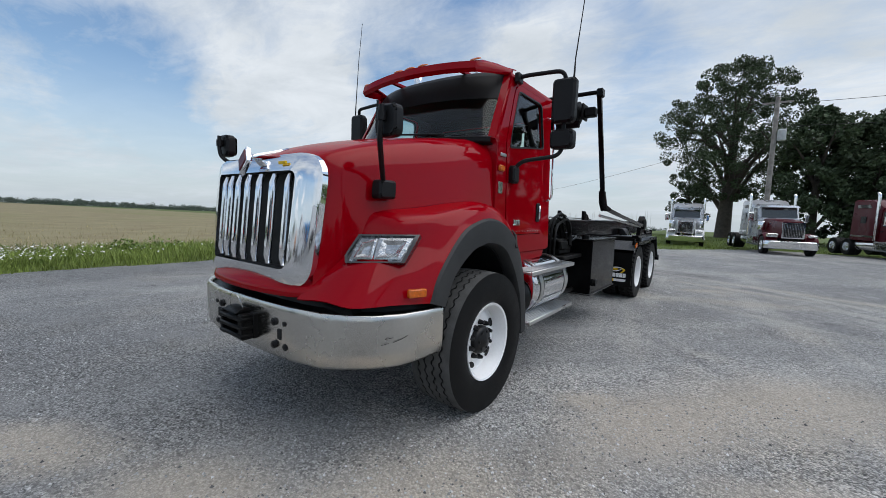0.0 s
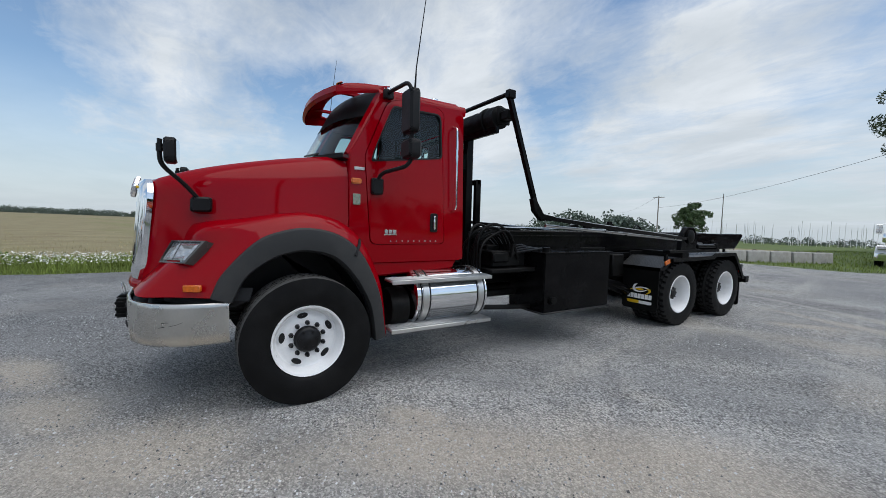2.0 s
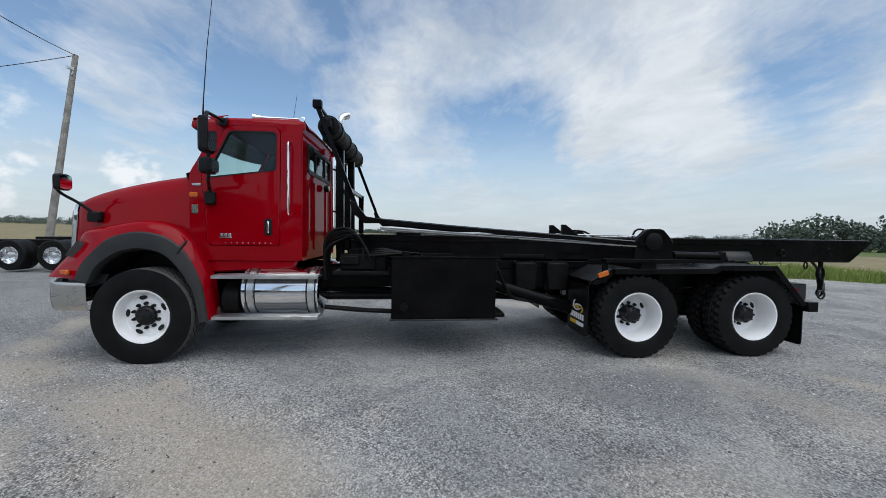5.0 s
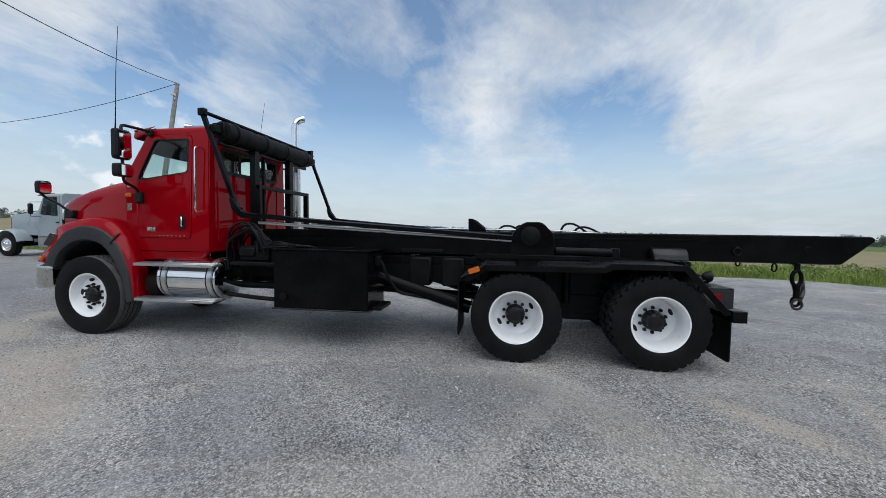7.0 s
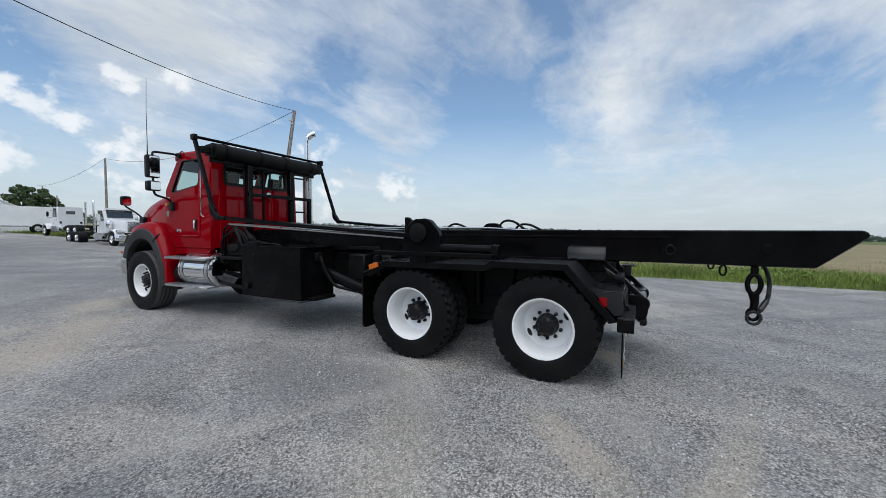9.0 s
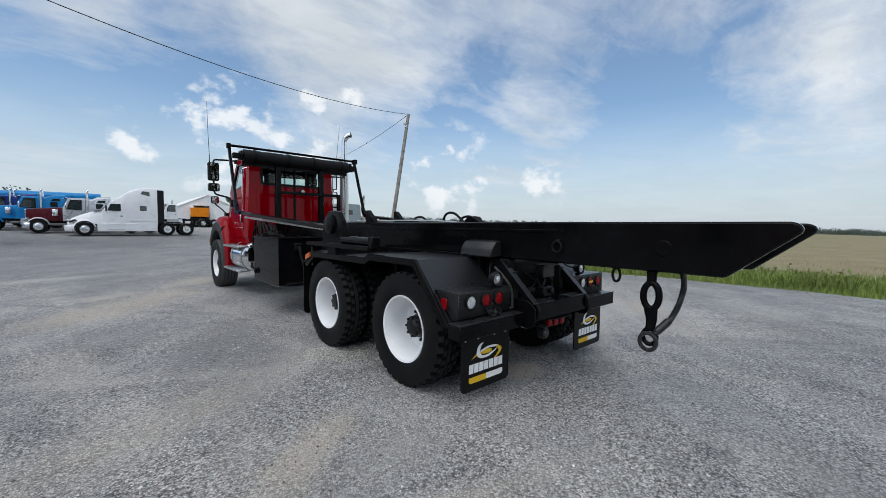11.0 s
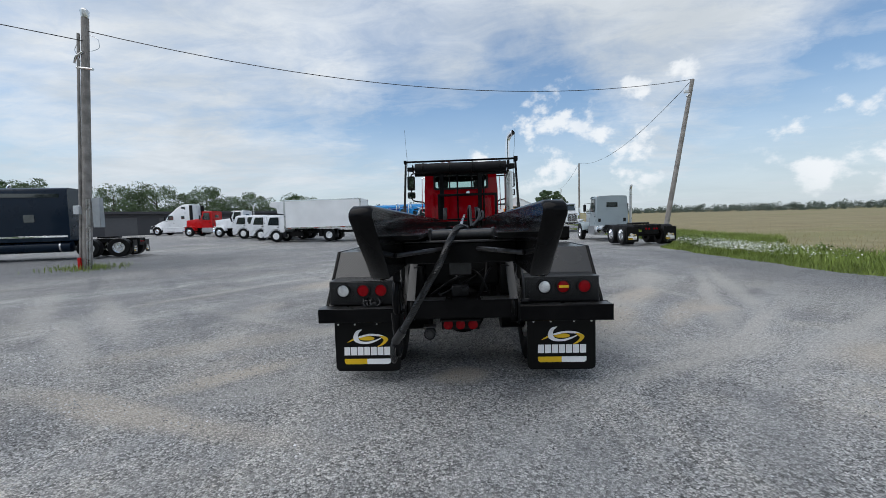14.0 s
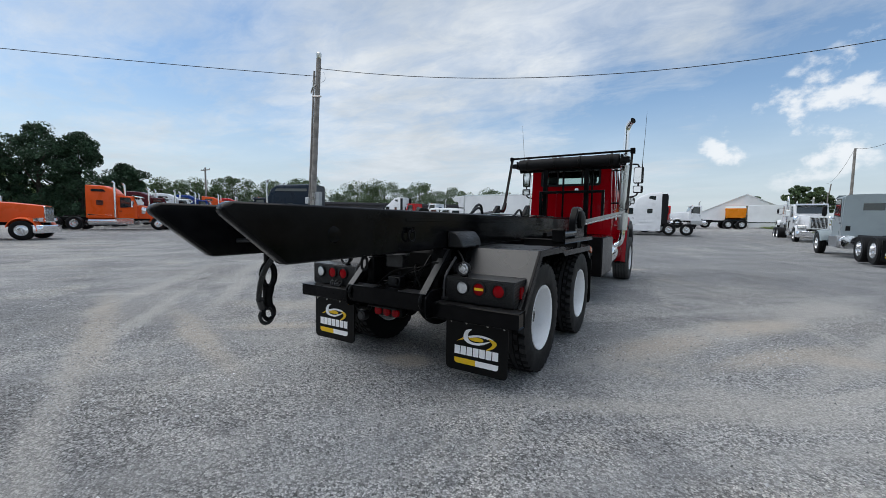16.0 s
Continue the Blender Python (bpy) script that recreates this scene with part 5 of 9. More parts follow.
for x in (-0.70, -0.16, 0.0, 0.16, 0.70):
    bm = B()
    _, yv, zv = visor_at(x / 0.9)
    lathe(bm, [(0.055, 0.0), (0.050, 0.008), (0.03, 0.014), (0.001, 0.016)], (0, 0, 0), "z", 16)
    bmesh.ops.transform(bm, matrix=Matrix.Translation((x, yv + 0.055, zv + 0.016)) @ Matrix.Rotation(radians(22), 4, "X") @ Matrix.Diagonal((1.1, 0.6, 1, 1)), verts=bm.verts)
    part("marker_lamp", bm, AMBER, visor, "amber roof marker lamp")

# cab interior
bm = B()
b2(bm, -0.86, 0.86, 0.50, 1.72, 1.21, 1.25, 0.01)
part("cab_floor", bm, TRIM, truck)
bm = B()
slab(bm, [(0.50, 1.25), (0.72, 1.25), (0.80, 1.95), (0.74, 2.19), (0.50, 2.22)], -0.86, 0.86, "x", 0.03)
part("dashboard", bm, TRIM, truck)
bm = B()
b2(bm, -0.85, 0.85, 0.78, 1.72, 2.79, 2.83, 0.01)
slab(bm, [(0.79, 2.80), (0.86, 2.80), (0.86, 2.86), (0.80, 2.87)], -0.80, 0.80, "x", 0.01)
part("headliner", bm, TRIM, truck)
for s in (1, -1):
    bm = B()
    ring_panel(bm, cab_out, win_in, wall(s, -0.056), 0.01)
    part("cab_lining", bm, TRIM, truck)
bm = B()
ring_panel(bm, back_o, back_i, lambda u, v, d: Vector((u * 0.97, 1.718 - d, v)), 0.01)
part("back_lining", bm, TRIM, truck)
for x in (-0.45, 0.45):
    bm = B()
    slab(bm, rounded([(1.10, 1.62), (1.55, 1.60), (1.58, 1.74), (1.12, 1.78)], 0.04), x - 0.24, x + 0.24, "x", 0.03)
    slab(bm, rounded([(1.48, 1.72), (1.58, 1.72), (1.70, 2.34), (1.60, 2.36)], 0.04), x - 0.23, x + 0.23, "x", 0.03)
    slab(bm, rounded([(1.62, 2.37), (1.70, 2.37), (1.72, 2.54), (1.65, 2.54)], 0.03), x - 0.13, x + 0.13, "x", 0.02)
    b2(bm, x - 0.18, x + 0.18, 1.18, 1.55, 1.25, 1.62, 0.02)
    part("seat", bm, TRIM, truck)
bm = B()
pts = [(0.45 + 0.22 * math.cos(a), 0.97 - 0.1 * math.sin(a), 2.08 + 0.2 * math.sin(a)) for a in (2 * math.pi * k / 24 for k in range(25))]
tube(bm, pts, 0.015, 8, False)
tube(bm, [(0.24, 0.97, 2.08), (0.66, 0.97, 2.08)], 0.012, 6)
tube(bm, [(0.45, 0.97, 2.08), (0.45, 0.80, 1.98)], 0.03, 8)
part("steering_wheel", bm, PLASTIC, truck)

# ---- mirrors, aerials, horns ----
for s in (1, -1):
    bm = B()
    xm = s * 1.37
    tube(bm, [(s * 0.90, 0.85, 2.855), (s * 0.99, 0.85, 2.87), (s * 1.34, 0.86, 2.855), (xm, 0.885, 2.80), (xm, 0.90, 2.18), (s * 1.33, 0.87, 2.11), (s * 1.05, 0.74, 2.065), (s * 0.98, 0.72, 1.98)], 0.019, 10, rounds=0.06)
    b2(bm, s * 0.90, s * 0.95, 0.80, 0.90, 2.81, 2.90, 0.008)
    arm = part("mirror_arm", bm, PLASTIC, truck, "black tubular mirror arm")
    bm = B()
    slab(bm, rounded([(0.66, 1.86), (0.78, 1.86), (0.78, 2.02), (0.66, 2.02)], 0.03), s * 0.955, s * 1.02, "x", 0.015)
    part("mirror_foot", bm, PLASTIC, arm)
    for z0, z1, d in ((2.40, 2.785, 0.10), (2.175, 2.345, 0.12)):
        bm = B()
        slab(bm, rounded([(xm - 0.105, z0), (xm + 0.105, z0), (xm + 0.105, z1), (xm - 0.105, z1)], 0.045, 5), 0.83, 0.83 + d, "y", 0.02)
        h = part("mirror_head", bm, PLASTIC, arm, "black plastic mirror head")
        bm = B()
        sheet(bm, rounded([(xm - 0.088, z0 + 0.02), (xm + 0.088, z0 + 0.02), (xm + 0.088, z1 - 0.02), (xm - 0.088, z1 - 0.02)], 0.035, 5), lambda u, v: Vector((u, 0.836 + d - s * (u - xm) * 0.10, v)))
        part("mirror_glass", bm, MIRROR, h, smooth=False)
    # bonnet mirror
    bm = B()
    slab(bm, rounded([(-0.82, 1.64), (-0.66, 1.64), (-0.655, 1.765), (-0.81, 1.765)], 0.03), s * 0.715, s * 0.81, "x", 0.015)
    foot = part("bonnet_mirror_foot", bm, PLASTIC, truck, "black bonnet mirror on a curved stalk")
    bm = B()
    xk = 0.985 if s > 0 else -1.05
    tube(bm, [(s * 0.77, -0.75, 1.74), (s * 0.85, -0.85, 1.86), (xk - s * 0.015, -0.985, 1.98), (xk, -0.995, 2.06), (xk, -0.99, 2.17)], 0.017, 8, rounds=0.07)
    tube(bm, [(xk, -0.99, 2.08), (xk, -0.99, 2.135)], 0.026, 10)
    tube(bm, [(xk, -0.99, 2.11), (xk, -0.94, 2.10)], 0.022, 8)
    part("stalk", bm, PLASTIC, foot)
    bm = B()
    xm = s * 0.985 if s > 0 else -1.05
    slab(bm, rounded([(xm - 0.088, 1.995), (xm + 0.088, 1.995), (xm + 0.088, 2.185), (xm - 0.088, 2.185)], 0.05, 5), -0.965, -0.885, "y", 0.014)
    head = part("mirror_head", bm, PLASTIC, foot)
    bm = B()
    sheet(bm, rounded([(xm - 0.072, 2.01), (xm + 0.072, 2.01), (xm + 0.072, 2.17), (xm - 0.072, 2.17)], 0.04, 5), lambda u, v: Vector((u, -0.878 - s * (u - xm) * 0.10, v)))
    part("mirror_glass", bm, MIRROR, head, smooth=False)
    # aerials on the mirror arms
    bm = B()
    tube(bm, [(s * 1.44, 0.88, 2.72), (s * 1.44, 0.89, 2.95), (s * 1.47, 0.95, 3.5), (s * 1.49, 1.02, 4.02)], [0.012, 0.006, 0.004, 0.003], 6)
    part("aerial", bm, PLASTIC, arm)
for x, y0, l in ((0.45, 1.02, 0.62), (0.28, 1.10, 0.5)):
    bm = B()
    lathe(bm, [(0.012, l), (0.016, l * 0.5), (0.022, 0.15), (0.038, 0.05), (0.055, 0.0), (0.052, -0.004), (0.03, 0.04), (0.01, 0.1)], (x, y0, 3.05), "y", 18)
    b2(bm, x - 0.02, x + 0.02, y0 + 0.2, y0 + 0.26, 2.96, 3.04, 0.004)
    b2(bm, x - 0.03, x + 0.03, y0 + l - 0.04, y0 + l + 0.05, 2.97, 3.08, 0.015)
    part("air_horn", bm, CHROME, truck, "chrome roof air horn")

# exhaust stack on the far side
bm = B()
ex, ey = -1.19, 1.84
tube(bm, [(-0.95, 1.70, 0.95), (-1.15, 1.84, 1.0), (ex, ey, 1.2), (ex, ey, 3.46), (ex - 0.02, ey + 0.02, 3.55), (ex - 0.08, ey + 0.08, 3.61), (ex - 0.12, ey + 0.12, 3.625)], 0.062, 16, rounds=0.08, caps=False)
stack = part("exhaust_pipe", bm, CHROME, truck, "chrome exhaust stack with a curved tip")
bm = B()
lathe(bm, [(0.060, 0.0), (0.001, 0.001)], (0, 0, 0), "x", 16)
bmesh.ops.transform(bm, matrix=Matrix.Translation((ex - 0.105, ey + 0.105, 3.622)) @ Matrix.Rotation(radians(135), 4, "Z"), verts=bm.verts)
part("pipe_bore", bm, MATS["hole_dark"], stack)
bm = B()
loft(bm, [[(ex + 0.10 * math.cos(a), ey + 0.10 * math.sin(a), z) for a in (radians(-70 + 20 * k) for k in range(13))] for z in (1.3, 2.7)])
thick(bm, 0.004)
part("heat_shield", bm, STEEL, stack)
bm = B()
tube(bm, [(-0.90, 1.74, 2.62), (-1.10, 1.78, 2.62)], 0.018, 8)
part("stack_bracket", bm, BLACK, stack)
bm = B()
tube(bm, [(-0.90, 1.74, 1.9), (-1.10, 1.78, 1.9)], 0.018, 8)
part("stack_bracket", bm, BLACK, stack)

# ---- tanks, steps, boxes ----
bm = B()
ty0, ty1, tx, tz, tr = 1.10, 2.02, 0.84, 0.812, 0.292
lathe(bm, [(0.001, ty0 - 0.015), (tr * 0.8, ty0 - 0.012), (tr, ty0 + 0.02), (tr, ty1 - 0.02), (tr * 0.8, ty1 + 0.012), (0.001, ty1 + 0.015)], (tx, 0, tz), "y", 40)
tank = part("fuel_tank", bm, CHROME, truck, "polished round fuel tank with two straps")
for y in (ty0 + 0.12, ty1 - 0.10):
    bm = B()
    lathe(bm, [(tr + 0.001, y - 0.035), (tr + 0.007, y - 0.033), (tr + 0.007, y + 0.033), (tr + 0.001, y + 0.035)], (tx, 0, tz), "y", 40)
    part("strap", bm, STEEL, tank)
    bm = B()
    for o in (-0.05, 0.05):
        lathe(bm, [(tr + 0.001, y + o - 0.008), (tr + 0.004, y + o), (tr + 0.001, y + o + 0.008)], (tx, 0, tz), "y", 40)
    part("strap_liner", bm, PLASTIC, tank)
bm = B()
lathe(bm, [(0.06, 0.0), (0.06, 0.05), (0.05, 0.06), (0.001, 0.06)], (tx - 0.05, 1.6, tz + tr - 0.01), "z", 16)
part("filler_cap", bm, CHROME, tank)
for z in (1.030, 0.548):
    bm = B()
    b2(bm, 0.98, 1.175, 0.81, 2.02, z - 0.022, z, 0.006)
    step = part("step", bm, ALU, truck, "ribbed aluminium step")
    for k in range(7):
        bm = B()
        b2(bm, 0.985 + 0.027 * k, 0.997 + 0.027 * k, 0.82, 2.01, z, z + 0.010, 0.002)
        part("rib", bm, ALU, step)
    bm = B()
    b2(bm, 1.175, 1.192, 0.81, 2.02, z - 0.036, z + 0.004, 0.004)
    part("nosing", bm, STEEL, step)
for a0 in (28, -42):
    bm = B()
    loft(bm, [[(tx + (tr + 0.0008) * math.cos(radians(a)), y, tz + (tr + 0.0008) * math.sin(radians(a))) for a in range(a0 - 4, a0 + 21, 3)] for y in (ty0 + 0.04, ty0 + 0.084)])
    loft(bm, [[(tx + (tr + 0.0008) * math.cos(radians(a)), y, tz + (tr + 0.0008) * math.sin(radians(a))) for a in range(a0 - 4, a0 + 21, 3)] for y in (ty0 + 0.157, ty1 - 0.137)])
    loft(bm, [[(tx + (tr + 0.0008) * math.cos(radians(a)), y, tz + (tr + 0.0008) * math.sin(radians(a))) for a in range(a0 - 4, a0 + 21, 3)] for y in (ty1 - 0.064, ty1 - 0.03)])
    part("tread_backing", bm, mat("dull_tread_band", (0.20, 0.205, 0.21), 0.45, 0.9, 0.2, 40.0), tank)
    bm = B()
    for i in range(4):
        for k in range(34):
            a = radians(a0 + 5.2 * i)
            y = ty0 + 0.05 + (ty1 - ty0 - 0.1) * (k + 0.5 * (i % 2)) / 34
            if min(abs(y - ty0 - 0.12), abs(y - ty1 + 0.10)) < 0.045:
                continue
            t = 0.011 if (k + i) % 2 else -0.011
            c = [(-t, -0.009), (0.0, -0.004), (t, 0.009), (0.0, 0.004)]
            lo = [(tx + (tr + 0.0005) * math.cos(a + v / tr), y + u, tz + (tr + 0.0005) * math.sin(a + v / tr)) for u, v in c]
            hi = [(tx + (tr + 0.006) * math.cos(a + v * 0.6 / tr), y + u * 0.6, tz + (tr + 0.006) * math.sin(a + v * 0.6 / tr)) for u, v in c]
            loft(bm, [lo, hi], closed=True, caps=True)
    part("tread_strip", bm, ALU, tank, smooth=False)["kind"] = "stuff"
bm = B()
lathe(bm, [(0.001, 0.86), (0.19, 0.87), (0.20, 0.9), (0.20, 1.06), (0.001, 1.07)], (0.88, 0, 0.72), "y", 24)
part("air_tank", bm, BLACK_ROUGH, truck)
bm = B()
lathe(bm, [(0.045, 0.0), (0.05, 0.025), (0.035, 0.045), (0.001, 0.05)], (0.92, 0.95, 0.985), "z", 14)
part("fluid_cap", bm, BLUECAP, truck, "blue fluid cap")
# far-side tank and box
bm = B()
lathe(bm, [(0.001, 1.2), (0.25, 1.21), (0.28, 1.25), (0.28, 2.6), (0.25, 2.64), (0.001, 2.65)], (-0.84, 0, 0.80), "y", 32)
part("fuel_tank", bm, CHROME, truck)
bm = B()
b2(bm, -1.15, -0.50, 2.85, 4.0, 0.50, 1.20, 0.02)
part("battery_box", bm, BLACK, truck)

# hydraulic tank on the driver's side
bm = B()
b2(bm, 0.50, 1.15, 2.88, 4.16, 0.50, 1.255, 0.012, 2)
tankbox = part("hydraulic_tank", bm, BLACK, truck, "black steel hydraulic oil tank")
bm = B()
b2(bm, 0.49, 1.165, 2.86, 4.19, 1.25, 1.268, 0.004)
part("tank_lip", bm, BLACK, tankbox)
bm = B()
b2(bm, 0.49, 1.165, 2.86, 4.19, 0.485, 0.503, 0.004)
part("tank_floor", bm, WORN, tankbox)
for p0, p1, r in (((1.0, 3.05, 1.26), (1.0, 3.05, 1.32), 0.05), ((1.15, 3.03, 0.655), (1.19, 3.03, 0.655), 0.05)):
    bm = B()
    tube(bm, [p0, p1], r, 16)
    part("plug", bm, BLACK_ROUGH, tankbox)
bm = B()
tube(bm, [(0.85, 4.16, 1.12), (0.85, 4.24, 1.12), (0.85, 4.30, 0.95), (0.80, 4.45, 0.70), (0.70, 4.9, 0.62)], 0.022, 8, rounds=0.08)
b2(bm, 0.80, 0.92, 4.17, 4.23, 1.06, 1.18, 0.01)
b2(bm, 0.62, 1.05, 4.17, 4.30, 0.50, 0.55, 0.006)
part("tank_fitting", bm, BLACK_ROUGH, truck)
# valve block and hoses between cab and tank
bm = B()
for x, y, z, a, b_, c in ((0.78, 2.45, 1.18, 0.14, 0.22, 0.10), (0.80, 2.70, 1.15, 0.08, 0.10, 0.16), (0.62, 2.40, 1.22, 0.10, 0.10, 0.12), (0.9, 2.35, 1.2, 0.05, 0.12, 0.06)):
    b2(bm, x - a, x + a, y - b_, y + b_, z - c, z + c, 0.015)
for k in range(6):
    tube(bm, [(0.70 + 0.05 * k, 2.52, 1.2), (0.70 + 0.05 * k, 2.52, 1.36)], 0.02, 8)
b2(bm, 0.45, 1.02, 2.15, 2.86, 1.02, 1.07, 0.01)
part("valve_block", bm, BLACK_ROUGH, truck)
random.seed(5)
for k in range(9):
    bm = B()
    x0 = 0.55 + 0.045 * k
    tube(bm, [(x0, 2.02 + 0.02 * (k % 3), 0.95), (x0 + 0.02, 2.02, 1.35 + 0.05 * (k % 4)), (x0 + random.uniform(-0.05, 0.1), 2.22 + 0.03 * (k % 3), 1.48 + 0.05 * (k % 4)), (x0 + 0.05, 2.45, 1.40 + 0.02 * k), (x0 + random.uniform(0, 0.12), 2.62, 1.18)], 0.017, 8, rounds=0.2)
    part("hose", bm, FLAP, truck)
for k in range(4):
    bm = B()
    tube(bm, [(0.78 + 0.05 * k, 2.55, 1.25), (0.84 + 0.04 * k, 2.7, 1.36 - 0.03 * k), (0.80, 2.95 + 0.1 * k, 1.30), (0.6, 3.3, 1.18)], 0.016, 8, rounds=0.2)
    part("hose", bm, FLAP, truck)
bm = B()
tube(bm, [(0.95, 2.05, 0.62), (0.95, 2.5, 0.58), (0.9, 2.9, 0.55)], 0.03, 8)
tube(bm, [(0.6, 2.0, 0.7), (0.6, 2.9, 0.7)], 0.05, 8)
part("cross_pipe", bm, BLACK_ROUGH, truck)

# ---- hoist: long rails ----
for s in (1, -1):
    bm = B()
    slab(bm, [(2.25, 1.20), (9.80, 1.175), (10.14, 1.46), (10.14, 1.495), (10.10, 1.52), (2.25, 1.52)], s * 0.335, s * 0.43, "x", 0.012)
    rail = part("hoist_rail", bm, BLACK, truck, "black steel hoist rail")
    bm = B()
    slab(bm, [(2.25, 1.43), (8.7, 1.43), (8.7, 1.455), (2.25, 1.455)], s * 0.43, s * 0.436, "x", 0.002)
    part("weld_seam", bm, BLACK, rail)
    for y in (3.4, 4.7):
        bm = B()
        b2(bm, s * 0.432, s * 0.455, y - 0.3, y + 0.3, 1.22, 1.27, 0.006)
        part("rail_pad", bm, BLACK_ROUGH, rail)
    # inner lip
    bm = B()
    b2(bm, s * 0.20, s * 0.335, 2.4, 9.7, 1.36, 1.385, 0.004)
    part("rail_flange", bm, BLACK, rail)
    bm = B()
    pts = [(s * 0.462, 8.66 + 0.042 * math.cos(a), 1.315 + 0.045 * math.sin(a)) for a in (2 * math.pi * k / 20 for k in range(21))]
    tube(bm, pts, 0.009, 8, False)
    b2(bm, s * 0.425, s * 0.465, 8.64, 8.68, 1.345, 1.375, 0.008)
    part("lashing_ring", bm, BLACK_ROUGH, rail)
    bm = B()
    lathe(bm, [(0.055, 0.0), (0.05, s * 0.006), (0.02, s * 0.008), (0.001, s * 0.008)], (s * 0.43, 9.45, 1.34), "x", 18)
    part("pin_boss", bm, BLACK, rail)
    bm = B()
    pts = [(s * 0.38, 9.12 + 0.028 * math.cos(a), 1.125 + 0.05 * math.sin(a)) for a in (2 * math.pi * k / 16 for k in range(17))]
    tube(bm, pts, 0.010, 8, False)
    part("under_ring", bm, BLACK_ROUGH, rail)
for y in (2.32, 3.9, 5.4, 6.9, 7.9):
    bm = B()
    b2(bm, -0.335, 0.335, y - 0.06, y + 0.06, 1.24, 1.36, 0.008)
    part("cross_member", bm, BLACK, truck)
for s in (1, -1):
    bm = B()
    tube(bm, [(s * 0.17, 2.6, 1.33), (s * 0.17, 6.4, 1.33)], 0.075, 14)
    cylr = part("hoist_cylinder", bm, BLACK, truck)
    bm = B()
    tube(bm, [(s * 0.17, 6.4, 1.33), (s * 0.17, 7.7, 1.33)], 0.04, 12)
    part("piston_rod", bm, CHROME, cylr)
    bm = B()
    tube(bm, [(s * 0.70, 4.05, 0.92), (s * 0.68, 5.4, 0.52)], 0.085, 16)
    lift = part("lift_cylinder", bm, BLACK, truck)
    bm = B()
    tube(bm, [(s * 0.73, 4.15, 0.93), (s * 0.70, 5.3, 0.64)], 0.014, 8)
    part("feed_pipe", bm, BLACK, lift)
bm = B()
slab(bm, [(2.9, 1.52), (3.25, 1.52), (3.25, 1.55), (2.9, 1.56)], -0.3, 0.3, "x", 0.004)
part("winch_plate", bm, BLACK, truck)
for y, x in ((5.32, -0.25), (5.32, 0.25)):
    bm = B()
    slab(bm, [(y, 1.50), (y + 0.28, 1.50), (y + 0.24, 1.56), (y + 0.06, 1.70), (y, 1.70)], x - 0.03, x + 0.03, "x", 0.006)
    part("sheave_plate", bm, BLACK, truck)
for k, (y, h) in enumerate(((6.6, 0.14), (6.8, 0.09), (5.7, 0.10))):
    bm = B()
    tube(bm, [(-0.1 - 0.1 * k, y, 1.40), (-0.1 - 0.1 * k, y + 0.05, 1.5 + h), (-0.12 - 0.1 * k, y + 0.22, 1.52 + h), (-0.12 - 0.1 * k, y + 0.42, 1.50), (-0.12, y + 0.7, 1.40)], 0.016, 8, rounds=0.12)
    part("hose", bm, FLAP, truck)
bm = B()
tube(bm, [(-0.05, 3.2, 1.56), (-0.05, 6.5, 1.55), (0.0, 9.2, 1.40)], 0.011, 6)
part("winch_cable", bm, STEEL, truck)

# subframe and running gear between the chassis and the rails
for s in (1, -1):
    bm = B()
    b2(bm, s * 0.345, s * 0.44, 2.35, 8.15, 1.062, 1.172, 0.006)
    part("subframe_rail", bm, BLACK, truck)
    bm = B()
    slab(bm, rounded([(5.75, 0.48), (6.0, 0.40), (7.4, 0.40), (7.66, 0.48), (7.5, 0.62), (6.95, 0.74), (6.45, 0.74), (5.9, 0.62)], 0.04), s * 0.47, s * 0.57, "x", 0.02)
    part("walking_beam", bm, BLACK_ROUGH, truck)
    bm = B()
    slab(bm, [(6.40, 0.70), (7.0, 0.70), (7.1, 1.15), (6.3, 1.15)], s * 0.44, s * 0.56, "x", 0.01)
    part("saddle_bracket", bm, BLACK_ROUGH, truck)
    bm = B()
    b2(bm, s * 0.50, s * 0.515, 5.62, 7.86, 0.92, 1.205, 0.003)
    part("wing_inner_plate", bm, BLACK, truck)
    for y in (4.55, 5.0):
        bm = B()
        b2(bm, s * 0.435, s * 0.62, y, y + 0.30, 0.78, 1.16, 0.02)
        part("valve_box", bm, BLACK_ROUGH, truck)
    bm = B()
    tube(bm, [(s * 0.62, 6.62, 0.62), (s * 0.62, 6.62, 1.05)], 0.05, 10)
    part("shock_absorber", bm, BLACK_ROUGH, truck)
for y in (4.4, 5.35, 6.7):
    bm = B()
    b2(bm, -0.35, 0.35, y, y + 0.12, 0.80, 1.15, 0.01)
    part("chassis_cross_member", bm, BLACK_ROUGH, truck)
bm = B()
b2(bm, -0.34, 0.34, 2.4, 5.6, 0.98, 1.04, 0.01)
part("belly_plate", bm, BLACK_ROUGH, truck)

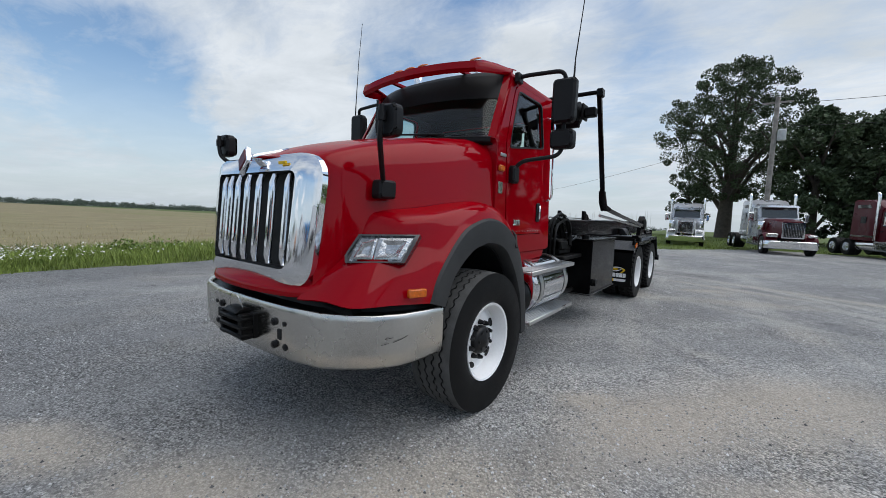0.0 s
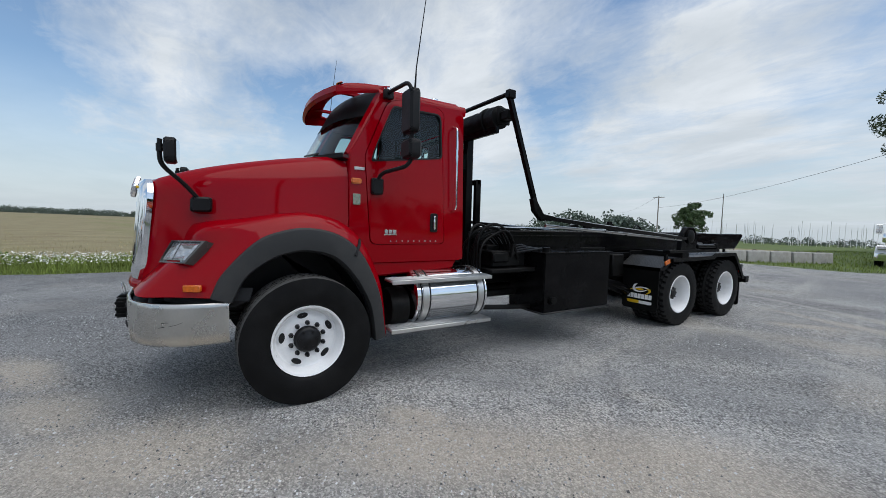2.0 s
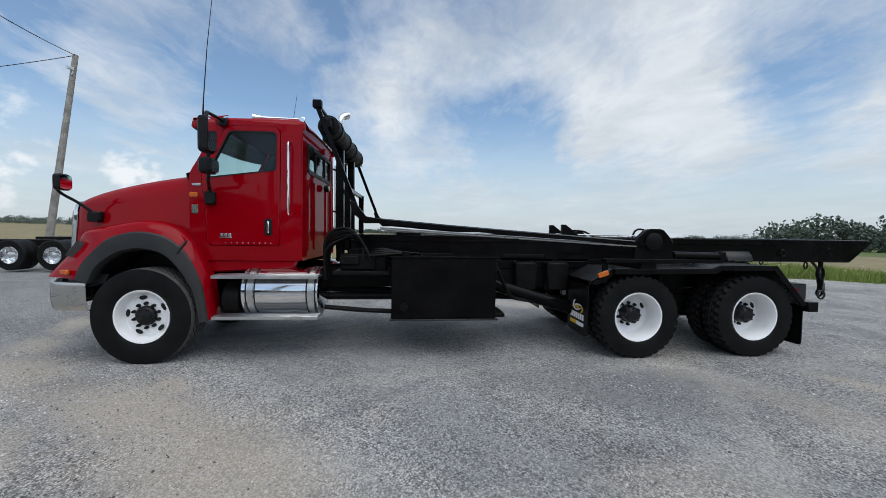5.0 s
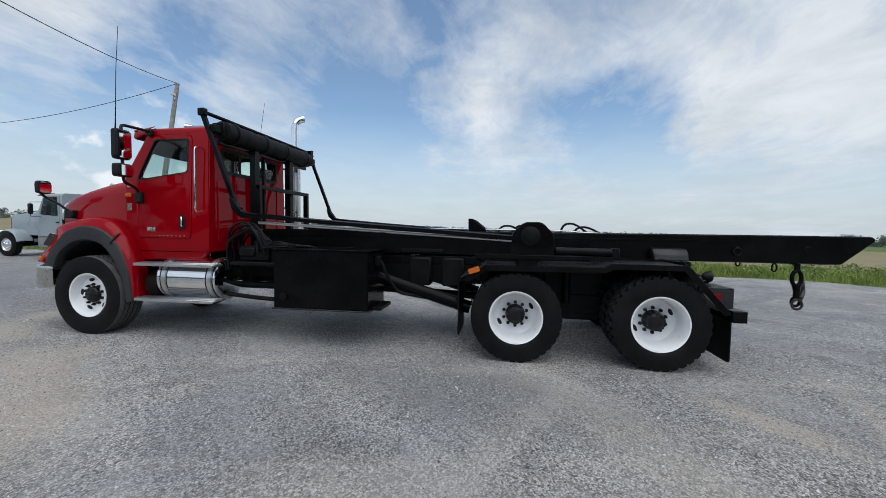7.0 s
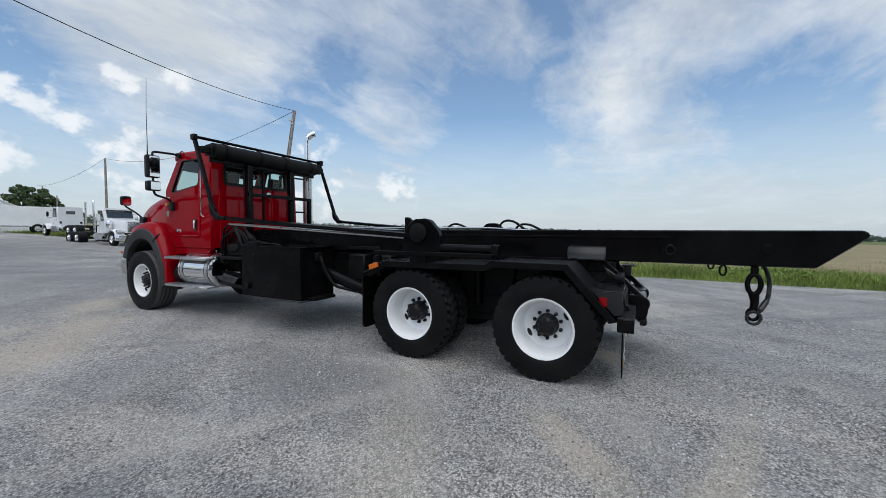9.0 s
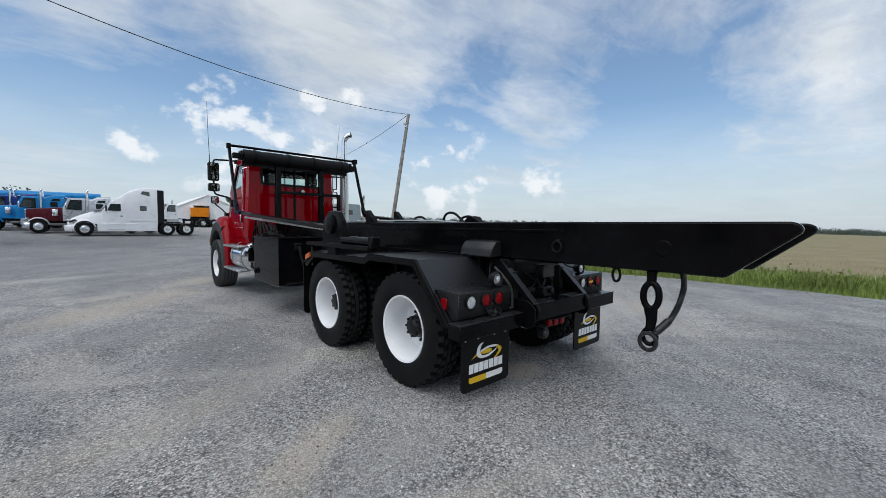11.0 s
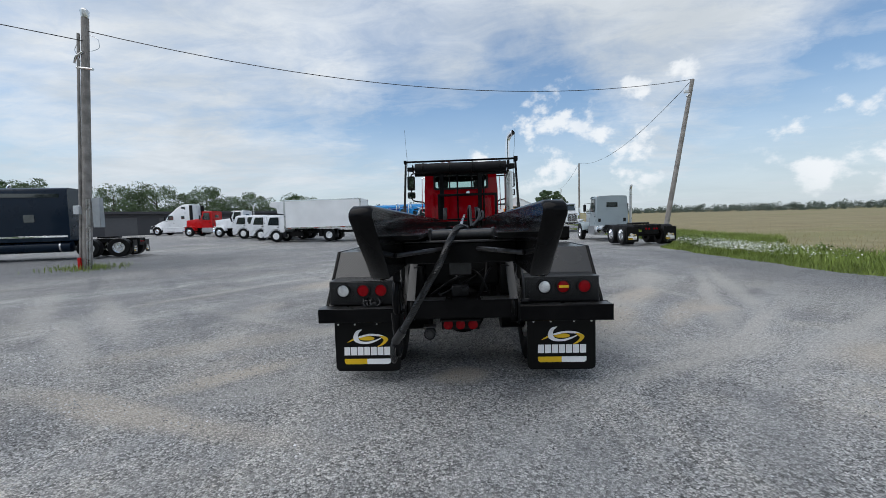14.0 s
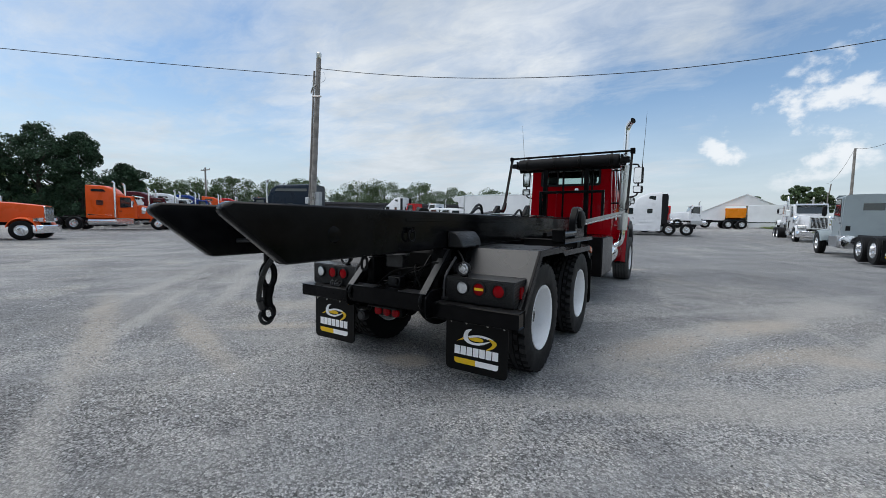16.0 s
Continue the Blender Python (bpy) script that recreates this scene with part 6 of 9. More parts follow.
# subframe posts under the rails at the tail
for s in (1, -1):
    bm = B()
    slab(bm, [(7.98, 1.175), (8.05, 1.175), (8.44, 0.80), (8.37, 0.80)], s * 0.405, s * 0.455, "x", 0.004)
    b2(bm, s * 0.36, s * 0.50, 7.65, 7.85, 0.92, 1.18, 0.01)
    hinge = part("hinge_bracket", bm, BLACK, truck)
    bm = B()
    slab(bm, [(8.055, 1.174), (8.448, 0.800), (8.453, 0.804), (8.06, 1.179)], s * 0.395, s * 0.465, "x", 0.001)
    part("stay_plate", bm, PLATE, hinge)
    bm = B()
    slab(bm, [(s * 0.436, 1.19), (s * 0.60, 1.19), (s * 0.585, 1.27), (s * 0.53, 1.335), (s * 0.436, 1.345)], 7.66, 8.06, "y", 0.012)
    rol = part("guide_roller_housing", bm, DECK, truck)
    bm = B()
    tube(bm, [(s * 0.56, 7.74, 1.02), (s * 0.56, 7.74, 1.21)], 0.05, 14)
    part("roller_post", bm, BLACK, rol)

# ---- rear wings, lamps, flaps ----
for s in (1, -1):
    prof_top = [(5.62, 1.13), (6.9, 1.14), (7.0, 1.185), (7.77, 1.180), (8.215, 0.676)]
    bm = B()
    lo = [(s * 0.50, y, z) for y, z in prof_top]
    hi = [(s * 1.232, y, z) for y, z in prof_top]
    loft(bm, [hi, lo])
    thick(bm, 0.008)
    fend = part("rear_wing", bm, PLATE, truck, "satin black folded steel rear wing")
    bm = B()
    ed = [(5.62, 1.136), (6.93, 1.146), (7.01, 1.19), (7.78, 1.186), (8.22, 0.68), (8.15, 0.66), (7.74, 1.125), (7.03, 1.125), (6.95, 1.08), (5.62, 1.07)]
    slab(bm, ed, s * 1.228, s * 1.255, "x", 0.003)
    part("wing_edge", bm, BLACK, fend)
    # front splash guard and flap ahead of the first axle
    bm = B()
    slab(bm, [(5.62, 1.132), (5.61, 1.145), (5.32, 0.985), (5.33, 0.970)], s * 0.55, s * 1.225, "x", 0.003)
    part("wing_front_plate", bm, DECK, truck)
    bm = B()
    b2(bm, s * 0.55, s * 1.235, 5.30, 5.335, 0.93, 0.99, 0.004)
    slab(bm, [(5.33, 0.95), (5.62, 1.12), (5.62, 1.05), (5.42, 0.93)], s * 1.20, s * 1.222, "x", 0.003)
    b2(bm, s * 1.16, s * 1.20, 5.50, 5.56, 0.95, 1.20, 0.006)
    part("flap_carrier", bm, BLACK, truck)
    bm = B()
    slab(bm, rounded([(s * 0.62, 0.28), (s * 1.22, 0.28), (s * 1.22, 0.98), (s * 0.62, 0.98)], [0.06, 0.06, 0.01, 0.01]), 5.30, 5.312, "y")
    ffl = part("mud_flap", bm, FLAP, truck, "black mud flap with a white and yellow emblem")
    emblem_at(ffl, s * 0.92, 5.298, 0.50, 1.0, -1)
    bm = B()
    slab(bm, rounded([(5.43, 1.02), (5.56, 1.065), (5.54, 1.125), (5.41, 1.08)], 0.012), s * 1.222, s * 1.245, "x", 0.004)
    part("side_lamp", bm, AMBER, truck, "amber side lamp")
    # lamp panel
    bm = B()
    slab(bm, [(7.985, 0.945), (8.26, 0.945), (8.26, 0.735), (8.20, 0.72), (8.185, 0.722)], s * 0.55, s * 1.19, "x", 0.006)
    panel = part("lamp_panel", bm, DECK, truck)
    bm = B()
    b2(bm, s * 0.55, s * 1.192, 7.98, 8.258, 0.945, 0.951, 0.002)
    part("panel_top", bm, PLATE, panel)
    bm = B()
    for i in range(6):
        for j in range(20):
            b2(bm, -0.014, 0.014, 0, 0.003, -0.003, 0.003, 0.001, m=Matrix.Translation((s * (0.56 + 0.032 * j), 8.26, 0.76 + 0.03 * i)) @ Matrix.Rotation(radians(45 if (i + j) % 2 else -45), 4, "Y"))
    part("tread_pattern", bm, DECK, panel)
    for x, mt, lab in ((1.06, CLEAR if s > 0 else REDLENS, ""), (0.88, REDLENS, "round red tail lamp"), (0.72, REDLENS if s > 0 else CLEAR, "")):
        bm = B()
        lathe(bm, [(0.064, 0.0), (0.064, 0.014), (0.052, 0.018), (0.052, 0.006)], (s * x, 8.262, 0.866), "y", 24)
        ring_ = part("lamp_ring", bm, PLASTIC, panel)
        bm = B()
        lathe(bm, [(0.052, 0.010), (0.04, 0.014), (0.001, 0.015)], (s * x, 8.262, 0.866), "y", 24)
        part("lens", bm, mt, ring_, lab or ("round white reversing lamp" if mt is CLEAR else "round red tail lamp"))
    bm = B()
    b2(bm, s * 1.192, s * 1.20, 8.06, 8.13, 0.80, 0.89, 0.004)
    part("side_reflector", bm, REDLENS, panel)
    if s < 0:
        bm = B()
        b2(bm, -0.925, -0.842, 8.276, 8.281, 0.856, 0.878, 0.001)
        part("lens_bar", bm, YELLOW, panel)
    # work lamp on a short stem over the lamp panel
    wx, wy, wz = s * 0.712, 8.235, 1.025
    bm = B()
    lathe(bm, [(0.001, -0.075), (0.03, -0.072), (0.048, -0.05), (0.060, -0.012), (0.064, 0.0), (0.064, 0.016), (0.058, 0.022), (0.053, 0.016), (0.052, 0.004)], (wx, wy, wz), "y", 28)
    wl = part("work_lamp", bm, PLASTIC, truck, "round rear work lamp in a black housing")
    bm = B()
    b2(bm, wx - 0.022, wx + 0.022, wy - 0.05, wy - 0.01, 0.949, 0.972, 0.004)
    tube(bm, [(wx, wy - 0.03, 0.95), (wx, wy - 0.03, wz - 0.05)], 0.011, 8)
    part("stem", bm, BLACK, wl)
    bm = B()
    lathe(bm, [(0.053, 0.006), (0.046, 0.012), (0.025, 0.016), (0.001, 0.017)], (wx, wy, wz), "y", 28)
    part("lens", bm, LAMP_LENS, wl)
    bm = B()
    lathe(bm, [(0.022, 0.0165), (0.018, 0.021), (0.001, 0.023)], (wx, wy, wz), "y", 16)
    part("bulb", bm, CLEAR, wl)
    bm = B()
    tube(bm, [(wx, wy - 0.07, wz), (wx - s * 0.06, 8.10, wz + 0.02), (wx - s * 0.13, 8.05, wz + 0.10), (s * 0.53, 8.02, 1.16)], 0.008, 6, rounds=0.05)
    part("lamp_wire", bm, FLAP, wl)
    # conduit down the panel's inner edge
    bm = B()
    tube(bm, [(s * 0.530, 8.06, 1.10), (s * 0.535, 8.20, 1.00), (s * 0.537, 8.27, 0.92), (s * 0.537, 8.275, 0.76)], 0.013, 8, rounds=0.06)
    b2(bm, s * 0.522, s * 0.575, 8.262, 8.285, 0.745, 0.765, 0.004)
    part("conduit", bm, WORN, truck)
    # bumper bar and flap
    bm = B()
    b2(bm, s * 0.42, s * 1.268, 8.22, 8.36, 0.595, 0.718, 0.008)
    bar = part("rear_bumper", bm, BLACK, truck, "black steel rear bumper bar")
    bm = B()
    slab(bm, [(8.222, 0.716), (8.362, 0.716), (8.362, 0.721), (8.222, 0.723)], s * 0.425, s * 1.262, "x", 0.001)
    part("top_edge", bm, WORN, bar)
    bm = B()
    slab(bm, rounded([(s * 0.565, 0.130), (s * 1.155, 0.130), (s * 1.155, 0.66), (s * 0.565, 0.66)], [0.05, 0.05, 0.01, 0.01], 5), 8.255, 8.267, "y")
    rfl = part("mud_flap", bm, FLAP, truck, "black mud flap with a white and yellow emblem")
    emblem_at(rfl, s * 0.865, 8.269, 0.318, 1.0, 1)
    for x in (0.62, 0.77, 0.97, 1.12):
        bm = B()
        lathe(bm, [(0.009, 0.0), (0.008, 0.006), (0.001, 0.008)], (s * x, 8.267, 0.560), "y", 8)
        part("bolt", bm, STEEL, rfl)
    bm = B()
    pts = [(s * 0.42, 8.43 + 0.05 * math.cos(a), 0.73 + 0.06 * math.sin(a)) for a in (2 * math.pi * k / 20 for k in range(21))]
    tube(bm, pts, 0.016, 8, False)
    b2(bm, s * 0.39, s * 0.45, 8.33, 8.40, 0.69, 0.77, 0.01)
    part("tow_ring", bm, BLACK_ROUGH, truck)
bm = B()
b2(bm, -0.458, 0.458, 8.06, 8.46, 0.645, 0.80, 0.010, 2)
b2(bm, -0.10, 0.15, 8.20, 8.31, 0.53, 0.65, 0.01)
beam = part("tail_beam", bm, BLACK, truck, "black steel box beam across the tail")
for x0, x1 in ((-0.455, -0.16), (0.14, 0.455)):
    bm = B()
    b2(bm, x0, x1, 8.32, 8.458, 0.799, 0.806, 0.002)
    part("beam_cap", bm, WORN if x0 < 0 else PLATE, beam)
for s in (1, -1):
    bm = B()
    slab(bm, rounded([(8.20, 0.585), (8.44, 0.585), (8.475, 0.63), (8.475, 0.77), (8.40, 0.83), (8.20, 0.83)], 0.03), s * 0.459, s * 0.479, "x", 0.004)
    part("tow_cheek", bm, BLACK, beam)
bm = B()
b2(bm, -0.108, 0.125, 8.20, 8.34, 1.105, 1.119, 0.003)
b2(bm, -0.09, 0.105, 8.22, 8.30, 0.99, 1.105, 0.006)
part("latch_plate", bm, WORN, truck)
bm = B()
b2(bm, -0.06, 0.09, 8.20, 8.30, 0.80, 0.90, 0.01)
lathe(bm, [(0.03, 0.0), (0.03, 0.03), (0.012, 0.035), (0.001, 0.035)], (-0.02, 8.30, 0.86), "y", 14)
part("air_valve", bm, HUB, truck)
bm = B()
b2(bm, -0.145, 0.180, 8.30, 8.385, 0.530, 0.622, 0.01)
slab(bm, [(8.32, 0.640), (8.475, 0.632), (8.475, 0.624), (8.32, 0.628)], -0.155, 0.190, "x", 0.003)
cl = part("centre_lamp_box", bm, BLACK_ROUGH, truck)
for x in (-0.088, 0.018, 0.123):
    bm = B()
    lathe(bm, [(0.042, 0.0), (0.04, 0.016), (0.02, 0.022), (0.001, 0.023)], (x, 8.385, 0.577), "y", 18)
    part("lens", bm, REDLENS, cl)
bm = B()
lathe(bm, [(0.05, 0.0), (0.05, 0.06), (0.03, 0.065), (0.001, 0.065)], (0.278, 8.40, 0.516), "y", 16)
tube(bm, [(0.278, 8.40, 0.516), (0.278, 8.30, 0.63)], 0.02, 8)
sock = part("trailer_socket", bm, HUB, truck)
bm = B()
lathe(bm, [(0.034, 0.064), (0.030, 0.072), (0.001, 0.073)], (0.278, 8.40, 0.516), "y", 16)
b2(bm, 0.225, 0.331, 8.37, 8.47, 0.572, 0.579, 0.002)
part("socket_lid", bm, WORN, sock)
random.seed(8)
for k in range(7):
    bm = B()
    x0, x1 = random.uniform(-0.3, 0.3), random.uniform(-0.32, 0.32)
    tube(bm, [(x0, 8.0, random.uniform(0.95, 1.15)), ((x0 + x1) / 2, 8.22, random.uniform(0.86, 1.0)), (x1, 8.2, 0.79)], 0.011, 6, rounds=0.12)
    part("hose", bm, FLAP, truck)
bm = B()
b2(bm, -0.36, 0.36, 7.9, 8.05, 0.85, 1.15, 0.03)
tube(bm, [(-0.5, 8.0, 1.0), (0.5, 8.0, 1.0)], 0.05, 12)
part("rear_pivot", bm, BLACK_ROUGH, truck)

# hook and pigtail cable hanging from the near rail
bm = B()
b2(bm, 0.36, 0.40, 9.340, 9.400, 1.10, 1.18, 0.008)
hk = [(0.38, 9.370 + 0.052 * math.sin(a), 1.0 + 0.092 * math.cos(a)) for a in (2 * math.pi * k / 20 for k in range(21))]
tube(bm, hk, 0.023, 10, False)
tube(bm, [(0.38, 9.370, 0.91), (0.38, 9.380, 0.83), (0.38, 9.370, 0.76)], [0.045, 0.035, 0.03], 10)
tube(bm, [(0.38, 9.370 + 0.045 * math.sin(a), 0.71 + 0.055 * math.cos(a)) for a in (2 * math.pi * k / 16 for k in range(17))], 0.016, 8, False)
part("lifting_hook", bm, BLACK, truck, "worn black steel lifting hook")
bm = B()
b2(bm, -0.335, 0.335, 9.16, 9.34, 1.20, 1.325, 0.006)
cross = part("end_cross_member", bm, BLACK, truck)
bm = B()
b2(bm, -0.333, 0.333, 9.30, 9.352, 1.325, 1.338, 0.003)
part("cross_lip", bm, WORN, cross)
bm = B()
tube(bm, [(0.17, 9.24, 1.368), (-0.20, 9.24, 1.368)], 0.034, 16)
for x in (0.18, -0.21):
    b2(bm, x - 0.012, x + 0.012, 9.20, 9.28, 1.325, 1.41, 0.006)
part("rope_roller", bm, WORN, cross)
for s in (1, -1):
    bm = B()
    tube(bm, [(s * 0.335, 9.64, 1.278), (s * 0.105, 9.33, 1.286)], 0.014, 8)
    part("brace_rod", bm, WORN, cross)


def wire_rope(bm, pts, r, strands=6, pitch=0.11):
    """A laid rope: strands wound round a smooth line."""
    line = [Vector(p) for p in pts]
    line = [line[0]] + line + [line[-1]]
    way = []
    for i in range(1, len(line) - 2):
        p0, p1, p2, p3 = line[i - 1:i + 3]
        n = max(4, int((p2 - p1).length / 0.012))
        for k in range(n):
            u = k / n
            way.append(0.5 * (2 * p1 + (p2 - p0) * u + (2 * p0 - 5 * p1 + 4 * p2 - p3) * u * u + (3 * p1 - p0 - 3 * p2 + p3) * u ** 3))
    way.append(line[-1])
    side, gone = Vector((1, 0, 0)), 0.0
    runs = [[] for _ in range(strands)]
    for i, p in enumerate(way):
        d = (way[min(i + 1, len(way) - 1)] - way[max(i - 1, 0)]).normalized()
        side = (side - d * side.dot(d)).normalized()
        up = d.cross(side)
        gone += (p - way[i - 1]).length if i else 0
        for k in range(strands):
            a = 2 * math.pi * (k / strands + gone / pitch)
            runs[k].append(p + (side * math.cos(a) + up * math.sin(a)) * r * 0.62)
    for run in runs:
        tube(bm, run, r * 0.42, 5)


bm = B()
wire_rope(bm, [(-0.05, 8.5, 1.40), (-0.05, 8.9, 1.405), (-0.03, 9.10, 1.41), (0.015, 9.25, 1.405), (0.06, 9.37, 1.33), (0.12, 9.47, 1.20), (0.21, 9.52, 1.05), (0.32, 9.49, 0.86), (0.40, 9.41, 0.74)], 0.020)
cable = part("hook_cable", bm, ROPE, truck, "thick twisted steel cable with a loop end")
bm = B()
tube(bm, [(0.335, 9.476, 0.835), (0.39, 9.42, 0.755)], 0.027, 10)
part("ferrule", bm, WORN, cable)
bm = B()
wire_rope(bm, [(0.41, 9.37 + 0.055 * math.sin(a), 0.68 + 0.06 * math.cos(a)) for a in (2 * math.pi * k / 10 for k in range(11))], 0.015, 5, 0.08)
part("loop_end", bm, ROPE, cable)
# loom hanging over the bumper under the near red lamps
bm = B()
random.seed(14)
for k in range(7):
    x = 0.74 + 0.022 * k
    tube(bm, [(x, 8.272, 0.79 - 0.01 * (k % 3)), (x + random.uniform(-0.03, 0.03), 8.30, 0.755), (x + random.uniform(-0.04, 0.04), 8.31, 0.728), (x + random.uniform(-0.05, 0.05), 8.29, 0.728)], 0.008, 6, rounds=0.02)
b2(bm, 0.75, 0.80, 8.28, 8.31, 0.735, 0.765, 0.006)
b2(bm, 0.83, 0.87, 8.275, 8.30, 0.755, 0.785, 0.006)
part("wiring_loom", bm, HUB, truck)

# ---- tarp gear ----
for s in (1, -1):
    bm = B()
    tube(bm, [(s * 1.335, 2.05, 2.97), (s * 1.335, 2.51, 1.78), (s * 1.335, 2.60, 1.70), (s * 1.30, 3.6, 1.62), (s * 1.22, 6.05, 1.45)], 0.034, 4)
    arm = part("tarp_arm", bm, BLACK, truck, "black square-tube tarp arm")
    bm = B()
    slab(bm, [(2.42, 1.90), (2.47, 1.90), (2.60, 1.735), (2.80, 1.705), (2.80, 1.66), (2.58, 1.655), (2.46, 1.76)], s * 1.30, s * 1.372, "x", 0.006)
    part("arm_gusset", bm, BLACK, arm)
    bm = B()
    tube(bm, [(s * 1.25, 2.75, 1.60), (s * 1.20, 6.0, 1.42)], 0.018, 8)
    part("gas_strut", bm, STEEL, arm)
    # pivot plate
    bm = B()
    outline = rounded([(5.88, 1.22), (6.40, 1.22), (6.38, 1.50), (6.25, 1.64), (6.05, 1.64), (5.92, 1.52)], 0.05)
    slab(bm, outline, s * 1.14, s * 1.22, "x", 0.008)
    piv = part("pivot_plate", bm, BLACK, truck)
    bm = B()
    lathe(bm, [(0.11, 0.0), (0.11, s * 0.05), (0.06, s * 0.07), (0.001, s * 0.07)], (s * 1.20, 6.12, 1.48), "x", 22)
    part("pivot_boss", bm, BLACK_ROUGH, piv)
    bm = B()
    tube(bm, [(s * 1.20, 6.4, 1.315), (s * 1.20, 7.05, 1.305)], 0.045, 12)
    b2(bm, s * 1.14, s * 1.26, 5.5, 7.02, 1.215, 1.265, 0.006)
    b2(bm, s * 1.15, s * 1.25, 7.0, 7.08, 1.24, 1.36, 0.01)
    part("tarp_cylinder", bm, BLACK, piv)
    bm = B()
    b2(bm, s * 0.5, s * 1.2, 5.98, 6.2, 1.10, 1.22, 0.01)
    part("pivot_support", bm, BLACK_ROUGH, piv)
bm = B()
tube(bm, [(-1.335, 2.05, 2.985), (1.335, 2.05, 2.985)], 0.024, 10)
for s in (1, -1):
    b2(bm, s * 1.31, s * 1.38, 2.01, 2.11, 2.93, 3.02, 0.01)
part("tarp_bow", bm, BLACK, truck)
bm = B()
ra = [(0.128 + 0.012 * noise.noise((k * 0.9, 0, 0)), -1.10 + 2.2 * k / 40) for k in range(41)]
lathe(bm, [(0.02, -1.12)] + ra + [(0.02, 1.12)], (0, 2.13, 2.80), "x", 20)
for v in bm.verts:
    v.co.z += 0.008 * noise.noise((v.co.x * 5, v.co.z * 9, 0))
tarp = part("tarp_roll", bm, TARP, truck, "rolled black mesh tarp")
bm = B()
tube(bm, [(-1.22, 2.13, 2.80), (1.22, 2.13, 2.80)], 0.035, 12)
for s in (1, -1):
    b2(bm, s * 1.14, s * 1.17, 2.04, 2.22, 2.71, 2.89, 0.01)
    b2(bm, s * 1.17, s * 1.29, 2.07, 2.19, 2.74, 2.84, 0.01)
part("tarp_axle", bm, BLACK_ROUGH, tarp)
for x in (-0.95, -0.3, 0.25, 0.9):
    bm = B()
    lathe(bm, [(0.128, x - 0.025), (0.143, x - 0.02), (0.143, x + 0.02), (0.128, x + 0.025)], (0, 2.13, 2.80), "x", 20)
    part("tie_strap", bm, FLAP, tarp)
bm = B()
b2(bm, -1.12, 1.12, 2.06, 2.11, 2.62, 2.70, 0.008)
part("tarp_tray", bm, BLACK, truck)
for x in (-0.46, 0.46):
    bm = B()
    b2(bm, x - 0.05, x + 0.05, 2.10, 2.20, 1.15, 2.66, 0.008)
    part("gantry_post", bm, BLACK, truck)
for x in (0.08, -0.56):
    bm = B()
    b2(bm, x - 0.02, x + 0.02, 2.02, 2.06, 1.4, 2.64, 0.005)
    part("gantry_strut", bm, BLACK, truck)
bm = B()
b2(bm, -0.52, 0.56, 2.24, 2.29, 2.10, 2.16, 0.006)
b2(bm, 0.50, 0.56, 2.22, 2.30, 1.52, 2.16, 0.006)
b2(bm, -0.86, -0.80, 2.22, 2.30, 1.52, 2.16, 0.006)
b2(bm, -0.86, -0.5, 2.24, 2.29, 2.10, 2.16, 0.006)
part("bulkhead_frame", bm, BLACK, truck)
bm = B()
b2(bm, -0.43, 0.43, 2.1, 2.3, 1.3, 1.5, 0.01)
part("gantry_foot", bm, BLACK_ROUGH, truck)
bm = B()
lathe(bm, [(0.05, 0.0), (0.055, -0.04), (0.03, -0.07), (0.001, -0.07)], (-0.18, 1.86, 2.2), "y", 16)
rl = part("cab_work_lamp", bm, PLASTIC, truck)
bm = B()
lathe(bm, [(0.046, 0.0), (0.02, 0.008), (0.001, 0.009)], (-0.18, 1.862, 2.2), "y", 16)
part("lens", bm, CLEAR, rl)


# ---- other vehicles in the yard ----
def paint(name, c, coat=0.14):
    return mat(name, c, 0.3, 0.0, 0.05, 1.5, coat=coat, spec=0.15)


NAVY = paint("navy_paint", (0.003, 0.011, 0.024))
GREY_BLUE = paint("pale_grey_blue_paint", (0.30, 0.35, 0.37))
MAROON = paint("maroon_paint", (0.075, 0.004, 0.010))
ORANGE = paint("orange_paint", (0.74, 0.095, 0.014))
BLUE = paint("blue_paint", (0.01, 0.20, 0.48))
DEEP_BLUE = paint("deep_blue_paint", (0.01, 0.04, 0.20))
SILVER = mat("silver_paint", (0.50, 0.51, 0.53), 0.3, 0.6, 0.05, 2.0, coat=0.5)
RED2 = paint("bright_red_paint", (0.50, 0.01, 0.012))
DUMP_ORANGE = paint("dump_orange_paint", (0.80, 0.25, 0.01), 0.1)
GLASSY = mat("dark_window", (0.022, 0.030, 0.031), 0.05, 0.0, 0.1, 3.0, coat=1.0, spec=0.6)
SHINY = mat("polished_alloy", (0.80, 0.81, 0.82), 0.16, 1.0, 0.08, 12.0)
WHEEL_PAIR = {}


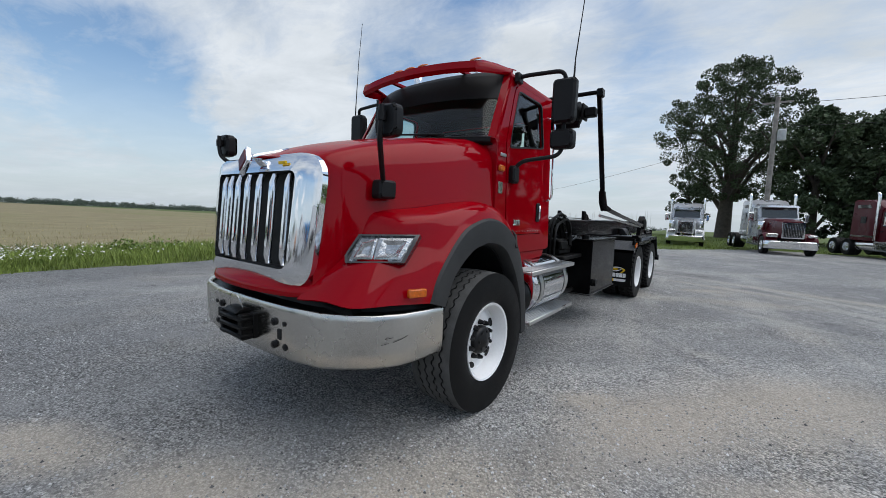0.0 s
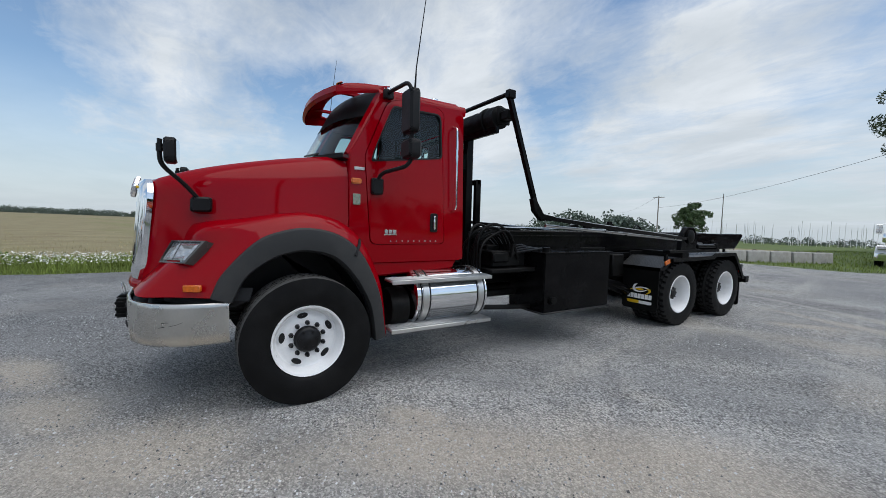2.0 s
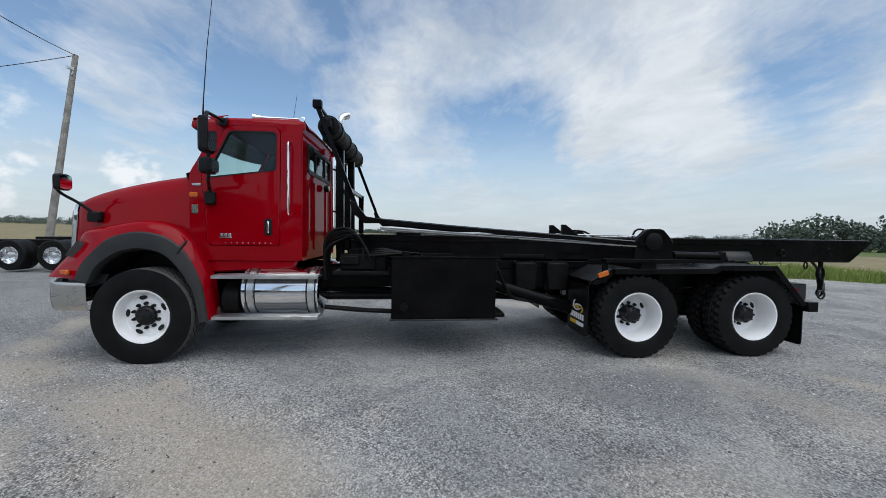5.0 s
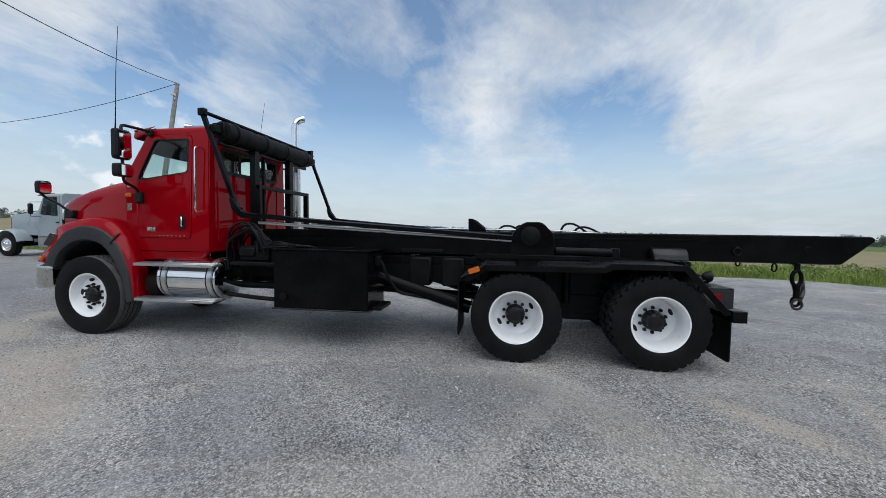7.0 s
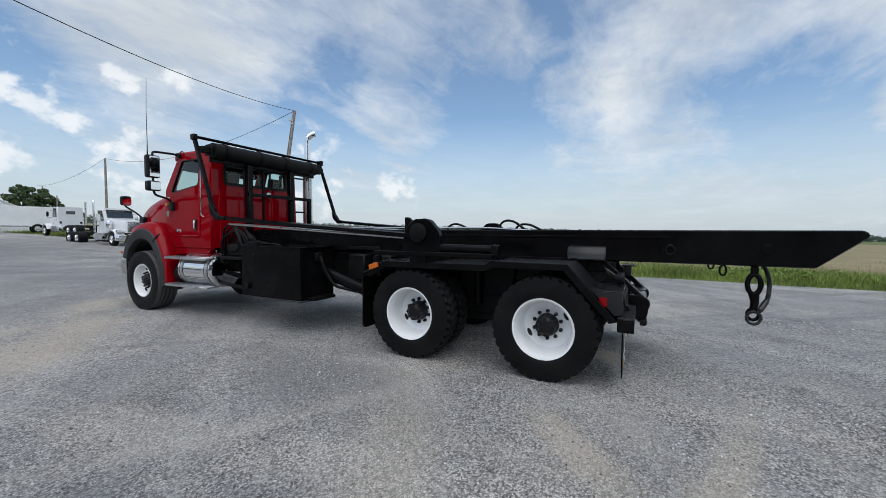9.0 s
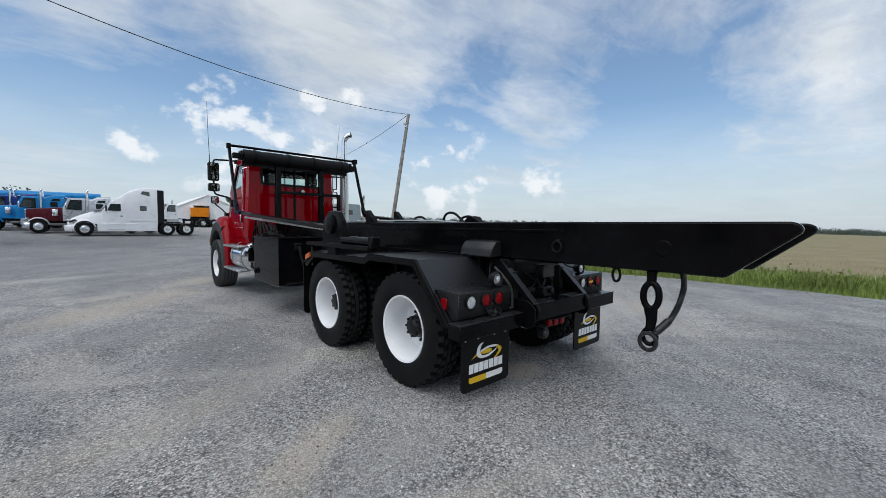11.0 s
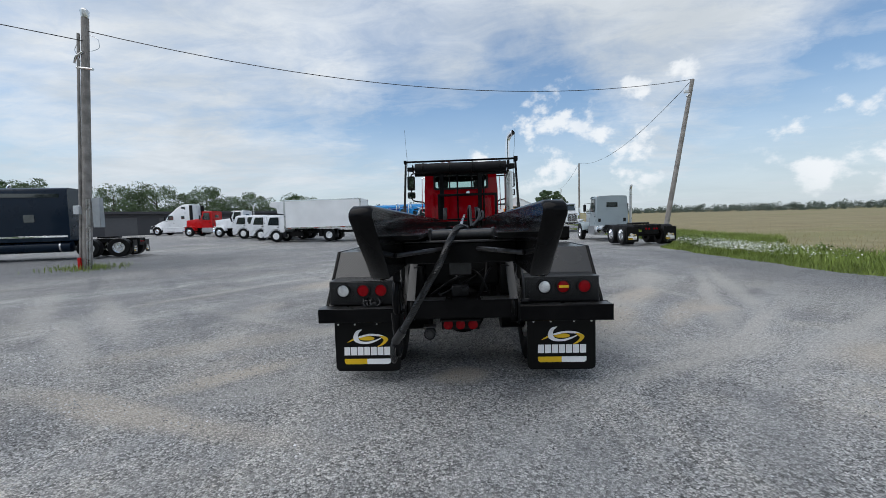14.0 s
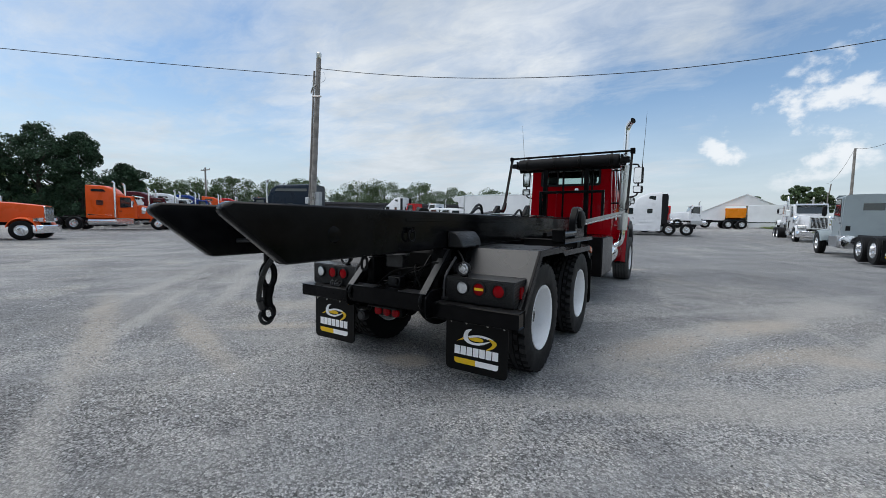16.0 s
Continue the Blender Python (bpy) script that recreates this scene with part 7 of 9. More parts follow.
def yard_wheel(parent, x, y, side, wide, rimmat):
    key = (wide, rimmat.name)
    if key not in WHEEL_PAIR:
        r = 0.52
        h = 0.30 if wide else 0.145
        tb = B()
        lathe(tb, [(0.29, -h), (r - 0.04, -h), (r, -h * 0.86), (r, -0.02), (r - 0.02, 0.0), (r, 0.02), (r, h * 0.86), (r - 0.04, h), (0.29, h * 0.97), (0.28, h * 0.8)], n=28)
        rb = B()
        if wide:
            prof = [(0.295, h * 0.95), (0.285, h * 0.98), (0.265, h * 0.6), (0.25, h * 0.35), (0.15, h * 0.35), (0.11, h * 0.8), (0.001, h * 0.85)]
        else:
            prof = [(0.295, h * 0.95), (0.285, h * 0.98), (0.265, h * 0.6), (0.19, h * 0.95), (0.11, h * 0.97), (0.09, h * 1.35), (0.001, h * 1.4)]
        lathe(rb, prof, n=28)
        for k in range(10):
            a = 2 * math.pi * k / 10
            lathe(rb, [(0.022, h * (0.30 if wide else 0.9)), (0.018, h * (0.30 if wide else 0.9) + 0.04), (0.001, h * (0.30 if wide else 0.9) + 0.045)], (0, 0.15 * math.cos(a), 0.15 * math.sin(a)), n=6)
        WHEEL_PAIR[key] = (mesh_of(rb, "wheel", rimmat), mesh_of(tb, "tyre", RUBBER))
    rim, tyre = WHEEL_PAIR[key]
    w = part("wheel", rim, None, parent)
    w.matrix_local = pose(x, y, 0.52, 0, 0, 0 if side > 0 else 180)
    part("tyre", tyre, None, w, "black rubber tyre")


def shell(bm, sections):
    """Closed body through cross sections (y, half width at foot, half width at top, z foot, z top, corner radius)."""
    loops = []
    for y, w0, w1, z0, z1, r in sections:
        half = [(w0, z0), (lerp(w0, w1, 0.5), lerp(z0, z1, 0.5)), (w1, z1 - r), (w1 - r * 0.3, z1 - r * 0.3), (w1 - r, z1), (0, z1 + 0.02)]
        loops.append([(x, y, z) for x, z in half] + [(-x, y, z) for x, z in half[-2::-1]])
    loft(bm, loops, closed=True, caps=True)
    return bm


def tractor(name, label, x, y, rz, body, hood=2.0, aero=False, sleeper=2.0, roof=3.1, wb=5.8, stacks=2, chrome=True, hoodmat=None, wingmat=None, dressed=True, rims=None, flaps=True, group="parked trucks", lift=0.0, bed=0.0, tankmat=None):
    """A parked tractor unit, front axle at its origin, nose to -y."""
    t = thing(name, pose(x, y, ground_z(x, y) - lift, 0, 0, rz), label, "truck", group)
    rims = rims or SHINY
    hoodmat, wingmat = hoodmat or body, wingmat or body
    tip = -0.95 if aero else -0.72
    cab0 = tip + hood
    cab1 = cab0 + 1.35
    end = cab1 + sleeper
    for s in (1, -1):
        yard_wheel(t, s * 1.05, 0, s, False, rims)
        for k in (0, 1):
            yard_wheel(t, s * 0.95, wb + 1.36 * k, s, True, rims)
        bm = B()
        b2(bm, s * 0.34, s * 0.43, -0.6, wb + 2.1 + bed, 0.78, 1.02, 0.006)
        part("chassis_rail", bm, BLACK_ROUGH, t)
    for yy in (0.0, wb, wb + 1.36):
        bm = B()
        tube(bm, [(-0.9, yy, 0.52), (0.9, yy, 0.52)], 0.08, 8)
        part("axle", bm, BLACK_ROUGH, t)
    bm = B()
    b2(bm, -0.36, 0.36, wb + 1.9, wb + 2.05, 0.6, 1.0, 0.01)
    part("tail_member", bm, BLACK_ROUGH, t)
    if not bed and dressed:
        bm = B()
        slab(bm, rounded([(-0.45, wb + 0.1), (0.45, wb + 0.1), (0.45, wb + 0.9), (0.1, wb + 1.1), (-0.1, wb + 1.1), (-0.45, wb + 0.9)], 0.08), 1.05, 1.14, "z", 0.01)
        part("fifth_wheel", bm, BLACK_ROUGH, t)
    # bonnet
    bm = B()
    if aero:
        shell(bm, [(tip, 0.80, 0.62, 0.55, 1.05, 0.15), (tip + 0.25, 0.98, 0.72, 0.52, 1.34, 0.2), (tip + 0.8, 1.0, 0.80, 0.95, 1.62, 0.25), (tip + 1.4, 0.98, 0.86, 0.95, 1.86, 0.28), (cab0 + 0.05, 0.98, 0.90, 0.8, 2.05, 0.28)])
    else:
        shell(bm, [(tip + 0.02, 0.52, 0.50, 0.95, 1.86, 0.07), (tip + 0.6, 0.60, 0.56, 0.95, 1.93, 0.09), (tip + 1.3, 0.68, 0.64, 0.95, 2.0, 0.12), (cab0 + 0.05, 0.80, 0.76, 0.95, 2.06, 0.14)])
    part("bonnet", bm, hoodmat, t)
    # wings over the front wheels
    for s in (1, -1):
        bm = B()
        rows = []
        for k in range(13):
            a = radians(-8 + 178 * k / 12)
            rr = 0.66
            rows.append([(s * 0.62, -rr * math.cos(a), 0.56 + rr * 0.98 * math.sin(a) + 0.02), (s * 0.95, -rr * math.cos(a), 0.56 + rr * math.sin(a) + 0.03), (s * 1.16, -rr * 0.98 * math.cos(a), 0.56 + rr * 0.97 * math.sin(a)), (s * 1.20, -rr * 0.9 * math.cos(a), 0.56 + rr * 0.9 * math.sin(a))])
        loft(bm, rows)
        thick(bm, 0.012)
        part("wing", bm, wingmat, t)
        bm = B()
        if aero:
            slab(bm, rounded([(s * 0.62, 1.02), (s * 0.98, 1.10), (s * 0.98, 1.22), (s * 0.70, 1.15)], 0.03), tip + 0.02, tip + 0.34, "y", 0.01)
        else:
            b2(bm, s * 0.68, s * 1.08, tip + 0.02, tip + 0.24, 1.02, 1.17, 0.03)
        part("headlight", bm, CLEAR if aero else CHROME, t, "headlight")
    if aero:
        for s in (1, -1):
            bm = B()
            slab(bm, [(cab0 - 0.55, 1.86), (cab0 - 0.05, 1.93), (cab0 - 0.05, 1.98), (cab0 - 0.5, 1.93)], s * 0.70, s * 0.90, "x", 0.01)
            part("bonnet_vent", bm, PLASTIC, t)
            bm = B()
            slab(bm, [(tip + 0.10, 0.98), (tip + 0.55, 1.16), (tip + 0.42, 1.26), (tip + 0.08, 1.08)], s * 0.86, s * 0.985, "x", 0.01)
            part("lamp_bezel", bm, PLASTIC, t)
            bm = B()
            rows = []
            for k in range(11):
                a = radians(8 + 164 * k / 10)
                rows.append([(s * 1.195, -0.60 * math.cos(a), 0.53 + 0.60 * math.sin(a)), (s * 1.205, -0.55 * math.cos(a), 0.53 + 0.55 * math.sin(a)), (s * 0.8, -0.55 * math.cos(a), 0.53 + 0.55 * math.sin(a))])
            loft(bm, rows)
            thick(bm, 0.008)
            part("arch_liner", bm, PLASTIC, t)
    # grille
    bm = B()
    gw, gz0, gz1 = (0.52, 0.75, 1.25) if aero else (0.50, 0.95, 1.84)
    ring_panel(bm, rounded([(-gw, gz0), (gw, gz0), (gw, gz1), (-gw, gz1)], 0.05), rounded([(-gw + 0.06, gz0 + 0.06), (gw - 0.06, gz0 + 0.06), (gw - 0.06, gz1 - 0.07), (-gw + 0.06, gz1 - 0.07)], 0.02), lambda u, v, d: Vector((u, tip - 0.03 + d, v)), 0.08)
    gr = part("grille", bm, CHROME, t, "chrome grille")
    bm = B()
    b2(bm, -gw + 0.05, gw - 0.05, tip, tip + 0.03, gz0 + 0.05, gz1 - 0.05, 0)
    part("grille_mesh", bm, MATS["grille_black"], gr)
    for k in range(13):
        xx = -gw + 0.09 + (2 * gw - 0.18) * k / 12
        bm = B()
        b2(bm, xx - 0.008, xx + 0.008, tip - 0.02, tip + 0.01, gz0 + 0.05, gz1 - 0.05, 0.003)
        part("grille_bar", bm, CHROME if chrome else STEEL, gr)
    # bumper
    bm = B()
    bp = [(1.20, tip + 0.25), (1.17, tip + 0.02), (1.0, tip - 0.16), (0.5, tip - 0.20), (0, tip - 0.21)]
    bp = bp + [(-a, b) for a, b in bp[-2::-1]]
    loft(bm, [[(a * 0.98, b + 0.04, 0.36) for a, b in bp], [(a, b, 0.42) for a, b in bp], [(a, b, 0.76) for a, b in bp], [(a * 0.98, b + 0.05, 0.80) for a, b in bp]])
    thick(bm, 0.01)
    part("bumper", bm, body if aero else CHROME, t, "painted bumper" if aero else "chrome bumper")
    # cab
    zc = 2.72 if aero else 2.84
    bm = B()
    if aero:
        shell(bm, [(cab0, 1.0, 0.95, 0.9, 2.0, 0.1), (cab0 + 0.5, 1.04, 0.92, 0.9, 2.68, 0.16), (cab0 + 0.9, 1.04, 0.95, 0.9, 3.02, 0.25), (cab1 + 0.02, 1.05, 1.0, 0.9, 3.35, 0.35)])
    else:
        shell(bm, [(cab0, 0.98, 0.96, 0.95, 2.02, 0.08), (cab0 + 0.02, 0.99, 0.96, 0.95, 2.06, 0.08), (cab0 + 0.30, 1.0, 0.93, 0.95, zc - 0.03, 0.12), (cab1, 1.0, 0.94, 0.95, zc, 0.14)])
    cab = part("cab", bm, body, t)
    # windscreen
    bm = B()
    if aero:
        rows = [[(u * 0.90, cab0 + 0.0 - 0.1 * (1 - u * u) + 0.06 * u * u, 2.0) for u in (-1, -0.5, 0, 0.5, 1)], [(u * 0.86, cab0 + 0.47 - 0.1 * (1 - u * u), 2.66) for u in (-1, -0.5, 0, 0.5, 1)]]
        rows = [[(a, b - 0.06, c + 0.03) for a, b, c in r] for r in rows]
    else:
        rows = [[(u * 0.86, cab0 + 0.02 - 0.02, 2.13) for u in (-1, 0, 1)], [(u * 0.84, cab0 + 0.24 - 0.02, zc - 0.12) for u in (-1, 0, 1)]]
    loft(bm, rows)
    part("windscreen", bm, GLASSY, t)
    for s in (1, -1):
        d = B()
        wx = 1.0 if aero else 0.985
        if not aero:
            slab(d, rounded([(cab0 + 0.16, 1.06), (cab0 + 1.22, 1.06), (cab0 + 1.22, zc - 0.10), (cab0 + 0.42, zc - 0.10), (cab0 + 0.16, 2.05)], 0.05), s * (wx - 0.10), s * (wx + 0.014), "x", 0.012)
            door = part("door", d, body, cab)
            d = B()
            slab(d, rounded([(cab0 + 0.22, 1.90), (cab0 + 1.15, 1.82), (cab0 + 1.15, zc - 0.16), (cab0 + 0.46, zc - 0.16)], 0.06), s * (wx - 0.06), s * (wx + 0.019), "x")
            part("window_seal", d, PLASTIC, door)
            d = B()
            slab(d, rounded([(cab0 + 0.27, 1.95), (cab0 + 1.11, 1.87), (cab0 + 1.11, zc - 0.20), (cab0 + 0.49, zc - 0.20)], 0.06), s * (wx - 0.06), s * (wx + 0.024), "x")
            part("side_window", d, GLASSY, door)
            d = B()
            b2(d, s * 0.90, s * 1.13, cab0 + 0.22, cab1 + 0.1, 0.50, 0.92, 0.01)
            part("step_box", d, SHINY if chrome else ALU, t)
        else:
            slab(d, rounded([(cab0 + 0.28, 1.98), (cab0 + 1.10, 1.92), (cab0 + 1.10, zc - 0.22), (cab0 + 0.48, zc - 0.22)], 0.06), s * (wx - 0.04), s * (wx + 0.03), "x")
            part("side_window", d, GLASSY, cab)
        d = B()
        b2(d, s * 1.0, s * (1.06 if aero else 1.02), cab0 + 1.05, cab0 + 1.22, 1.52, 1.58, 0.01)
        part("door_handle", d, PLASTIC, cab)
        # mirror
        d = B()
        tube(d, [(s * 0.98, cab0 + 0.3, 2.45), (s * 1.35, cab0 + 0.2, 2.42), (s * 1.35, cab0 + 0.2, 1.80), (s * 1.0, cab0 + 0.3, 1.78)], 0.014, 6)
        arm = part("mirror_arm", d, CHROME if chrome else PLASTIC, t)
        d = B()
        b2(d, s * 1.26, s * 1.44, cab0 + 0.16, cab0 + 0.26, 1.90, 2.36, 0.03)
        part("mirror_head", d, CHROME if chrome else PLASTIC, arm)
        # tank, step
        d = B()
        lathe(d, [(0.001, cab0 + 0.35), (0.27, cab0 + 0.37), (0.30, cab0 + 0.42), (0.30, end - 0.08 if sleeper > 0.5 else cab1 + 0.5), (0.001, end - 0.05 if sleeper > 0.5 else cab1 + 0.53)], (s * 0.80, 0, 0.68), "y", 24)
        tk = part("fuel_tank", d, tankmat or (SHINY if not aero else body), t)
        for yy in (cab0 + 0.7, end - 0.5 if sleeper > 0.5 else cab1 + 0.2):
            d = B()
            lathe(d, [(0.301, yy - 0.04), (0.308, yy - 0.035), (0.308, yy + 0.035), (0.301, yy + 0.04)], (s * 0.80, 0, 0.68), "y", 24)
            part("strap", d, SHINY, tk)
        d = B()
        b2(d, s * 0.85, s * 1.14, cab0 + 0.25, cab1, 0.92, 0.96, 0.01)
        b2(d, s * 0.85, s * 1.14, cab0 + 0.25, cab1, 0.46, 0.50, 0.01)
        part("step", d, ALU, t)
        if aero:
            d = B()
            b2(d, s * 1.06, s * 1.12, 0.72, end - 0.02, 0.35, 0.98, 0.03)
            part("side_fairing", d, body, t)
    # sleeper
    if sleeper > 0.5:
        bm = B()
        if aero:
            shell(bm, [(cab1, 1.06, 1.02, 0.9, 3.42, 0.35), (cab1 + 0.7, 1.10, 1.08, 0.9, 3.80, 0.35), (cab1 + 1.2, 1.12, 1.10, 0.9, 3.92, 0.3), (end, 1.12, 1.10, 0.9, 3.92, 0.25)])
        else:
            shell(bm, [(cab1 + 0.02, 1.02, 0.95, 0.98, min(zc + 0.12, roof), 0.2), (cab1 + 0.35, 1.10, 1.0, 0.98, roof - 0.22, 0.25), (cab1 + 0.8, 1.13, 1.04, 0.98, roof, 0.25), (end, 1.14, 1.08, 0.98, roof + 0.03, 0.15)])
        sl = part("sleeper", bm, body, t)
        for s in (1, -1):
            d = B()
            yy = lerp(cab1, end, 0.55)
            wx = 1.125
            slab(d, rounded([(yy - 0.22, 2.0), (yy + 0.22, 2.0), (yy + 0.22, 2.4), (yy - 0.22, 2.4)], 0.05), s * (wx - 0.1), s * wx, "x")
            part("sleeper_window", d, GLASSY, sl)
            d = B()
            slab(d, [(cab1 + 0.7, roof - 0.50), (end - 0.35, roof - 0.50), (end - 0.35, roof - 0.30), (cab1 + 0.85, roof - 0.30)] if not aero else [(end - 1.1, 3.38), (end - 0.5, 3.2), (end - 0.5, 3.55), (end - 0.95, 3.6)], s * 1.0, s * (1.095 if not aero else 1.115), "x")
            part("sleeper_window", d, GLASSY, sl)
            d = B()
            b2(d, s * 1.11, s * 1.14, cab1 + 0.3, end - 0.1, 1.18, 1.28, 0.01)
            part("sleeper_trim", d, CHROME if chrome else body, sl)
        if aero:
            for s in (1, -1):
                d = B()
                b2(d, s * 1.08, s * 1.12, end, end + 0.45, 1.0, 3.75, 0.02)
                part("gap_fairing", d, PLASTIC, sl)
    else:
        d = B()
        b2(d, -0.35, 0.35, cab1 - 0.02, cab1 + 0.006, 2.12, 2.45, 0.05)
        part("rear_window", d, GLASSY, cab)
        for s in (1, -1):
            d = B()
            b2(d, s * 0.70, s * 0.86, cab1, cab1 + 0.012, 1.2, 1.42, 0.004)
            part("back_vent", d, PLASTIC, cab)
    # stacks
    for s in ((1, -1) if stacks == 2 else (-1,) if stacks == 1 else ()):
        d = B()
        top = max(roof + 0.35, 3.45) if not aero else 3.6
        ys = cab1 + 0.10
        tube(d, [(s * 1.12, ys, 1.0), (s * 1.12, ys, top - 0.2), (s * 1.12, ys + 0.02, top - 0.08), (s * 1.12, ys + 0.12, top)], 0.075, 12, rounds=0.06)
        part("exhaust_pipe", d, CHROME if chrome else STEEL, t, "exhaust stack with a curved tip")
    if not aero:
        d = B()
        slab(d, [(cab0 + 0.02, zc - 0.12), (cab0 + 0.28, zc), (cab0 + 0.30, zc + 0.03), (cab0 - 0.01, zc - 0.09)], -0.93, 0.93, "x", 0.005)
        part("sun_visor", d, CHROME if chrome else body, t)
        for s in (1, -1):
            d = B()
            lathe(d, [(0.02, cab0 - 0.72), (0.16, cab0 - 0.70), (0.19, cab0 - 0.66), (0.19, cab0 - 0.22), (0.16, cab0 - 0.18), (0.02, cab0 - 0.16)], (s * 0.94, 0, 1.62), "y", 18)
            bmesh.ops.rotate(d, cent=(s * 0.94, cab0 - 0.44, 1.62), matrix=Matrix.Rotation(radians(90), 3, "X"), verts=d.verts)
            if chrome:
                part("air_cleaner", d, CHROME, t)
            else:
                d.free()
    for xx in (-0.6, -0.2, 0.2, 0.6):
        d = B()
        lathe(d, [(0.035, 0.0), (0.03, 0.04), (0.001, 0.05)], (xx, cab0 + 0.42, zc + (0.0 if not aero else -0.02)), "z", 8)
        part("roof_lamp", d, AMBER, t)
    if flaps:
        for s in (1, -1):
            d = B()
            slab(d, rounded([(s * 0.62, 0.18), (s * 1.22, 0.18), (s * 1.22, 0.92), (s * 0.62, 0.92)], [0.06, 0.06, 0.01, 0.01]), wb + 2.02, wb + 2.035, "y")
            f = part("mud_flap", d, FLAP, t, "black mud flap with a pale emblem")
            emblem_at(f, s * 0.92, wb + 2.038, 0.42, 1.0, 1)
        for xx in (-0.26, -0.12, 0.12, 0.26):
            d = B()
            lathe(d, [(0.05, 0.0), (0.04, 0.02), (0.001, 0.022)], (xx, wb + 2.06, 0.82), "y", 10)
            part("tail_lamp", d, REDLENS, t)
    return t


def cab_over(name, label, x, y, rz, wb, box_len, crew=False, reefer=False):
    """A white cab-over van or chassis; front axle at its origin, nose to -y."""
    t = thing(name, pose(x, y, ground_z(x, y), 0, 0, rz), label, "truck", "parked trucks")
    for s in (1, -1):
        yard_wheel(t, s * 0.92, 0, s, False, WHITE_RIM)
        yard_wheel(t, s * 0.88, wb, s, True, WHITE_RIM)
        bm = B()
        b2(bm, s * 0.36, s * 0.44, -0.7, wb + 1.9, 0.70, 0.90, 0.006)
        part("chassis_rail", bm, BLACK_ROUGH, t)
    back = 1.9 if crew else 0.75
    bm = B()
    shell(bm, [(-1.08, 0.92, 0.90, 0.50, 1.40, 0.08), (-1.05, 1.0, 0.97, 0.46, 1.55, 0.1), (-0.78, 1.02, 0.95, 0.46, 2.28, 0.14), (-0.5, 1.02, 0.95, 0.75, 2.36, 0.16), (back, 1.02, 0.95, 0.85, 2.36, 0.16)])
    cab = part("cab", bm, WHITE, t)
    bm = B()
    loft(bm, [[(u * 0.90, -1.075 - 0.02 * (1 - u * u), 1.48) for u in (-1, 0, 1)], [(u * 0.86, -0.84 - 0.02 * (1 - u * u), 2.22) for u in (-1, 0, 1)]])
    part("windscreen", bm, GLASSY, cab)
    for s in (1, -1):
        for y0, y1 in (((-0.72, 0.2), (0.55, 1.5)) if crew else ((-0.72, 0.25),)):
            bm = B()
            slab(bm, rounded([(y0 - 0.08 if y0 < 0 else y0 - 0.06, 1.14), (y1 + 0.09, 1.14), (y1 + 0.09, 2.20), (y0 + (0.22 if y0 < 0 else -0.04), 2.20), (y0 - (0.06 if y0 < 0 else 0.06), 1.55)], 0.05), s * 0.9, s * 1.022, "x", 0.012)
            dr = part("door", bm, WHITE, cab)
            bm = B()
            slab(bm, rounded([(y0, 1.48), (y1 + 0.03, 1.44), (y1 + 0.03, 2.14), (y0 + (0.24 if y0 < 0 else 0.02), 2.14)], 0.05), s * 0.9, s * 1.026, "x")
            part("window_seal", bm, PLASTIC, dr)
            bm = B()
            slab(bm, rounded([(y0 + 0.05, 1.53), (y1 - 0.01, 1.49), (y1 - 0.01, 2.10), (y0 + (0.27 if y0 < 0 else 0.06), 2.10)], 0.05), s * 0.9, s * 1.031, "x")
            part("side_window", bm, GLASSY, dr)
            bm = B()
            b2(bm, s * 1.02, s * 1.04, y1 - 0.16, y1 + 0.02, 1.27, 1.33, 0.006)
            part("door_handle", bm, PLASTIC, dr)
        bm = B()
        rows = []
        for k in range(11):
            a = radians(5 + 170 * k / 10)
            rows.append([(s * 0.7, -0.62 * math.cos(a), 0.52 + 0.60 * math.sin(a)), (s * 1.03, -0.62 * math.cos(a), 0.52 + 0.60 * math.sin(a)), (s * 1.045, -0.60 * math.cos(a), 0.52 + 0.58 * math.sin(a))])
        loft(bm, rows)
        thick(bm, 0.01)
        part("wing", bm, PLASTIC, cab)
        bm = B()
        b2(bm, s * 0.62, s * 0.95, -1.11, -1.0, 0.78, 0.98, 0.02)
        part("headlight", bm, CLEAR, cab)
        bm = B()
        tube(bm, [(s * 1.0, -0.95, 1.6), (s * 1.25, -1.05, 1.9), (s * 1.25, -1.05, 2.05)], 0.012, 6)
        b2(bm, s * 1.17, s * 1.33, -1.08, -1.02, 1.75, 2.1, 0.02)
        part("mirror", bm, PLASTIC, cab)
        bm = B()
        b2(bm, s * 0.70, s * 1.0, 0.60, 0.85, 0.42, 0.95, 0.02)
        part("step_box", bm, PLASTIC, t)
        bm = B()
        slab(bm, [(-1.13, 0.66), (-0.98, 0.66), (-0.62, 1.02), (-0.72, 1.12), (-1.13, 1.06)], s * 0.95, s * 1.035, "x", 0.01)
        part("corner_panel", bm, WHITE, cab)
        bm = B()
        b2(bm, s * 0.55, s * 1.0, back + 0.5, back + 1.5, 0.45, 0.85, 0.03)
        part("fuel_tank", bm, BLACK_ROUGH, t)
        bm = B()
        b2(bm, s * 0.60, s * 1.02, wb - 0.95, wb - 0.62, 0.40, 0.95, 0.01)
        b2(bm, s * 0.60, s * 1.02, wb + 0.62, wb + 0.66, 0.28, 0.95, 0.01)
        part("mud_guard", bm, FLAP, t)
    bm = B()
    b2(bm, -1.0, 1.0, -1.17, -1.00, 0.40, 0.68, 0.04)
    part("bumper", bm, WHITE, t)
    bm = B()
    b2(bm, -0.60, 0.60, -1.125, -1.05, 0.80, 1.02, 0.01)
    part("grille", bm, PLASTIC, cab)
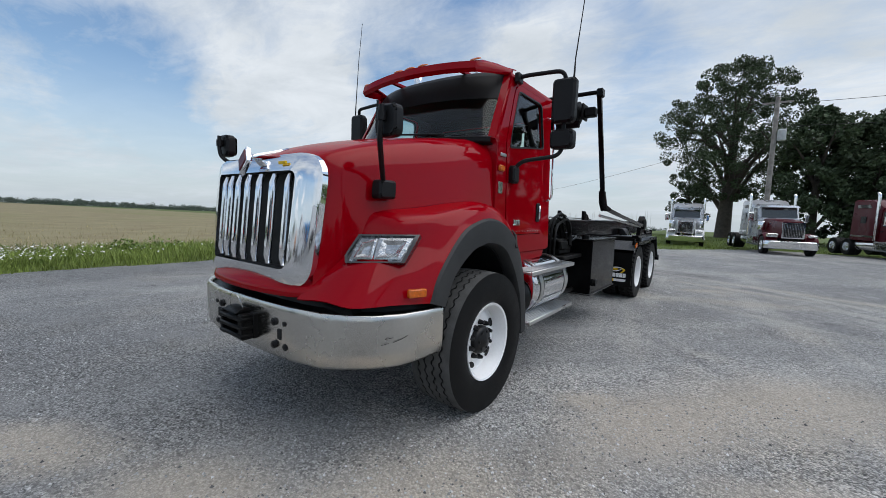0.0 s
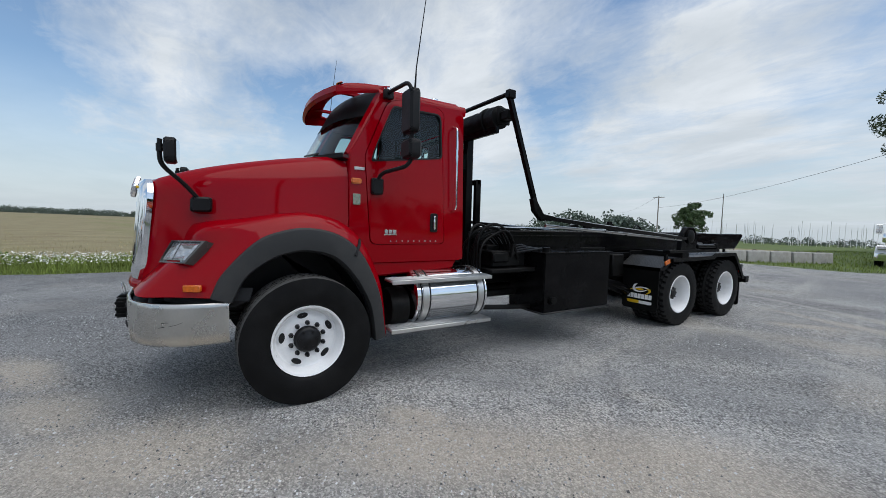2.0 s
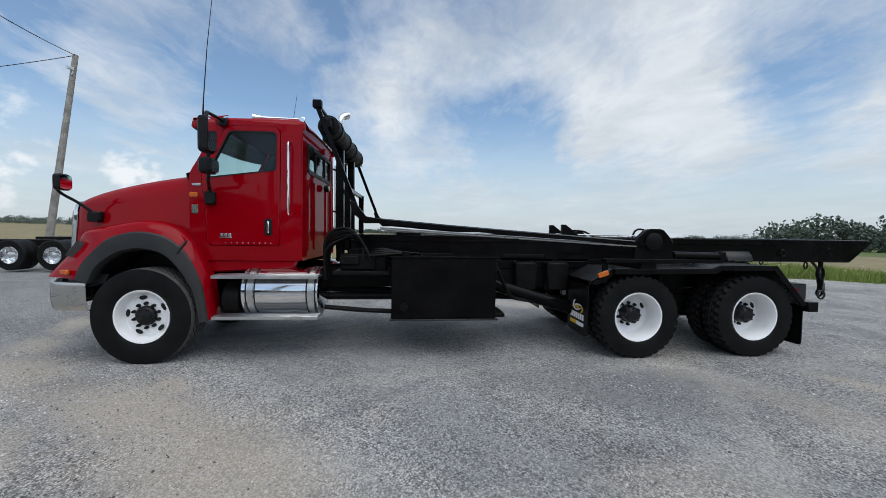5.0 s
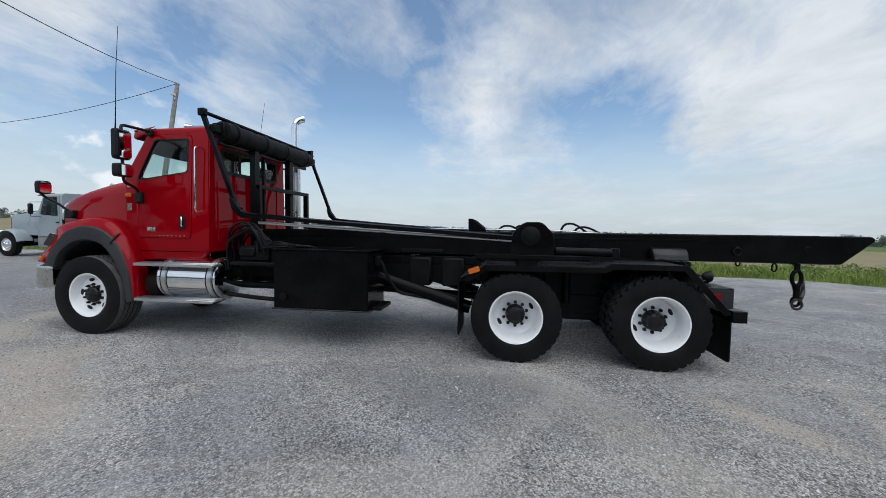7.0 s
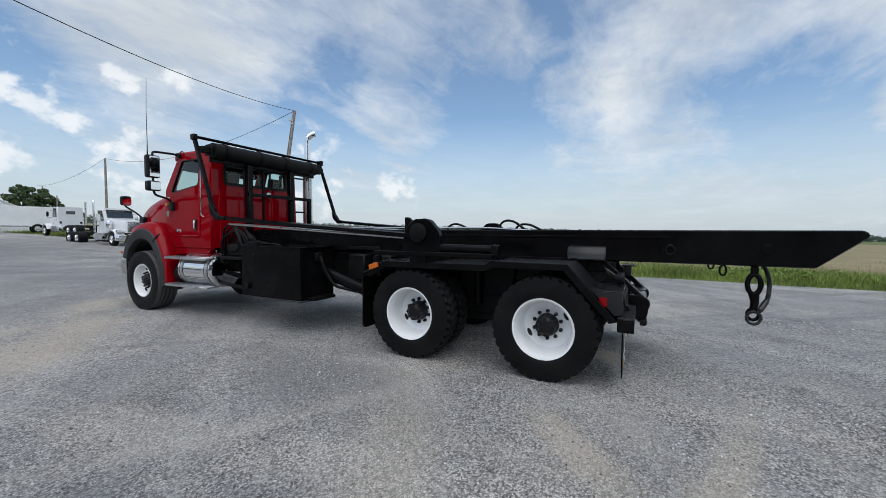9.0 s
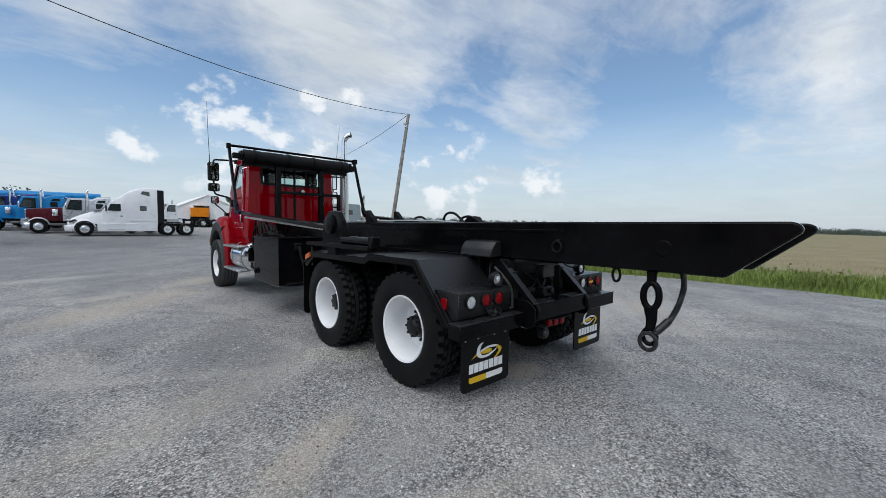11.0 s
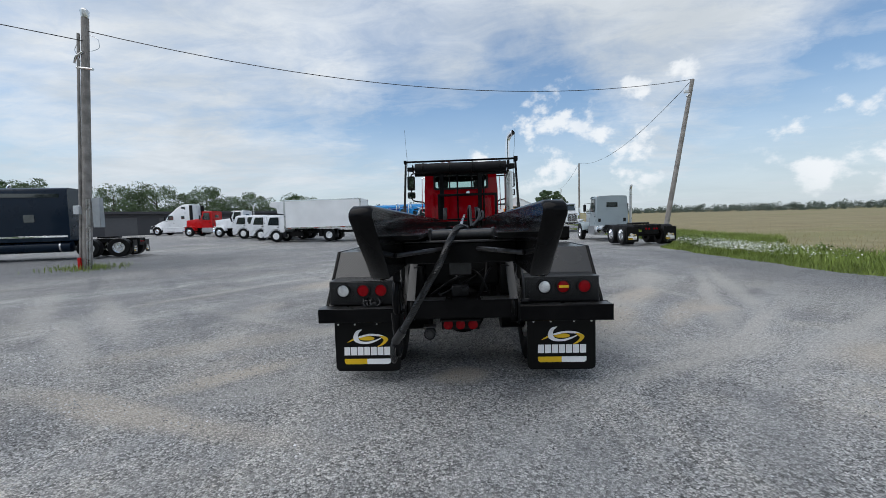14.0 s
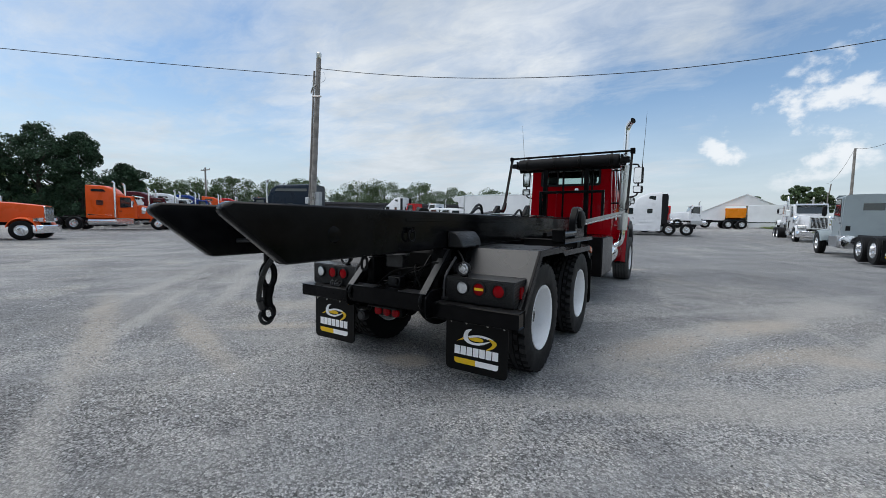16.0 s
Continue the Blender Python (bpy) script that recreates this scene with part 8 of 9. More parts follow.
    if box_len:
        y0 = back + 0.12
        bm = B()
        b2(bm, -1.25, 1.25, y0, y0 + box_len, 1.15, 3.55, 0.02)
        bx = part("cargo_box", bm, WHITE_DULL, t, "plain white cargo box")
        for s in (1, -1):
            for z0, z1 in ((1.12, 1.24), (3.47, 3.57)):
                bm = B()
                b2(bm, s * 1.24, s * 1.262, y0 - 0.01, y0 + box_len + 0.01, z0, z1, 0.004)
                part("box_rail", bm, SHINY, bx)
            for yy in (y0, y0 + box_len - 0.12):
                bm = B()
                b2(bm, s * 1.24, s * 1.268, yy - 0.01, yy + 0.13, 1.15, 3.56, 0.004)
                part("corner_post", bm, STEEL, bx)
            for k in range(6):
                bm = B()
                b2(bm, s * 1.262, s * 1.27, y0 + 0.5 + k * (box_len - 1) / 5 - 0.2, y0 + 0.5 + k * (box_len - 1) / 5 + 0.2, 1.16, 1.20, 0.001)
                part("reflective_strip", bm, REDLENS, bx)
        bm = B()
        b2(bm, -1.05, 1.05, y0 + box_len, y0 + box_len + 0.015, 1.25, 3.35, 0.004)
        part("rear_door", bm, WHITE, bx)
        bm = B()
        b2(bm, -1.2, 1.2, y0 + box_len - 0.05, y0 + box_len + 0.35, 0.55, 0.62, 0.01)
        b2(bm, -1.2, -0.9, y0 + box_len, y0 + box_len + 0.2, 0.6, 1.2, 0.01)
        b2(bm, 0.9, 1.2, y0 + box_len, y0 + box_len + 0.2, 0.6, 1.2, 0.01)
        part("tail_lift", bm, STEEL, t)
        if reefer:
            bm = B()
            slab(bm, rounded([(y0 - 0.75, 2.95), (y0 - 0.70, 2.45), (y0, 2.42), (y0, 3.5), (y0 - 1.15, 3.48), (y0 - 1.40, 3.25), (y0 - 1.2, 3.0)], 0.10), -1.0, 1.0, "x", 0.03)
            part("refrigeration_unit", bm, WHITE, t)
    else:
        bm = B()
        b2(bm, -1.1, 1.1, back + 0.2, wb + 1.6, 0.95, 1.06, 0.01)
        part("flat_deck", bm, BLACK_ROUGH, t)
    return t


# grey-blue day cab by the verge, its tail towards the lorry
tractor("tractor_truck", "pale grey-blue day cab tractor with bare chassis, beside the verge", -9.5, -16.3, 0, GREY_BLUE, hood=2.15, sleeper=0, roof=2.9, wb=5.9, stacks=1, chrome=False)
tractor("tractor_truck", "white day cab truck facing the yard, beside the verge", -10.5, -26.8, 180, WHITE, hood=2.05, sleeper=0, roof=2.8, wb=5.6, stacks=1, chrome=True, flaps=False)
tractor("tractor_truck", "white day cab truck seen from behind beside the verge", -12.3, -44.6, 0, WHITE, hood=1.9, sleeper=0, roof=2.8, wb=5.4, stacks=1, chrome=False, flaps=False, dressed=False)
tractor("tractor_truck", "white aerodynamic sleeper tractor with dark gap fairings", 3.9, -30.7, 90, WHITE, hood=2.0, aero=True, sleeper=2.1, roof=3.9, wb=5.15, stacks=0, chrome=False, flaps=False)
tractor("tractor_truck", "silver and dark red tractor with chrome stacks", 6.6, -34.2, 90, SILVER, hood=2.1, sleeper=1.6, roof=3.0, wb=5.6, hoodmat=MAROON, wingmat=SILVER, flaps=False)
tractor("tractor_truck", "bright blue conventional tractor with chrome grille", 9.5, -37.8, 90, BLUE, hood=2.1, sleeper=1.6, roof=3.0, wb=5.6, flaps=False)
tractor("tractor_truck", "deep blue conventional tractor in the parked row", 11.6, -41.2, 90, DEEP_BLUE, hood=2.1, sleeper=1.6, roof=3.0, wb=5.6, flaps=False)
tractor("tractor_truck", "navy long-nose sleeper tractor beside the utility pole", 27.0, -6.8, 113, NAVY, hood=1.72, sleeper=3.65, roof=3.80, wb=6.75, tankmat=NAVY)
tractor("tractor_truck", "orange long-nose tractor with alloy wheels", 28.6, 4.8, -33, ORANGE, hood=2.3, sleeper=1.9, roof=3.3, wb=5.6, flaps=False)
for i, (x, y, body, nm) in enumerate(((36.7, -4.9, ORANGE, "orange"), (40.6, -8.8, MAROON, "dark maroon"), (43.4, -12.3, WHITE, "white"), (45.8, -15.5, DEEP_BLUE, "blue"), (49.2, -20.0, ORANGE, "orange-red"), (53.0, -24.5, RED2, "bright red"))):
    tractor("tractor_truck", f"{nm} sleeper tractor in a row with chrome stacks", x, y, -36, body, hood=2.2, sleeper=2.0, roof=3.6 if i == 0 else 3.35, wb=5.6, flaps=False, group="row of tractors")
tractor("tractor_truck", "grey and chrome long-nose tractor facing the yard", -0.1, 31.5, 4, SILVER, hood=2.3, sleeper=2.0, roof=3.3, wb=5.8, hoodmat=SILVER, wingmat=WHITE, flaps=False, group="tractors by the lawn")
tractor("tractor_truck", "maroon and silver long-nose tractor with tall chrome stacks", 5.25, 26.8, 12, SILVER, hood=2.3, sleeper=2.0, roof=3.25, wb=5.8, hoodmat=MAROON, wingmat=MAROON, flaps=False, group="tractors by the lawn")
tractor("tractor_truck", "dark maroon sleeper tractor with white stripes", 11.3, 27.6, 18, MAROON, hood=2.3, sleeper=2.2, roof=3.4, wb=5.2, flaps=False, group="tractors by the lawn")
cab_over("box_truck", "white refrigerated box truck with plain sides", 16.1, -22.1, 90, 4.7, 6.7, reefer=True)
cab_over("cab_over_truck", "white cab-over truck with a flat deck", 19.0, -25.0, 90, 4.0, 0)
cab_over("cab_over_truck", "white crew cab cab-over truck with a flat deck", 22.2, -27.6, 90, 4.4, 0, crew=True)
tractor("tractor_truck", "white conventional truck in the parked row", 26.4, -30.3, 90, WHITE, hood=2.0, sleeper=0, roof=2.8, wb=5.4, stacks=1, flaps=False, chrome=False)
tractor("tractor_truck", "small red conventional truck in the parked row", 31.3, -32.4, 90, RED2, hood=2.0, sleeper=0, roof=2.8, wb=5.2, stacks=0, flaps=False, chrome=False)
tractor("tractor_truck", "white sleeper tractor far across the yard", 39.2, -37.4, 90, WHITE, hood=2.0, aero=True, sleeper=2.0, roof=3.9, wb=5.2, stacks=0, flaps=False, chrome=False)
tractor("tractor_truck", "white truck with red cab lamps by the shed", -1.5, -47.5, 100, WHITE, hood=2.0, sleeper=0, roof=2.8, wb=5.4, stacks=1, flaps=False, chrome=False)
tractor("tractor_truck", "small red truck by the white shelter", 1.8, -50.0, 90, RED2, hood=2.0, sleeper=0, roof=2.8, wb=5.2, stacks=0, flaps=False, chrome=False)

# blue tipping bodies behind the row
for x, y in ((9.3, -43.5), (14.0, -47.0)):
    t = thing("dump_trailer", pose(x, y, ground_z(x, y), 0, 0, 90), "blue covered dump trailer parked behind tractors", "trailer", "blue trailers")
    bm = B()
    slab(bm, [(-1.0, 1.3), (1.0, 1.3), (1.2, 3.1), (0.7, 3.35), (0, 3.45), (-0.7, 3.35), (-1.2, 3.1)], 0.0, 6.5, "y", 0.02)
    part("tipping_body", bm, BLUE, t)
    for s in (1, -1):
        for k in range(7):
            bm = B()
            slab(bm, [(s * 1.0, 1.3), (s * 1.06, 1.3), (s * 1.26, 3.1), (s * 1.2, 3.1)], 0.3 + k, 0.4 + k, "y")
            part("side_rib", bm, BLUE, t)
        yard_wheel(t, s * 0.95, 5.0, s, True, SHINY)
        yard_wheel(t, s * 0.95, 6.2, s, True, SHINY)
        bm = B()
        b2(bm, s * 0.35, s * 0.45, 0, 6.6, 1.05, 1.3, 0.01)
        part("chassis_rail", bm, BLACK_ROUGH, t)
        bm = B()
        b2(bm, s * 0.5, s * 0.6, 0.6, 0.75, 0.0, 1.1, 0.01)
        part("landing_leg", bm, BLACK_ROUGH, t)

# orange tipper seen from behind
t = thing("dump_truck", pose(-8.8, -65.2, ground_z(-8.8, -65.2), 0, 0, 0), "orange dump truck seen from behind at the shelter door", "truck")
bm = B()
slab(bm, [(-1.15, 1.2), (1.15, 1.2), (1.25, 2.6), (-1.25, 2.6)], 2.0, 6.0, "y", 0.03)
part("tipping_body", bm, DUMP_ORANGE, t)
for xx in (-0.9, -0.3, 0.3, 0.9):
    bm = B()
    b2(bm, xx - 0.05, xx + 0.05, 6.0, 6.06, 1.2, 2.55, 0.01)
    part("tail_rib", bm, DUMP_ORANGE, t)
bm = B()
shell(bm, [(-1.0, 0.6, 0.55, 0.9, 1.8, 0.1), (0.6, 0.85, 0.8, 0.9, 2.0, 0.1), (0.65, 1.0, 0.95, 0.9, 2.5, 0.1), (1.9, 1.0, 0.95, 0.9, 2.7, 0.1)])
part("cab", bm, DUMP_ORANGE, t)
bm = B()
b2(bm, -1.1, 1.1, 6.0, 6.03, 0.35, 1.0, 0.01)
part("mud_flap", bm, FLAP, t)
for s in (1, -1):
    yard_wheel(t, s * 1.05, 0, s, False, SHINY)
    yard_wheel(t, s * 0.95, 4.0, s, True, SHINY)
    yard_wheel(t, s * 0.95, 5.36, s, True, SHINY)

# white container trailer
t = thing("box_trailer", pose(-12.6, -53.6, ground_z(-12.6, -53.6), 0, 0, 78), "low white box trailer on a single axle", "trailer")
bm = B()
b2(bm, -1.2, 1.2, -2.9, 2.9, 0.75, 3.0, 0.02)
part("cargo_box", bm, WHITE_DULL, t)
for s in (1, -1):
    bm = B()
    b2(bm, s * 1.19, s * 1.215, -2.92, 2.92, 0.72, 0.86, 0.004)
    part("box_rail", bm, SHINY, t)
    yard_wheel(t, s * 0.95, 0.6, s, True, SHINY)
bm = B()
tube(bm, [(0, 2.9, 0.7), (0, 4.0, 0.55)], 0.05, 8)
b2(bm, -0.05, 0.05, 3.5, 3.6, 0.0, 0.7, 0.01)
part("drawbar", bm, BLACK_ROUGH, t)

# white fabric shelter
t = thing("storage_shelter", pose(-10.0, -60, ground_z(-10, -60), 0, 0, 0), "white gabled fabric storage shelter with an open door", "building")
bm = B()
ring_panel(bm, [(-5.3, -0.3), (-1.4, -0.3), (1.3, -0.3), (5.3, -0.3), (5.3, 2.3), (0.0, 4.75), (-5.3, 2.3)], [(-0.2, -0.29), (-0.15, -0.29), (2.35, -0.29), (2.4, -0.29), (2.4, 3.35), (1.1, 3.35), (-0.2, 3.35)], lambda u, v, d: Vector((u, -d, v)), 0.15)
part("gable_wall", bm, WHITE_DULL, t)
for s in (1, -1):
    bm = B()
    slab(bm, [(s * 5.3, 2.25), (s * 5.45, 2.2), (0, 4.83), (0, 4.70)], -16, 0.15, "y")
    part("roof_panel", bm, WHITE_DULL, t)
    bm = B()
    b2(bm, s * 5.2, s * 5.3, -16, -0.15, -0.3, 2.3, 0.01)
    part("side_wall", bm, WHITE_DULL, t)
bm = B()
b2(bm, -5.3, 5.3, -16.1, -16, -0.3, 2.3, 0.01)
part("end_wall", bm, WHITE_DULL, t)
bm = B()
b2(bm, -0.2, 2.4, 0.0, 0.06, 3.05, 3.35, 0.02)
part("rolled_door", bm, WHITE_DULL, t)

# low dark shed far across the yard
t = thing("long_shed", pose(44, -46.5, ground_z(44, -46.5), 0, 0, 40), "long low shed with a flat dark roof", "building")
# wall coloured near black: stands in for the shade inside an open front
bm = B()
b2(bm, -16, 16, -4, 4, -0.5, 2.8, 0.02)
part("wall", bm, mat("dark_shed_wall", (0.055, 0.055, 0.06), 0.7, 0, 0.15, 0.7), t)
bm = B()
b2(bm, -16.6, 16.6, -4.6, 4.6, 2.8, 3.15, 0.03)
part("roof", bm, mat("dark_roof", (0.05, 0.05, 0.055), 0.7, 0, 0.15, 0.7), t)
for k in range(5):
    bm = B()
    b2(bm, -13 + 6 * k, -9.5 + 6 * k, 3.98, 4.03, -0.4, 2.3, 0.02)
    part("shed_door", bm, mat("shed_door_grey", (0.09, 0.09, 0.095), 0.6), t)


# ---- utility poles and wires ----
WOOD = mat("weathered_wood", (0.27, 0.25, 0.23), 0.85, 0, 0.35, 3.0, 0.5, 40.0)
WIRE = mat("wire_black", (0.012, 0.012, 0.012), 0.6)
CONCRETE = mat("stained_concrete", (0.34, 0.33, 0.31), 0.85, 0, 0.22, 2.0, 0.3, 30.0, dust=0.3, dust_color=(0.14, 0.135, 0.12))


def pole(x, y, top, r=0.15, arm=0.0, lean=(0, 0), label="weathered grey wooden utility pole"):
    z = ground_z(x, y) - 0.05
    t = thing("utility_pole", Matrix.Translation((x, y, z)), label, "pole", "utility poles")
    h = top - z
    bm = B()
    tube(bm, [(0, 0, 0), (lean[0] * 0.5, lean[1] * 0.5, h * 0.5), (lean[0], lean[1], h)], [r, r * 0.88, r * 0.72], 14)
    part("shaft", bm, WOOD, t)
    if arm:
        bm = B()
        b2(bm, lean[0] - arm, lean[0] + arm, lean[1] - 0.05, lean[1] + 0.05, h - 0.45, h - 0.33, 0.01)
        part("cross_arm", bm, WOOD, t)
        for k in (-0.9, -0.4, 0.4, 0.9):
            bm = B()
            lathe(bm, [(0.02, 0), (0.05, 0.03), (0.03, 0.07), (0.05, 0.1), (0.001, 0.14)], (lean[0] + arm * k, lean[1], h - 0.33), "z", 10)
            part("insulator", bm, PLASTIC, t)
    return t


P1 = (14.3, -3.1, 9.79)
PW = (-13.81, -12.55, 9.55)
p1 = pole(15.5, -3.5, P1[2], 0.17, lean=(-1.2, 0.4), label="tall weathered utility pole with conduit and meter box")
for dx, dy, r in ((-0.19, 0.10, 0.035), (-0.16, 0.17, 0.03), (0.17, 0.12, 0.05)):
    bm = B()
    tube(bm, [(dx, dy, 0.0), (dx - 1.2 * (0.29 if r < 0.05 else 0.95), dy + 0.4 * (0.29 if r < 0.05 else 0.95), 2.9 if r < 0.05 else 9.2)], r, 8)
    part("conduit", bm, STEEL if r < 0.04 else WOOD, p1)
bm = B()
b2(bm, -0.92, -0.60, -0.02, 0.20, 1.75, 2.95, 0.02)
part("meter_cabinet", bm, mat("galvanised_sheet", (0.34, 0.36, 0.37), 0.5, 0.3, 0.1), p1, "grey metal meter cabinet")
bm = B()
b2(bm, -0.20, 0.06, 0.15, 0.35, 2.3, 2.65, 0.02)
part("junction_box", bm, mat("pale_grey_box", (0.5, 0.52, 0.53), 0.5), p1)
bm = B()
b2(bm, 0.0, 0.12, 0.20, 0.30, 0.05, 0.55, 0.02)
part("marker_post", bm, RED2, p1)
bm = B()
lathe(bm, [(0.10, 0.0), (0.13, 0.1), (0.15, 0.28), (0.08, 0.36), (0.001, 0.38)], (-1.2, 0.4, 9.78), "z", 14)
part("pole_cap", bm, STEEL, p1)
bm = B()
tube(bm, [(-1.1, 0.5, 8.5), (-0.8, 0.5, 8.35), (-0.7, 0.5, 8.1)], 0.04, 8)
tube(bm, [(-1.4, 0.45, 7.85), (-0.75, 0.45, 7.95)], 0.05, 8)
tube(bm, [(-1.45, 0.5, 9.1), (-1.75, 0.5, 8.95), (-1.8, 0.5, 8.6), (-1.45, 0.5, 8.5)], 0.012, 6, rounds=0.1)
tube(bm, [(-1.0, 0.5, 9.0), (-0.75, 0.5, 8.6), (-1.0, 0.5, 8.1)], 0.012, 6, rounds=0.1)
part("bracket", bm, STEEL, p1)
pw = pole(-12.35, -12.85, PW[2], 0.15, lean=(PW[0] + 12.35, PW[1] + 12.85), label="leaning weathered utility pole standing in the verge")
bm = B()
tube(bm, [(-1.46, 0.3, 8.9), (-1.1, 0.35, 8.55)], 0.04, 8)
b2(bm, -1.2, -0.95, 0.3, 0.42, 8.75, 8.9, 0.01)
part("bracket", bm, STEEL, pw)
P2 = (-17.8, -48.5, 10.0)
P3 = (-27.5, -101.0, 10.5)
pole(*P2)
pole(P3[0], P3[1], P3[2], lean=(-0.8, 0))
pole(-22.0, -75.0, 7.0, 0.1)
PE = (4.6, 35.4, 10.9)
pe = pole(PE[0], PE[1], PE[2], 0.19, arm=0.9)
bm = B()
lathe(bm, [(0.001, 0), (0.24, 0.01), (0.26, 0.06), (0.26, 0.75), (0.2, 0.82), (0.001, 0.84)], (0.42, -0.1, 8.0), "z", 18)
part("transformer", bm, mat("pale_grey_box", (0.5, 0.52, 0.53), 0.5), pe, "grey pole transformer")
PF = (-45.6, 87.0, 9.0)
pole(PF[0], PF[1], PF[2], 0.14, arm=1.3)
pole(-70.0, 175.0, 16.0, 0.2)
PT = (60.0, -20.5, 9.0)
pole(PT[0], PT[1], PT[2], 0.16, arm=1.3)
for a, b, sag in (((P1[0], P1[1], 9.3), PW, 1.38), ((P1[0], P1[1], 8.9), (52.0, 30.0, 11.3), 0.6), (PW, P2, 1.5), ((PE[0], PE[1], 8.6), (PF[0], PF[1], 6.3), 1.0), ((PE[0], PE[1], 8.8), (40.0, 33.0, 9.0), 0.7), ((PE[0], PE[1], 10.4), (40.0, 33.0, 11.0), 0.7), (PF, (-120, 180, 9.0), 1.2), (P2, P3, 0.9)):
    a, b = Vector(a), Vector(b)
    bm = B()
    tube(bm, [a.lerp(b, k / 24) - Vector((0, 0, sag * 4 * (k / 24) * (1 - k / 24))) for k in range(25)], 0.016, 5)
    tagged(part("overhead_wire", bm, WIRE), "thin black overhead wire between utility poles", "wire", "overhead wires")

# concrete blocks at the yard's end
for k in range(7):
    x, y = -6.3 + 0.33 * k * 1.5, 20.9 + 0.94 * k * 1.62
    t = new("concrete_block")
    tagged(t, "stained grey concrete barrier block on the yard's edge", "barrier", "row of concrete blocks")
    t.matrix_world = pose(x, y, ground_z(x, y) - 0.04, 0, 0, -19 + 2 * (k % 3))
    bm = B()
    slab(bm, [(-0.3, 0.0), (0.3, 0.0), (0.28, 0.62), (0.2, 0.66), (-0.2, 0.66), (-0.28, 0.62)], -0.74, 0.74, "y", 0.02)
    part("block", bm, CONCRETE, t)
    bm = B()
    tube(bm, [(0, -0.15, 0.64), (0, -0.1, 0.72), (0, 0.1, 0.72), (0, 0.15, 0.64)], 0.015, 6)
    part("lifting_loop", bm, HUB, t)


# ---- plants ----
def leaf_mat(name, c, var=0.35, lo=0.7, hi=1.35):
    m = mat(name, c, 0.6, 0.0, var, 0.6, spread=0.0, spec=0.3)
    nt = m.node_tree
    geo = nt.nodes.new("ShaderNodeNewGeometry")
    mr = nt.nodes.new("ShaderNodeMapRange")
    mr.inputs[3].default_value, mr.inputs[4].default_value = lo, hi
    nt.links.new(geo.outputs["Random Per Island"], mr.inputs[0])
    b = nt.nodes["Principled BSDF"]
    src = b.inputs["Base Color"].links[0].from_socket
    mx = nt.nodes.new("ShaderNodeMix")
    mx.data_type, mx.blend_type = "RGBA", "MULTIPLY"
    mx.inputs[0].default_value = 1
    nt.links.new(src, mx.inputs[6])
    nt.links.new(mr.outputs[0], mx.inputs[7])
    nt.links.new(mx.outputs[2], b.inputs["Base Color"])
    return m


LEAF = leaf_mat("leaf_green", (0.15, 0.205, 0.075))
LEAF_DARK = leaf_mat("leaf_dark_green", (0.055, 0.080, 0.040))
LEAF_MID = leaf_mat("leaf_middle", (0.085, 0.128, 0.058))
LEAF_CONE = leaf_mat("needle_green", (0.034, 0.070, 0.036))
# green of the far belts, greyed and blued: distance haze put into the colour
LEAF_HAZED = leaf_mat("leaf_hazed", (0.095, 0.125, 0.10))
GRASS = leaf_mat("grass_blade", (0.19, 0.245, 0.055))
STRAW = leaf_mat("dry_stalk", (0.36, 0.31, 0.17))
PETAL = mat("daisy_petal", (0.80, 0.80, 0.76), 0.7)
BARK = mat("bark", (0.07, 0.058, 0.048), 0.9, 0, 0.35, 4.0, 0.6, 30.0)
RNG = np.random.default_rng(11)


def leaves(centres, radii, per, size, flat=0.75, rng=None):
    """Vertices and faces of many small leaf cards, thick towards the outside of each clump."""
    rng = rng or RNG
    vs, fs = [], []
    for c, r in zip(centres, radii):
        d = rng.normal(size=(per, 3))
        d /= np.linalg.norm(d, axis=1)[:, None]
        q = np.array(c) + d * (r * rng.uniform(0.45, 1.05, (per, 1)) ** 0.6) * np.array([1, 1, flat])
        u = rng.normal(size=(per, 3))
        u /= np.linalg.norm(u, axis=1)[:, None]
        v = np.cross(u, rng.normal(size=(per, 3)))
        v /= np.linalg.norm(v, axis=1)[:, None]
        s = size * rng.uniform(0.6, 1.4, (per, 1))
        a, b = u * s, v * s * 0.6
        quad = np.stack([q - a, q + b, q + a, q - b], 1).reshape(-1, 3)
        k = len(vs)
        vs.extend(map(tuple, quad))
        fs.extend((k + 4 * i, k + 4 * i + 1, k + 4 * i + 2, k + 4 * i + 3) for i in range(per))
    return vs, fs


